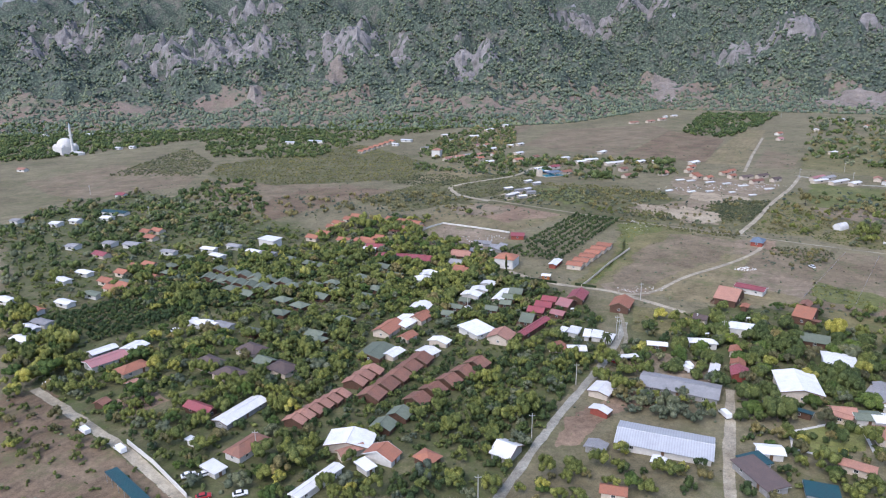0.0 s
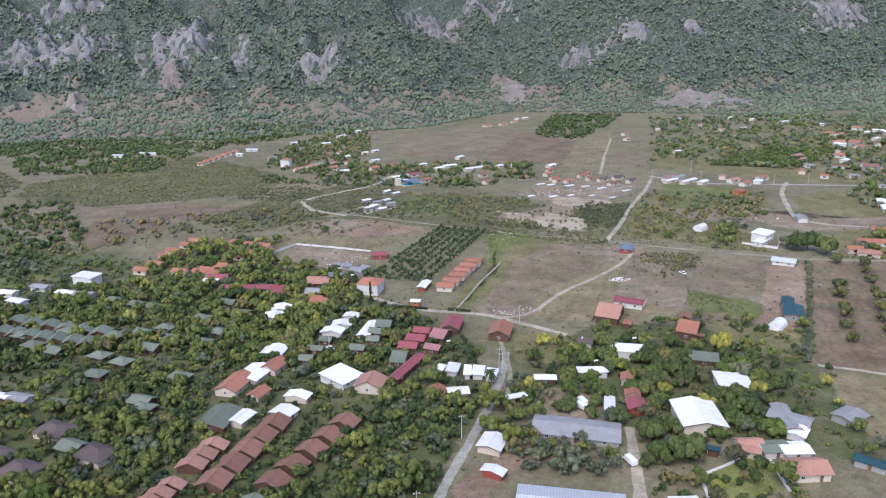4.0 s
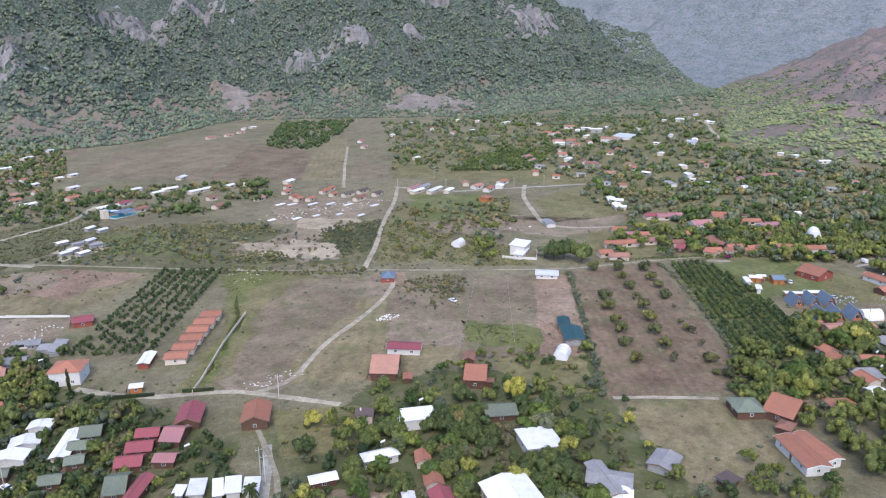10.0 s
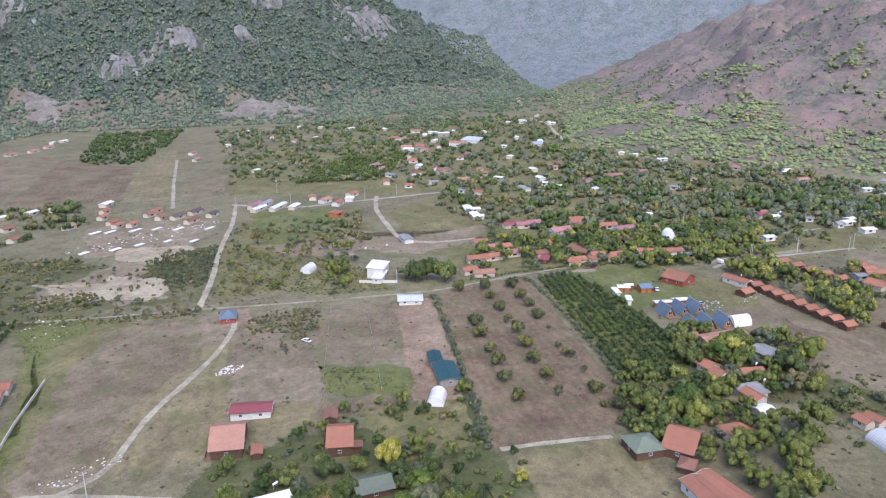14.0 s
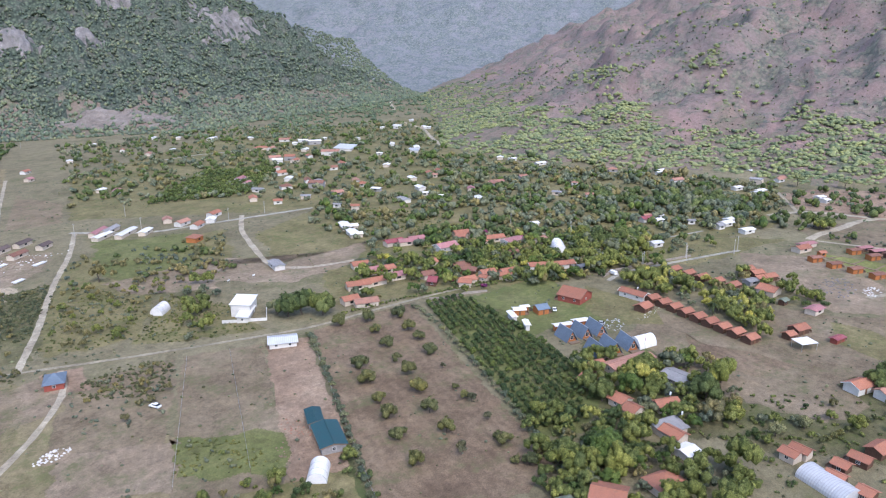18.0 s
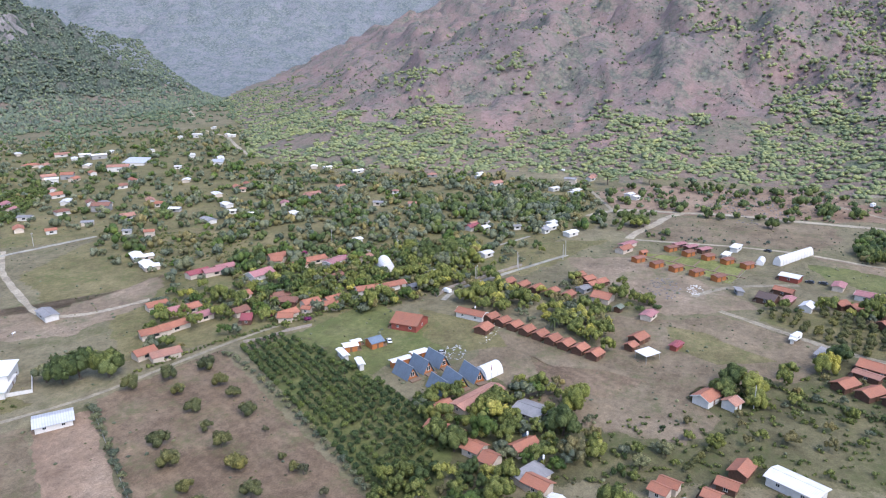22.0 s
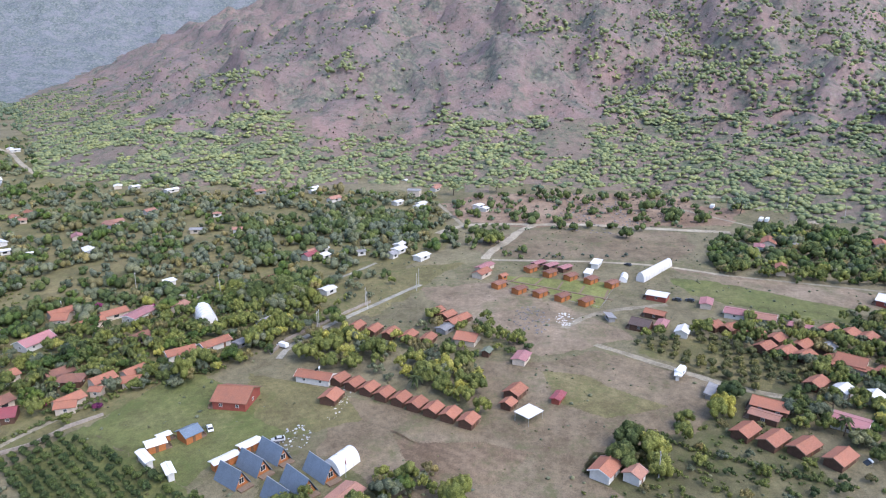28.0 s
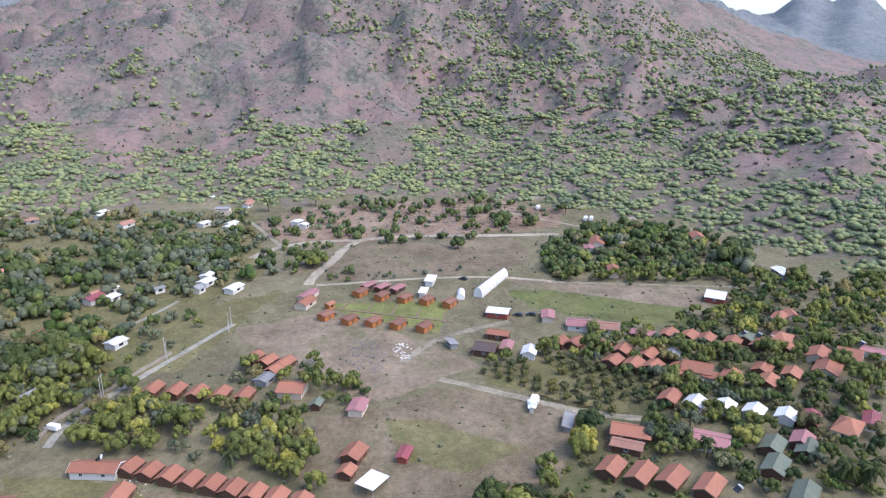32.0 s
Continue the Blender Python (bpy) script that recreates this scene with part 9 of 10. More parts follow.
tree(246.8, 321.2, 'olive', 0.64)
tree(244.3, 317.3, 'olive', 0.6100000000000001)
tree(240.8, 314.1, 'olive', 0.5800000000000001)
tree(238.3, 310.3, 'olive', 0.55)
tree(234.8, 307.2, 'olive', 0.73)
tree(232.4, 303.4, 'olive', 0.7000000000000001)
tree(230.0, 299.7, 'olive', 0.67)
tree(226.6, 296.7, 'olive', 0.64)
tree(224.3, 293.1, 'olive', 0.6100000000000001)
tree(221.0, 290.2, 'olive', 0.5800000000000001)
tree(218.7, 286.7, 'olive', 0.55)
tree(216.5, 283.3, 'olive', 0.73)
tree(213.3, 280.5, 'olive', 0.7000000000000001)
tree(211.1, 277.1, 'olive', 0.67)
tree(208.0, 274.5, 'olive', 0.64)
tree(205.9, 271.2, 'olive', 0.6100000000000001)
tree(203.8, 268.1, 'olive', 0.5800000000000001)
tree(200.8, 265.5, 'olive', 0.55)
tree(198.8, 262.4, 'olive', 0.73)
tree(196.0, 260.0, 'olive', 0.7000000000000001)
tree(194.0, 257.0, 'olive', 0.67)
tree(192.1, 254.1, 'olive', 0.64)
tree(189.4, 251.8, 'olive', 0.6100000000000001)
tree(323.5, 337.7, 'olive', 0.5)
tree(323.2, 334.9, 'olive', 0.6799999999999999)
tree(322.1, 331.4, 'olive', 0.65)
tree(319.3, 328.5, 'olive', 0.62)
tree(317.6, 324.7, 'olive', 0.59)
tree(314.5, 321.5, 'olive', 0.56)
tree(312.5, 317.5, 'olive', 0.53)
tree(310.4, 313.4, 'olive', 0.5)
tree(307.1, 310.1, 'olive', 0.6799999999999999)
tree(304.8, 306.1, 'olive', 0.65)
tree(301.4, 302.8, 'olive', 0.62)
tree(299.1, 298.7, 'olive', 0.59)
tree(296.8, 294.7, 'olive', 0.56)
tree(293.3, 291.5, 'olive', 0.53)
tree(291.0, 287.6, 'olive', 0.5)
tree(287.6, 284.4, 'olive', 0.6799999999999999)
tree(285.2, 280.6, 'olive', 0.65)
tree(282.9, 276.8, 'olive', 0.62)
tree(279.5, 273.8, 'olive', 0.59)
tree(277.2, 270.1, 'olive', 0.56)
tree(273.9, 267.2, 'olive', 0.53)
tree(271.6, 263.6, 'olive', 0.5)
tree(269.4, 260.1, 'olive', 0.6799999999999999)
tree(266.2, 257.3, 'olive', 0.65)
tree(264.0, 254.0, 'olive', 0.62)
tree(260.9, 251.3, 'olive', 0.59)
tree(258.8, 248.0, 'olive', 0.56)
tree(256.6, 244.8, 'olive', 0.53)
tree(253.6, 242.3, 'olive', 0.5)
tree(251.6, 239.2, 'olive', 0.6799999999999999)
tree(248.7, 236.7, 'olive', 0.65)
tree(246.7, 233.8, 'olive', 0.62)
tree(244.7, 230.9, 'olive', 0.59)
tree(241.9, 228.5, 'olive', 0.56)
grove(5.6, {'green': 9, 'citrus': 6, 'olive': 2, 'bright': 2, 'dry': 2, 'yellow': 1}, 1.16, (-156, 242), (-192, 293), (-168, 291), (-155, 267), (-133, 289), (-122, 315), (-95, 306), (-71, 261), (-64, 223), (-73, 169), (-85, 186), (-123, 222), near=True, seed=15, clear=1.2)
grove(5.1, {'green': 4, 'citrus': 6, 'olive': 1, 'dry': 1}, 1.16, (-86, 312), (-75, 327), (-50, 310), (-35, 276), (-40, 239), (-57, 217), (-73, 232), (-76, 261), near=True, seed=16, clear=1.2)
grove(5.1, {'citrus': 6, 'green': 2, 'olive': 1}, 1.16, (-13, 220), (17, 255), (58, 281), (59, 252), (32, 203), (19, 181), (2, 191), (-12, 202), near=True, seed=17, clear=1.2)
grove(5.1, {'green': 9, 'citrus': 6, 'olive': 2, 'bright': 2, 'dry': 2, 'yellow': 1}, 1.22, (-64, 232), (-43, 207), (-15, 177), (9, 181), (18, 165), (-62, 168), (-62, 194), near=True, seed=18, clear=1.2)
grove(5.6, {'green': 9, 'citrus': 6, 'olive': 2, 'bright': 2, 'dry': 2, 'yellow': 1}, 1.15, (48, 253), (78, 273), (128, 296), (184, 266), (119, 160), (79, 162), (105, 222), (81, 215), (60, 216), near=True, seed=19, clear=1.2)
grove(6.2, {'green': 9, 'citrus': 6, 'olive': 2, 'bright': 2, 'dry': 2, 'yellow': 1}, 1.05, (22, 175), (37, 189), (84, 184), (76, 162), (18, 165), near=True, seed=20, clear=1.2)
grove(5.1, {'green': 4, 'citrus': 6, 'olive': 1, 'dry': 1}, 1.16, (-16, 378), (4, 421), (34, 402), (29, 351), (56, 334), (39, 304), (15, 281), (-12, 298), near=True, seed=21, clear=1.2)
grove(5.1, {'green': 9, 'citrus': 6, 'olive': 2, 'bright': 2, 'dry': 2, 'yellow': 1}, 1.16, (-134, 316), (-95, 337), (-64, 326), (-22, 300), (4, 320), (31, 382), (-29, 412), (-96, 431), (-180, 403), (-180, 344), near=True, seed=22, clear=1.2)
grove(7.4, {'green': 5, 'citrus': 3, 'olive': 3, 'dry': 2}, 1.0, (-171, 243), (-341, 520), (-330, 600), (-283, 643), (-162, 535), (-86, 458), (-161, 390), (-191, 321), (-173, 268), near=False, seed=23, clear=1.2)
grove(6.3, {'green': 9, 'citrus': 6, 'olive': 2, 'bright': 2, 'dry': 2, 'yellow': 1}, 1.36, (-84, 444), (-70, 514), (-10, 497), (-17, 450), (23, 419), (28, 388), (-28, 388), near=True, seed=24, clear=1.2)
grove(10.5, {'green': 9, 'citrus': 6, 'olive': 2, 'bright': 2, 'dry': 2, 'yellow': 1}, 1.0, (88, 300), (115, 298), (129, 316), (181, 303), (218, 287), (190, 252), (196, 248), (174, 205), (156, 197), (106, 227), (105, 250), (117, 269), (98, 276), (79, 272), near=True, seed=25, clear=1.2)
grove(5.1, {'olive': 8, 'green': 1}, 1.29, (61, 229), (80, 232), (98, 216), (91, 201), (62, 210), near=True, seed=26, clear=1.2)
grove(6.3, {'green': 9, 'citrus': 6, 'olive': 2, 'bright': 2, 'dry': 2, 'yellow': 1}, 1.22, (247, 243), (279, 249), (277, 218), (234, 194), (214, 205), (219, 219), near=True, seed=27, clear=1.2)
grove(6.5, {'green': 9, 'citrus': 6, 'olive': 2, 'bright': 2, 'dry': 2, 'yellow': 1}, 1.0, (173, 204), (203, 197), (209, 180), (194, 171), (159, 192), near=True, seed=28, clear=1.2)
grove(6.1, {'green': 9, 'citrus': 6, 'olive': 2, 'bright': 2, 'dry': 2, 'yellow': 1}, 1.29, (308, 255), (321, 240), (337, 207), (304, 196), (258, 197), (256, 183), (238, 219), (254, 236), (278, 231), near=True, seed=29, clear=1.2)
grove(5.1, {'green': 6, 'yellow': 2, 'olive': 2, 'dry': 1}, 1.45, (424, 252), (425, 229), (401, 195), (365, 191), (379, 208), (392, 233), (396, 255), (412, 268), near=True, seed=30, clear=1.2)
grove(5.9, {'green': 9, 'citrus': 6, 'olive': 2, 'bright': 2, 'dry': 2, 'yellow': 1}, 1.22, (442, 412), (481, 351), (461, 292), (418, 269), (378, 303), (400, 322), (371, 362), near=True, seed=31, clear=1.2)
grove(5.9, {'green': 9, 'citrus': 6, 'olive': 2, 'bright': 2, 'dry': 2, 'yellow': 1}, 1.29, (474, 325), (510, 292), (493, 270), (429, 277), (428, 299), near=True, seed=32, clear=1.2)
grove(5.6, {'green': 4, 'citrus': 6, 'olive': 1, 'dry': 1}, 1.16, (450, 222), (445, 191), (428, 173), (412, 169), (406, 193), (415, 214), near=True, seed=33, clear=1.2)
grove(10.5, {'green': 6, 'citrus': 5, 'olive': 3, 'dry': 2, 'yellow': 1}, 0.9, (347, 153), (364, 129), (369, 108), (351, 86), (337, 79), (327, 84), (323, 154), (336, 142), near=True, seed=34, clear=1.2)
grove(5.6, {'green': 9, 'citrus': 6, 'olive': 2, 'bright': 2, 'dry': 2, 'yellow': 1}, 1.22, (441, 129), (436, 102), (456, 70), (440, 26), (351, 72), (363, 95), (407, 77), (431, 95), (430, 127), near=True, seed=35, clear=1.2)
grove(5.7, {'green': 9, 'citrus': 6, 'olive': 2, 'bright': 2, 'dry': 2, 'yellow': 1}, 1.22, (459, 34), (466, 3), (440, -53), (334, 43), (342, 81), (373, 67), (400, 73), near=True, seed=36, clear=1.2)
grove(6.0, {'green': 9, 'citrus': 6, 'olive': 2, 'bright': 2, 'dry': 2, 'yellow': 1}, 1.29, (569, 60), (609, 12), (601, -23), (568, -47), (541, -59), (493, -14), (499, 34), (507, 69), (540, 72), near=True, seed=37, clear=1.2)
grove(6.5, {'green': 9, 'citrus': 6, 'olive': 2, 'bright': 2, 'dry': 2, 'yellow': 1}, 1.43, (517, -29), (494, -47), (477, -86), (435, -48), (454, 11), near=True, seed=38, clear=1.2)
# next two far plots: mostly pale olive crowns, their colour standing in for haze
grove(9.8, {'green': 3, 'olive': 6, 'dry': 2, 'bright': 2}, 1.25, (425, 512), (520, 547), (682, 550), (695, 429), (715, 233), (558, 213), (447, 254), (375, 302), (333, 346), (310, 369), (400, 436), near=False, seed=39, clear=1.2)
grove(10.2, {'green': 3, 'olive': 6, 'dry': 2, 'bright': 2}, 1.25, (442, 412), (725, 614), (729, 357), (670, 228), (554, 206), (531, 256), (492, 296), (489, 360), near=False, seed=40, clear=1.2)
grove(11, {'green': 4, 'olive': 5, 'dry': 1, 'bright': 1}, 1.2, (359, 689), (448, 622), (475, 530), (615, 497), (1024, 787), (768, 1022), (566, 1086), near=False, seed=41, clear=1.2)
grove(8.1, {'green': 4, 'dry': 2, 'citrus': 2}, 1.15, (-33, 804), (-8, 962), (88, 1172), (122, 1145), (80, 784), (245, 734), (220, 639), (155, 632), (50, 706), near=False, seed=42, clear=1.2)
grove(7.6, {'green': 5, 'citrus': 3}, 1.2, (-548, 859), (-788, 1250), (-342, 1174), (72, 1143), (-112, 973), (-150, 825), (-279, 851), (-361, 1032), (-470, 914), near=False, seed=43, clear=1.2)
grove(7.6, {'green': 5, 'citrus': 3, 'dry': 2}, 1.1, (-234, 610), (-235, 693), (-188, 685), (-130, 512), (-204, 504), (-206, 457), (-251, 462), near=False, seed=44, clear=1.2)
grove(7.6, {'citrus': 9}, 1.2, (320, 950), (443, 1194), (558, 1150), (411, 947), (355, 878), near=False, seed=45, clear=1.2)
grove(6.8, {'dry': 4, 'maquis': 6, 'olive': 2}, 0.7, (88, 613), (176, 572), (195, 530), (190, 466), (196, 445), (133, 490), (57, 555), near=False, seed=46, clear=1.2)
grove(6.8, {'maquis': 6, 'dry': 3}, 0.7, (181, 488), (225, 539), (260, 525), (200, 439), (174, 463), near=False, seed=47, clear=1.2)
grove(6.8, {'maquis': 6, 'dry': 3, 'green': 1}, 0.8, (282, 556), (374, 530), (314, 449), (279, 473), (260, 398), (205, 435), (223, 475), near=False, seed=48, clear=1.2)
grove(6.8, {'maquis': 6, 'dry': 4}, 0.8, (-150, 598), (8, 599), (74, 504), (-10, 497), (-65, 542), (-109, 492), near=False, seed=49, clear=1.2)
grove(6.0, {'maquis': 5, 'green': 2}, 0.8, (555, 186), (545, 148), (542, 92), (533, 186), near=False, seed=50, clear=1.2)
grove(12.7, {'green': 6, 'pine': 3}, 1.36, (549, 202), (595, 172), (595, 72), (657, 10), (708, 71), (699, 194), (670, 228), (617, 209), near=True, seed=51, clear=1.2)
grove(5.6, {'green': 7, 'citrus': 2, 'olive': 1}, 1.6, (244, 198), (272, 194), (264, 179), (226, 165), (215, 176), (231, 194), near=False, seed=52, clear=1.2)
grove(5.8, {'green': 6, 'olive': 2, 'dry': 1}, 1.5, (302, 225), (330, 220), (329, 204), (297, 188), (279, 201), (284, 215), near=False, seed=53, clear=1.2)
grove(5.2, {'green': 5, 'olive': 2}, 1.2, (218, 226), (246, 230), (261, 214), (240, 199), (224, 206), (214, 212), near=False, seed=54, clear=1.2)
grove(6.5, {'green': 6, 'olive': 3, 'dry': 2}, 1.5, (444, 299), (524, 329), (532, 301), (466, 276), (433, 249), (413, 260), (417, 280), near=False, seed=55, clear=1.2)
grove(6.5, {'green': 6, 'olive': 3}, 1.5, (524, 329), (605, 360), (625, 306), (639, 257), (576, 231), (559, 279), (525, 301), near=False, seed=56, clear=1.2)
tree(250.9, 217.6, 'bright', 2.3)
tree(241.9, 223.6, 'green', 1.9)
tree(318, 198, 'yellow', 2.3)
for px, py, kind, size in ((302, 200, 'green', 2.1), (309, 226, 'green', 1.4), (314, 224, 'green', 1.4), (288, 237, 'green', 1.5), (284, 230, 'green', 1.5), (284, 214, 'olive', 1.3),
                           (292, 189, 'yellow', 1.4), (290, 176, 'olive', 1.3), (299, 169, 'olive', 1.2), (340, 151, 'green', 1.8), (350, 147, 'green', 1.7), (380, 108, 'green', 1.6),
                           (371, 113, 'yellow', 1.6), (376, 76, 'olive', 1.5), (372, 91, 'olive', 1.5), (369, 84, 'olive', 1.5), (354, 78, 'olive', 1.5)):
    tree(px, py, kind, size)
tree(343.5, 141.2, 'yellow', 1.9)
tree(336.5, 141.4, 'yellow', 1.5)
tree(368.4, 115.5, 'yellow', 1.4)
tree(34.6, 363.6, 'cypress', 1.3)
tree(382.4, 215.5, 'palm', 1.2)
tree(386.3, 213.4, 'palm', 1.2)
tree(89.7, 281.3, 'green', 1.2)
tree(132.9, 271.3, 'dry', 1.0)
tree(67.5, 265.5, 'palm', 1.0)
tree(-48.6, 282.6, 'palm', 1.1)
tree(-57.3, 289.5, 'palm', 1.1)
tree(-57.0, 271.3, 'palm', 1.0)
tree(-36.7, 288.0, 'palm', 1.0)
tree(163.7, 242.4, 'palm', 1.1)
tree(165.5, 249.9, 'palm', 1.0)
tree(18.3, 298.5, 'palm', 1.1)
tree(15.6, 303.6, 'palm', 1.0)
tree(168.3, 235.4, 'palm', 1.0)
tree(442.3, 396.5, 'palm', 1.1)
tree(438.8, 402.1, 'palm', 1.1)
tree(425.4, 352.5, 'palm', 1.2)
tree(399.5, 329.1, 'palm', 1.2)
tree(398.3, 353.6, 'palm', 1.1)
tree(410.4, 313.6, 'palm', 1.0)
tree(340.2, 50.4, 'palm', 1.3)
tree(336.7, 45.6, 'palm', 1.3)
tree(359.9, 79.9, 'palm', 1.1)
tree(452.6, 345.8, 'bougainvillea', 1.4)
tree(363.3, 321.9, 'bougainvillea', 1.2)
tree(363.5, 341.4, 'bougainvillea', 1.0)
tree(453.5, 372.1, 'bougainvillea', 1.5)
tree(19.9, 511.3, 'green', 1.0)
tree(4.1, 428.6, 'green', 1.2)
tree(37.2, 407.7, 'green', 1.0)
tree(270.9, 507.4, 'dry', 2.2)
tree(291.4, 377.9, 'green', 2.4)
tree(286.1, 381.5, 'green', 2.2)
tree(285.8, 388.4, 'olive', 2.2)
tree(295.6, 368.6, 'green', 2.0)
tree(644.0, 17.9, 'pine', 1.7)
tree(579.7, 107.3, 'green', 1.6)
tree(600.1, 144.5, 'green', 1.2)
tree(620.5, 166.8, 'green', 1.0)
tree(525.9, 11.0, 'cypress', 1.5)
tree(541.6, 13.1, 'green', 2.2)
tree(517.4, -26.6, 'green', 2.6)
tree(516.1, -32.4, 'green', 2.2)
tree(590.9, 22.9, 'green', 1.5)
tree(567.5, 194.5, 'green', 1.8)
tree(561.6, 190.0, 'yellow', 1.6)
tree(565.5, 185.5, 'green', 1.6)
tree(697.3, 220.0, 'pine', 1.7)
tree(706.8, 186.2, 'pine', 1.4)
tree(690.2, 154.4, 'pine', 1.5)
tree(475.6, 289.8, 'green', 2.2)
tree(460.1, 302.8, 'olive', 2.4)
tree(475.2, 299.5, 'dry', 2.4)
tree(467.1, 310.8, 'green', 2.2)
tree(449.6, 286.7, 'olive', 2.4)
tree(462.5, 282.9, 'olive', 2.4)
tree(461.1, 298.1, 'green', 2.2)
grove(5.4, {'green': 6, 'bright': 2, 'olive': 2, 'citrus': 3, 'yellow': 1}, 0.95, (329, 384), (354, 373), (355, 338), (371, 330), (393, 355), (383, 398), (360, 396), near=True, seed=101, clear=1.0)
grove(5.2, {'green': 6, 'bright': 2, 'olive': 2, 'citrus': 3}, 0.95, (362, 338), (384, 314), (396, 290), (411, 299), (416, 335), (394, 370), near=True, seed=102, clear=1.0)
for px, py in ((400, 341), (388, 345), (411, 323), (405, 351), (395, 333), (381, 352), (420, 345), (414, 331), (372, 343)):
    tree(px, py, 'palm', 1.05)


def hedge(gap, size, *line):
    """A row of clipped shrubs."""
    rnd = random.Random(int(line[0][0] * 3 + line[0][1]))
    for (ax, ay), (bx, by) in zip(line, line[1:]):
        n = max(1, int(math.hypot(bx - ax, by - ay) / gap))
        for k in range(n):
            x, y = ax + (bx - ax) * k / n + rnd.uniform(-0.4, 0.4), ay + (by - ay) * k / n + rnd.uniform(-0.4, 0.4)
            BRUSH.append((x, y, float(plain(x, y)) - 0.1, size * rnd.uniform(0.75, 1.2), rnd.uniform(0.9, 1.3), rnd.uniform(0, 6.28)))


hedge(1.6, 1.1, (358, 140), (349, 128), (332, 90))
hedge(1.8, 1.0, (372, 320), (352, 336), (333, 348), (300, 362))
hedge(1.8, 0.9, (396, 290), (378, 318), (362, 332))
grove(5.0, {'citrus': 7, 'green': 2, 'olive': 1}, 0.85, (-64, 223), (-40, 205), (18, 178), (57, 250), (72, 298), (60, 330), (30, 378), (-30, 415), (-130, 415), (-165, 350), (-120, 318), (-84, 300), near=True, seed=110, clear=0.5)
brush(5.6, 1.15, (-156, 242), (-187, 292), (-221, 323), (-341, 520), (-277, 642), (-153, 534), (-30, 424), (29, 394), (62, 332), (70, 293), (57, 253), (17, 173), (-62, 168), (-73, 169), seed=57)
brush(6.5, 1.15, (89, 299), (115, 298), (133, 314), (179, 301), (220, 285), (195, 249), (174, 205), (165, 189), (105, 228), (105, 250), (97, 273), seed=58)
brush(6, 1.2, (101, 222), (177, 255), (119, 160), (80, 162), seed=59)
brush(6.2, 1.1, (371, 362), (455, 422), (489, 355), (476, 291), (423, 271), (378, 303), (395, 322), seed=60)
brush(6.2, 1.1, (347, 157), (361, 130), (369, 106), (340, 78), (327, 84), (323, 154), seed=61)
brush(6.2, 1.1, (450, 104), (447, 66), (433, 24), (440, -53), (334, 43), (342, 81), (373, 67), (399, 68), seed=62)
brush(6.2, 1.1, (308, 255), (332, 206), (304, 196), (258, 197), (256, 183), (238, 219), (254, 236), seed=63)
brush(6.2, 1.1, (297, 195), (300, 173), (307, 136), (277, 138), (252, 186), seed=64)
# ---------- crags and screes ----------
crag(-496, 1576, 17, 302, 96)
crag(-205, 1571, 7, 153, 89)
crag(-885, 1708, 27, 164, 98)
crag(63, 1434, -3, 87, 75)
crag(-93, 1481, 4, 51, 64)
crag(354, 1854, -11, 130, 49)
crag(633, 1526, -23, 115, 22)
crag(748, 1504, -26, 84, 22)
crag(-492, 1887, 15, 190, 40)
crag(457, 1892, -14, 332, 36)
crag(1326, 1614, -41, 155, 90)
crag(918, 1545, -32, 78, 22)
crag(1106, 1716, -34, 100, 30)
scree(-346, 1329, 15, 41, 76)
scree(-210, 1411, 8, 58, 60)
scree(443, 1413, -17, 70, 80)
scree(719, 1177, -32, 225, 46)
grove(6.5, {'green': 5, 'yellow': 3, 'bright': 2, 'dry': 1}, 1.4, (-231, 340), (-209, 322), (-168, 291), (-152, 261), (-158, 242), (-163, 229), near=True, seed=65, clear=1.2)
grove(8, {'green': 3, 'dry': 3, 'yellow': 1}, 0.9, (-163, 229), (-144, 228), (-107, 196), (-106, 187), (-133, 198), (-133, 179), near=True, seed=66, clear=1.2)
brush(6, 1.0, (-169, 238), (-149, 237), (-125, 211), (-75, 169), (-128, 171), seed=67)
brush(5.5, 1.2, (-73, 232), (-72, 311), (-28, 388), (30, 372), (56, 301), (23, 227), (-17, 213), seed=68)
tree(292.0, 163.6, 'young', 0.8)
tree(294.8, 162.1, 'young', 0.8)
tree(297.7, 160.6, 'young', 0.8)
tree(300.6, 159.0, 'young', 0.8)
tree(303.5, 157.4, 'young', 0.8)
tree(306.5, 155.8, 'young', 0.8)
tree(309.6, 154.1, 'young', 0.8)
tree(312.7, 152.5, 'young', 0.8)
tree(315.8, 150.8, 'young', 0.8)
grove(12.5, {'green': 5, 'citrus': 4, 'olive': 3, 'dry': 2, 'yellow': 1}, 0.85, (312, 205), (318, 179), (330, 158), (360, 132), (376, 101), (362, 89), (298, 108), (278, 190), near=True, seed=69, clear=1.2)
brush(4.6, 0.85, (312, 205), (318, 179), (330, 158), (360, 132), (385, 82), (298, 108), (277, 196), seed=70)
grove(9, {'green': 5, 'olive': 2}, 1.3, (292, 464), (306, 454), (252, 385), (240, 393), near=True, seed=71, clear=1.2)
grove(4.5, {'maquis': 5, 'dry': 2}, 0.75, (194, 402), (231, 389), (200, 354), (174, 366), near=False, seed=72, clear=1.2)
grove(5, {'maquis': 5, 'green': 2}, 0.8, (180, 325), (193, 333), (198, 299), (189, 285), (164, 304), near=False, seed=73, clear=1.2)
grove(5, {'maquis': 5, 'dry': 2}, 0.8, (126, 488), (226, 417), (220, 408), (122, 475), near=False, seed=74, clear=1.2)
grove(7, {'maquis': 5, 'dry': 2, 'green': 1}, 0.9, (257, 528), (367, 521), (311, 451), (265, 464), (264, 403), (208, 440), near=False, seed=75, clear=1.2)
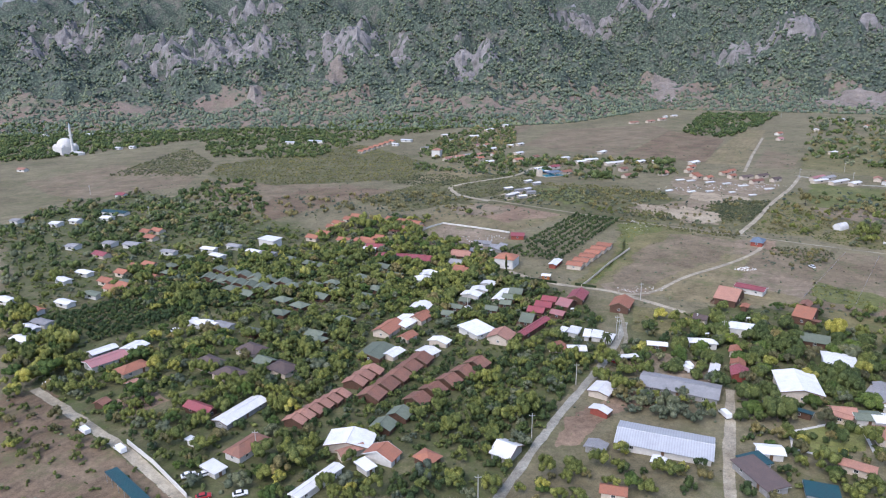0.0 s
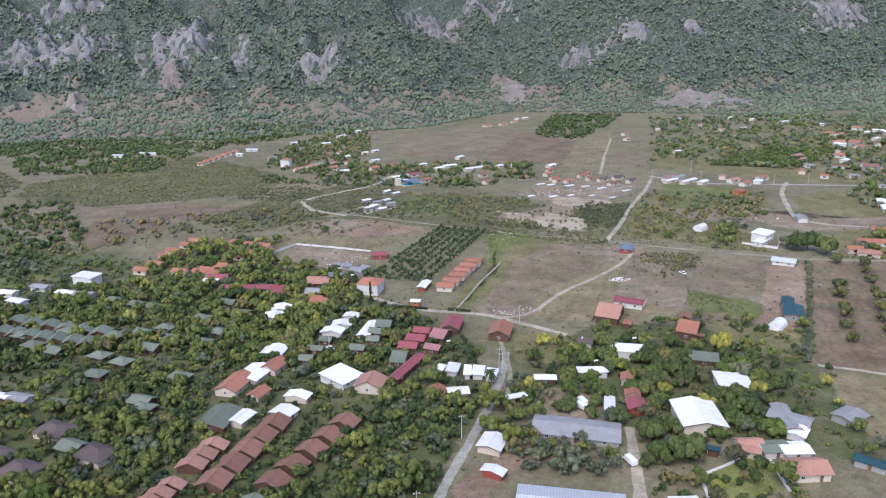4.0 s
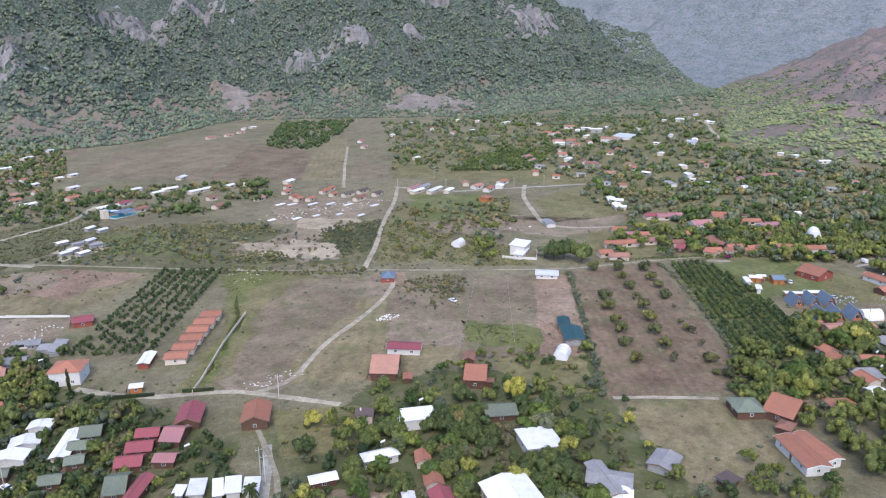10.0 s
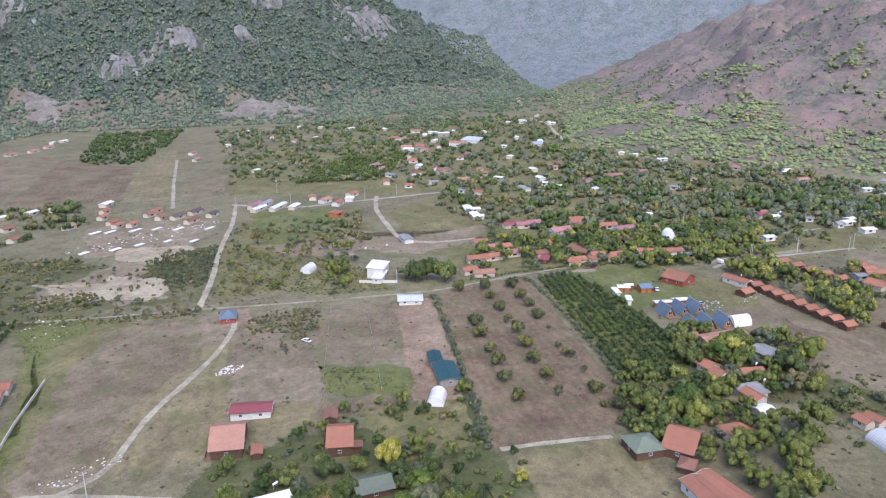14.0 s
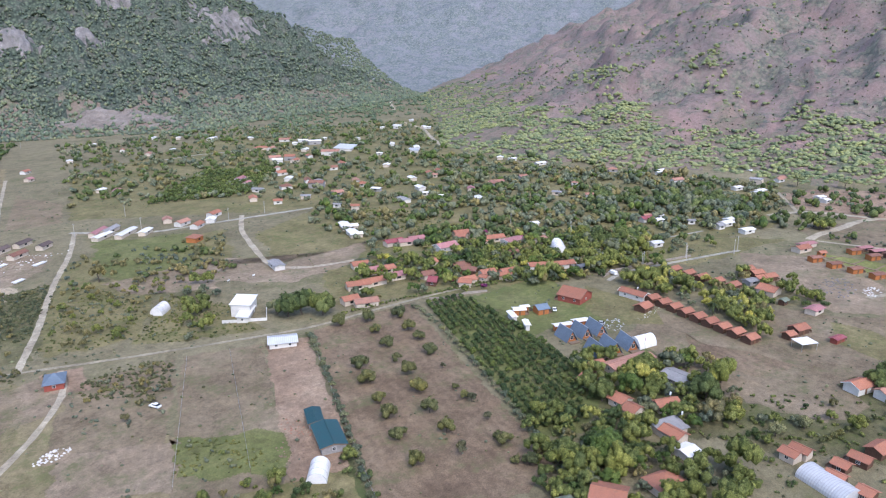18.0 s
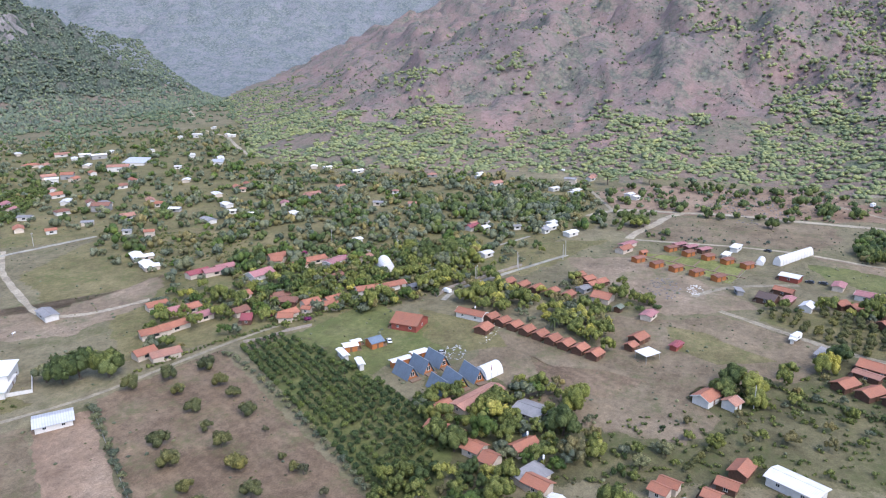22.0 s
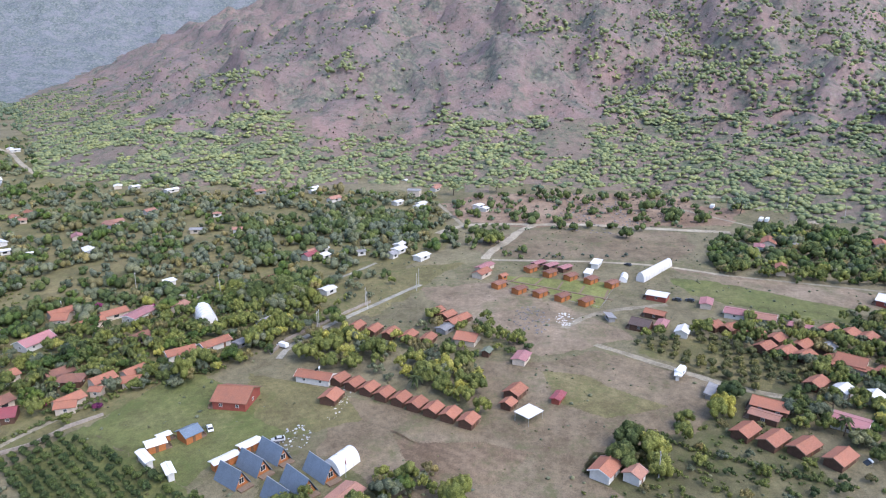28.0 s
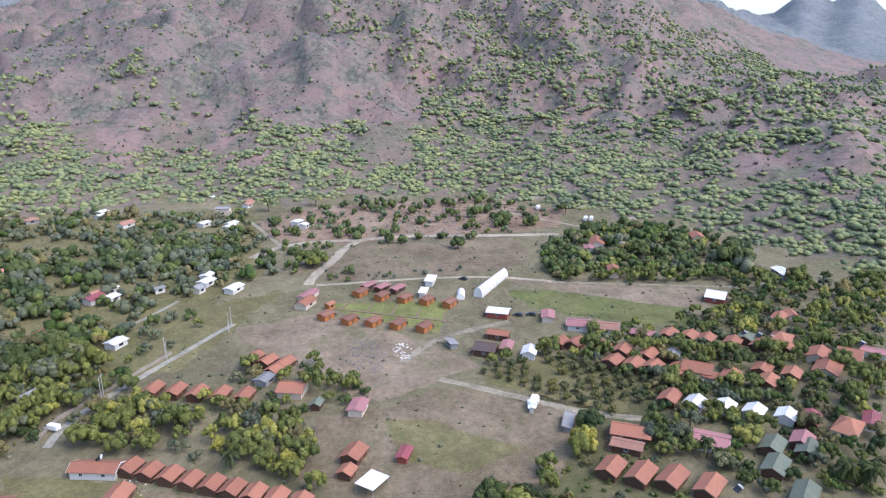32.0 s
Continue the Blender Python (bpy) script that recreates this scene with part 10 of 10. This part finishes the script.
grove(5, {'maquis': 4, 'green': 3}, 0.9, (-31, 760), (50, 713), (168, 662), (157, 624), (47, 672), (-30, 721), near=False, seed=76, clear=1.2)
grove(6, {'maquis': 6, 'green': 1}, 0.8, (20, 580), (193, 471), (197, 448), (97, 511), near=False, seed=77, clear=1.2)
# ---------- woods and undergrowth ----------
def cover(n, x0, x1, y0, y1, seed):
    r = rng(seed)
    return r.uniform(x0, x1, n), r.uniform(y0, y1, n), r


def plant(name, label, shapes, mat, x, y, r, lo, hi, flat=(0.8, 1.2), sunk=0.06):
    z = height(x, y)
    n = len(x)
    size = r.uniform(lo, hi, n)
    rows = np.stack([x, y, z - sunk * size, size, r.uniform(*flat, n), r.uniform(0, 6.28, n)], -1)
    tagged(new(name, scatter_mesh(name, shapes, rows, mat, True)), label, "woodland", kind="stuff")


BLOB = [far_shape(s, 2, 1.0, 1.1) for s in range(6)]
PINES = [leaf_crown(500 + s, 3, 0, 0.22, 1.35, 1.3, -0.42, 0.55) for s in range(12)]
ONE = [far_shape(s + 40, 1, 1.25, 1.5) for s in range(8)]
FAR_TREE = [leaf_crown(600 + s, 3, 2, 0.2, 1.2, 1.45, -0.1, 0.55) for s in range(10)]


def tuft_shape(seed):
    r = rng(seed)
    return OCTA_V * np.array([0.62, 0.62, 0.6]) * r.uniform(0.75, 1.3, (6, 1)) + np.array([0, 0, 0.35]), OCTA_F


TUFT = [tuft_shape(s) for s in range(8)]
TALL = [(v * np.array([1.2, 1.2, 1.35]), f) for v, f in TUFT]

# north slope: close woods of pine and oak, maquis and open brown patches between
x, y, r = cover(84000, -1250, 1850, 1030, 1900, 5)
dn = north_inside(x, y)
dens = 0.8 + 0.5 * wobble(x, y, 260, 2.2, 4) + 0.3 * wobble(x, y, 60, 0.4, 2) + 0.4 * (1 - smooth(0, 160, dn))
# brown open hillside low on the slope: x, y, half width
for bx, by, bw in ((-421, 1336, 60), (-750, 1289, 90), (80, 1214, 55), (-560, 1300, 60), (500, 1350, 40)):
    dens = dens - 0.75 * smooth(1.2, 0.5, np.hypot((x - bx) / bw, (y - by) / (bw * 0.9)) + 0.3 * wobble(x, y, 60, 3.3, 3))
keep = (dn > -15) & (dn < 760) & (r.uniform(0, 1, len(x)) < dens)
for rock in STONY:
    keep &= (stony_edge(x, y, *rock) < 0.08) | (r.uniform(0, 1, len(x)) < 0.1)
x, y = x[keep], y[keep]
pick = r.uniform(0, 1, len(x)) + 0.25 * wobble(x, y, 180, 5.0, 3)
low, mid_wood = pick < 0.42, (pick >= 0.42) & (pick < 0.8)
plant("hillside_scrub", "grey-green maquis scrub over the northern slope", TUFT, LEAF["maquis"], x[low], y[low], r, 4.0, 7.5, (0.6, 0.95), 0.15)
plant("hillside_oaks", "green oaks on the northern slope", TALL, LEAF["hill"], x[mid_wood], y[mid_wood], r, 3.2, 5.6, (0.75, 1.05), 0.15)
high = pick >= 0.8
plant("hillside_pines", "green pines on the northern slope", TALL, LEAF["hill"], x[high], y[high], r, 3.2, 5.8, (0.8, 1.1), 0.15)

# east slope: a belt of pines low down, groves running up the gullies, bare ribs between, scattered scrub
# each stretch: from x, y to x, y, half width
GROVES = [(949, 468, 793, 390, 35), (828, 246, 872, 128, 20), (1022, 70, 936, 59, 16), (973, 37, 741, 12, 25), (1186,
    140, 1064, 121, 15), (1131, -40, 872, -64, 24), (1077, -107, 985, -207, 20), (761, -126, 718, -32, 25), (833, -164,
    713, -210, 20), (694, -129, 668, -177, 12), (655, -28, 617, -113, 15), (1358, -611, 754, -238, 21), (1179, -338,
    1207, -539, 11), (572, -132, 582, -172, 13), (1008, 378, 967, 350, 14), (1059, 524, 802, 410, 26), (839, 535, 774,
    440, 23), (944, 723, 947, 645, 21), (978, 376, 894, 329, 14)]
BARE = [(983, 98, 787, 127, 15), (961, 442, 872, 313, 25), (860, 287, 828, 250, 9), (641, -124, 612, -163, 18), (978,
    576, 940, 504, 27), (945, 417, 859, 360, 20), (817, 597, 805, 539, 15), (988, 213, 963, 142, 25)]


def near_stretch(x, y, stretches, widen):
    best = np.full(np.shape(x), -1.0)
    for ax, ay, bx, by, w in stretches:
        dx, dy = bx - ax, by - ay
        k = np.clip(((x - ax) * dx + (y - ay) * dy) / (dx * dx + dy * dy), 0, 1)
        best = np.maximum(best, 1 - np.hypot(x - ax - k * dx, y - ay - k * dy) / (w * widen))
    return best


x, y, r = cover(58000, 440, 1500, -620, 1150, 9)
de = east_inside(x, y)
ragged_edge = 0.5 * wobble(x, y, 70, 2.2, 3)
band = (1 - smooth(45, 150, de + 45 * wobble(x, y, 200, 3.1, 3))) * (1 - 0.65 * smooth(560, 820, y))
wood = smooth(-0.1, 0.35, near_stretch(x, y, GROVES, 1.7) + ragged_edge)
bare = smooth(-0.05, 0.3, near_stretch(x, y, BARE, 1.4) + 0.6 * ragged_edge)
az = np.degrees(np.arctan2(x - 198, y - 188))
dens = 0.07 + 0.95 * band + 0.7 * wood + 0.34 * smooth(90, 108, az) + 0.12 * wobble(x, y, 90, 1.0, 3)
dens = np.minimum(dens, 0.9) * (1 - 0.9 * bare)
keep = (de > 0) & (de < 640) & (r.uniform(0, 1, len(x)) < dens)
x, y, band, wood, de = x[keep], y[keep], band[keep], wood[keep], de[keep]
pine = r.uniform(0, 1, len(x)) < 0.6 + 0.38 * np.maximum(band, wood)
close = pine & (de < 190)
pine_up = pine & (de >= 190)
plant("hillside_pines", "bright green pines along the mountain foot", PINES, LEAF["pine"], x[close], y[close], r, 3.6, 6.0, (0.7, 1.0), 0.1)
plant("hillside_pines", "green pines up the reddish mountainside", ONE, LEAF["pine"], x[pine_up], y[pine_up], r, 3.0, 5.0, (0.7, 0.95), 0.25)
plant("hillside_scrub", "thin scrub on the reddish eastern slope", ONE, LEAF["hill"], x[~pine], y[~pine], r, 1.8, 3.6)

x, y, r = cover(30000, 470, 1300, -400, 1000, 33)
de = east_inside(x, y)
keep = (de > 60) & (de < 560) & (r.uniform(0, 1, len(x)) < 0.42 + 0.3 * wobble(x, y, 90, 4.4, 3))
x, y = x[keep], y[keep]
dead = r.uniform(0, 1, len(x)) < 0.5
plant("hillside_scrub", "small dark shrubs on the reddish slope", TUFT, LEAF["maquis"], x[~dead], y[~dead], r, 0.8, 2.0)
plant("dry_scrub", "brown dry bushes on the reddish slope", TUFT, LEAF["burnt"], x[dead], y[dead], r, 0.8, 2.0)

# head of the valley
x, y, r = cover(9000, 700, 2000, 850, 1800, 14)
keep = (north_inside(x, y) < 10) & (east_inside(x, y) < 10) & (wobble(x, y, 150, 1.2, 3) > -0.25) & (np.hypot(x - 150, y - 200) < 1570)
plant("valley_woods", "woods and gardens at the head of the valley", BLOB, LEAF["pine"], x[keep], y[keep], r, 2.6, 5.0)

# closed low scrub and tall weeds on the plain
def thicket(kind, gap, lo, hi, *poly, seed=1):
    r = rng(seed)
    (x0, y0), (x1, y1) = np.min(poly, 0), np.max(poly, 0)
    count = int((x1 - x0) * (y1 - y0) / gap ** 2)
    x, y = r.uniform(x0, x1, count), r.uniform(y0, y1, count)
    hit = np.zeros(count, bool)
    for (ax, ay), (bx, by) in zip(poly, poly[1:] + poly[:1]):
        if ay != by:
            hit ^= ((ay > y) != (by > y)) & (x < (bx - ax) * (y - ay) / (by - ay) + ax)
    hit &= wobble(x, y, 34, seed * 0.37, 4) > r.uniform(-1.3, 0.1, count)
    x, y = x[hit], y[hit]
    ok = np.array([free(a, b, 0.8) for a, b in zip(x, y)], bool)
    words = {"scrub": ("thorny_scrub", "low olive-green scrub covering open ground", "scrub"), "grass": ("tall_weeds", "tall green and yellowing weeds on open ground", "weed")}[kind]
    plant(words[0], words[1], TUFT, LEAF[words[2]], x[ok], y[ok], r, lo, hi, (0.6, 1.1), 0.1)


thicket('scrub', 1.7, 0.8, 1.7, (136, 521), (166, 498), (167, 474), (153, 475), (131, 493), seed=81)
thicket('scrub', 1.9, 0.8, 1.8, (188, 513), (231, 532), (253, 517), (221, 477), (201, 488), seed=82)
thicket('scrub', 2.4, 0.8, 1.8, (-49, 688), (5, 690), (27, 654), (1, 625), (-46, 643), seed=83)
thicket('scrub', 2.4, 0.8, 1.9, (34, 594), (64, 609), (121, 580), (141, 539), (130, 529), (82, 554), (45, 563), seed=84)
thicket('scrub', 2.4, 0.8, 1.9, (72, 642), (125, 616), (187, 565), (181, 539), (121, 584), seed=85)
thicket('scrub', 1.7, 0.7, 1.6, (132, 486), (163, 454), (190, 432), (185, 425), (148, 452), (128, 475), seed=86)
thicket('scrub', 2.0, 0.8, 1.9, (207, 532), (254, 528), (241, 499), (216, 465), (193, 461), (198, 492), seed=87)
thicket('grass', 2.6, 0.5, 1.3, (238, 487), (265, 496), (260, 454), (234, 424), (212, 433), (205, 445), seed=88)
thicket('grass', 2.4, 0.6, 1.4, (278, 458), (283, 418), (271, 381), (243, 399), (230, 418), (250, 433), seed=89)
thicket('scrub', 1.9, 0.7, 1.6, (197, 401), (219, 402), (230, 388), (210, 366), (190, 388), seed=90)
thicket('grass', 1.9, 0.5, 1.1, (190, 335), (203, 322), (200, 298), (178, 320), seed=91)
thicket('grass', 2.6, 0.7, 1.7, (474, 532), (478, 485), (488, 431), (444, 408), (412, 439), (425, 470), seed=92)
thicket('grass', 2.6, 0.4, 1.0, (122, 470), (148, 471), (146, 448), (123, 434), (103, 390), (81, 346), (72, 345), (109, 403), seed=93)
thicket('scrub', 3.4, 0.9, 2.0, (-258, 796), (-107, 931), (-14, 758), (-23, 664), (-164, 658), (-245, 727), seed=94)
thicket('scrub', 2.8, 0.8, 1.9, (-67, 581), (-12, 650), (84, 696), (89, 612), (-10, 539), (-34, 528), seed=95)
thicket('scrub', 3.0, 1.0, 2.4, (-360, 740), (-351, 957), (-265, 805), (-256, 722), seed=96)
thicket('scrub', 2.6, 0.8, 2.0, (120, 590), (154, 604), (184, 570), (177, 542), (125, 542), (112, 554), seed=97)

# tufts and low bushes over the open fields
x, y, r = cover(21000, -300, 720, -70, 850, 21)
keep = (wobble(x, y, 120, 0.7, 3) + 0.5 * wobble(x, y, 25, 2.0, 2) > r.uniform(-0.9, 0.9, len(x))) & (east_inside(x, y) < 0)
x, y = x[keep], y[keep]
ok = np.array([free(a, b, 0.6) for a, b in zip(x, y)])
x, y = x[ok], y[ok]
dryish = r.uniform(0, 1, len(x)) < 0.5
plant("grass_tufts", "dry tufts and low weeds over the fields", TUFT, LEAF["dry"], x[dryish], y[dryish], r, 0.35, 1.0, (0.5, 0.9))
plant("low_bushes", "low dark bushes over the fields", TUFT, LEAF["maquis"], x[~dryish], y[~dryish], r, 0.4, 1.5, (0.6, 1.0))

# plain: undergrowth, hedges and far gardens collected above
for kind, rows in WILD.items():
    if rows:
        shapes = LIGHT.get(kind, SHRUB)
        near_rows = [q for q in rows if math.hypot(q[0] - 90, q[1] - 100) < 430]
        far_rows = [(q[0], q[1], q[2], q[3] * (3.0 if kind in LIGHT else 1.7), q[4] * 1.25, q[5]) for q in rows if math.hypot(q[0] - 90, q[1] - 100) >= 430]
        for name, sh, rr in (("garden_trees", shapes, near_rows), ("far_garden_trees", FAR_TREE, far_rows)):
            if rr:
                tagged(new(name, scatter_mesh(name, sh, rr, LEAF[KINDS[kind][1] if kind in KINDS else kind], True)), "thick mixed green tree crowns between the buildings", "trees", kind="stuff")
if BRUSH:
    ob = new("undergrowth", scatter_mesh("undergrowth", SHRUB, BRUSH, LEAF["green"], True))
    tagged(ob, "low green shrubs and garden plants between the houses", "shrubs", kind="stuff")
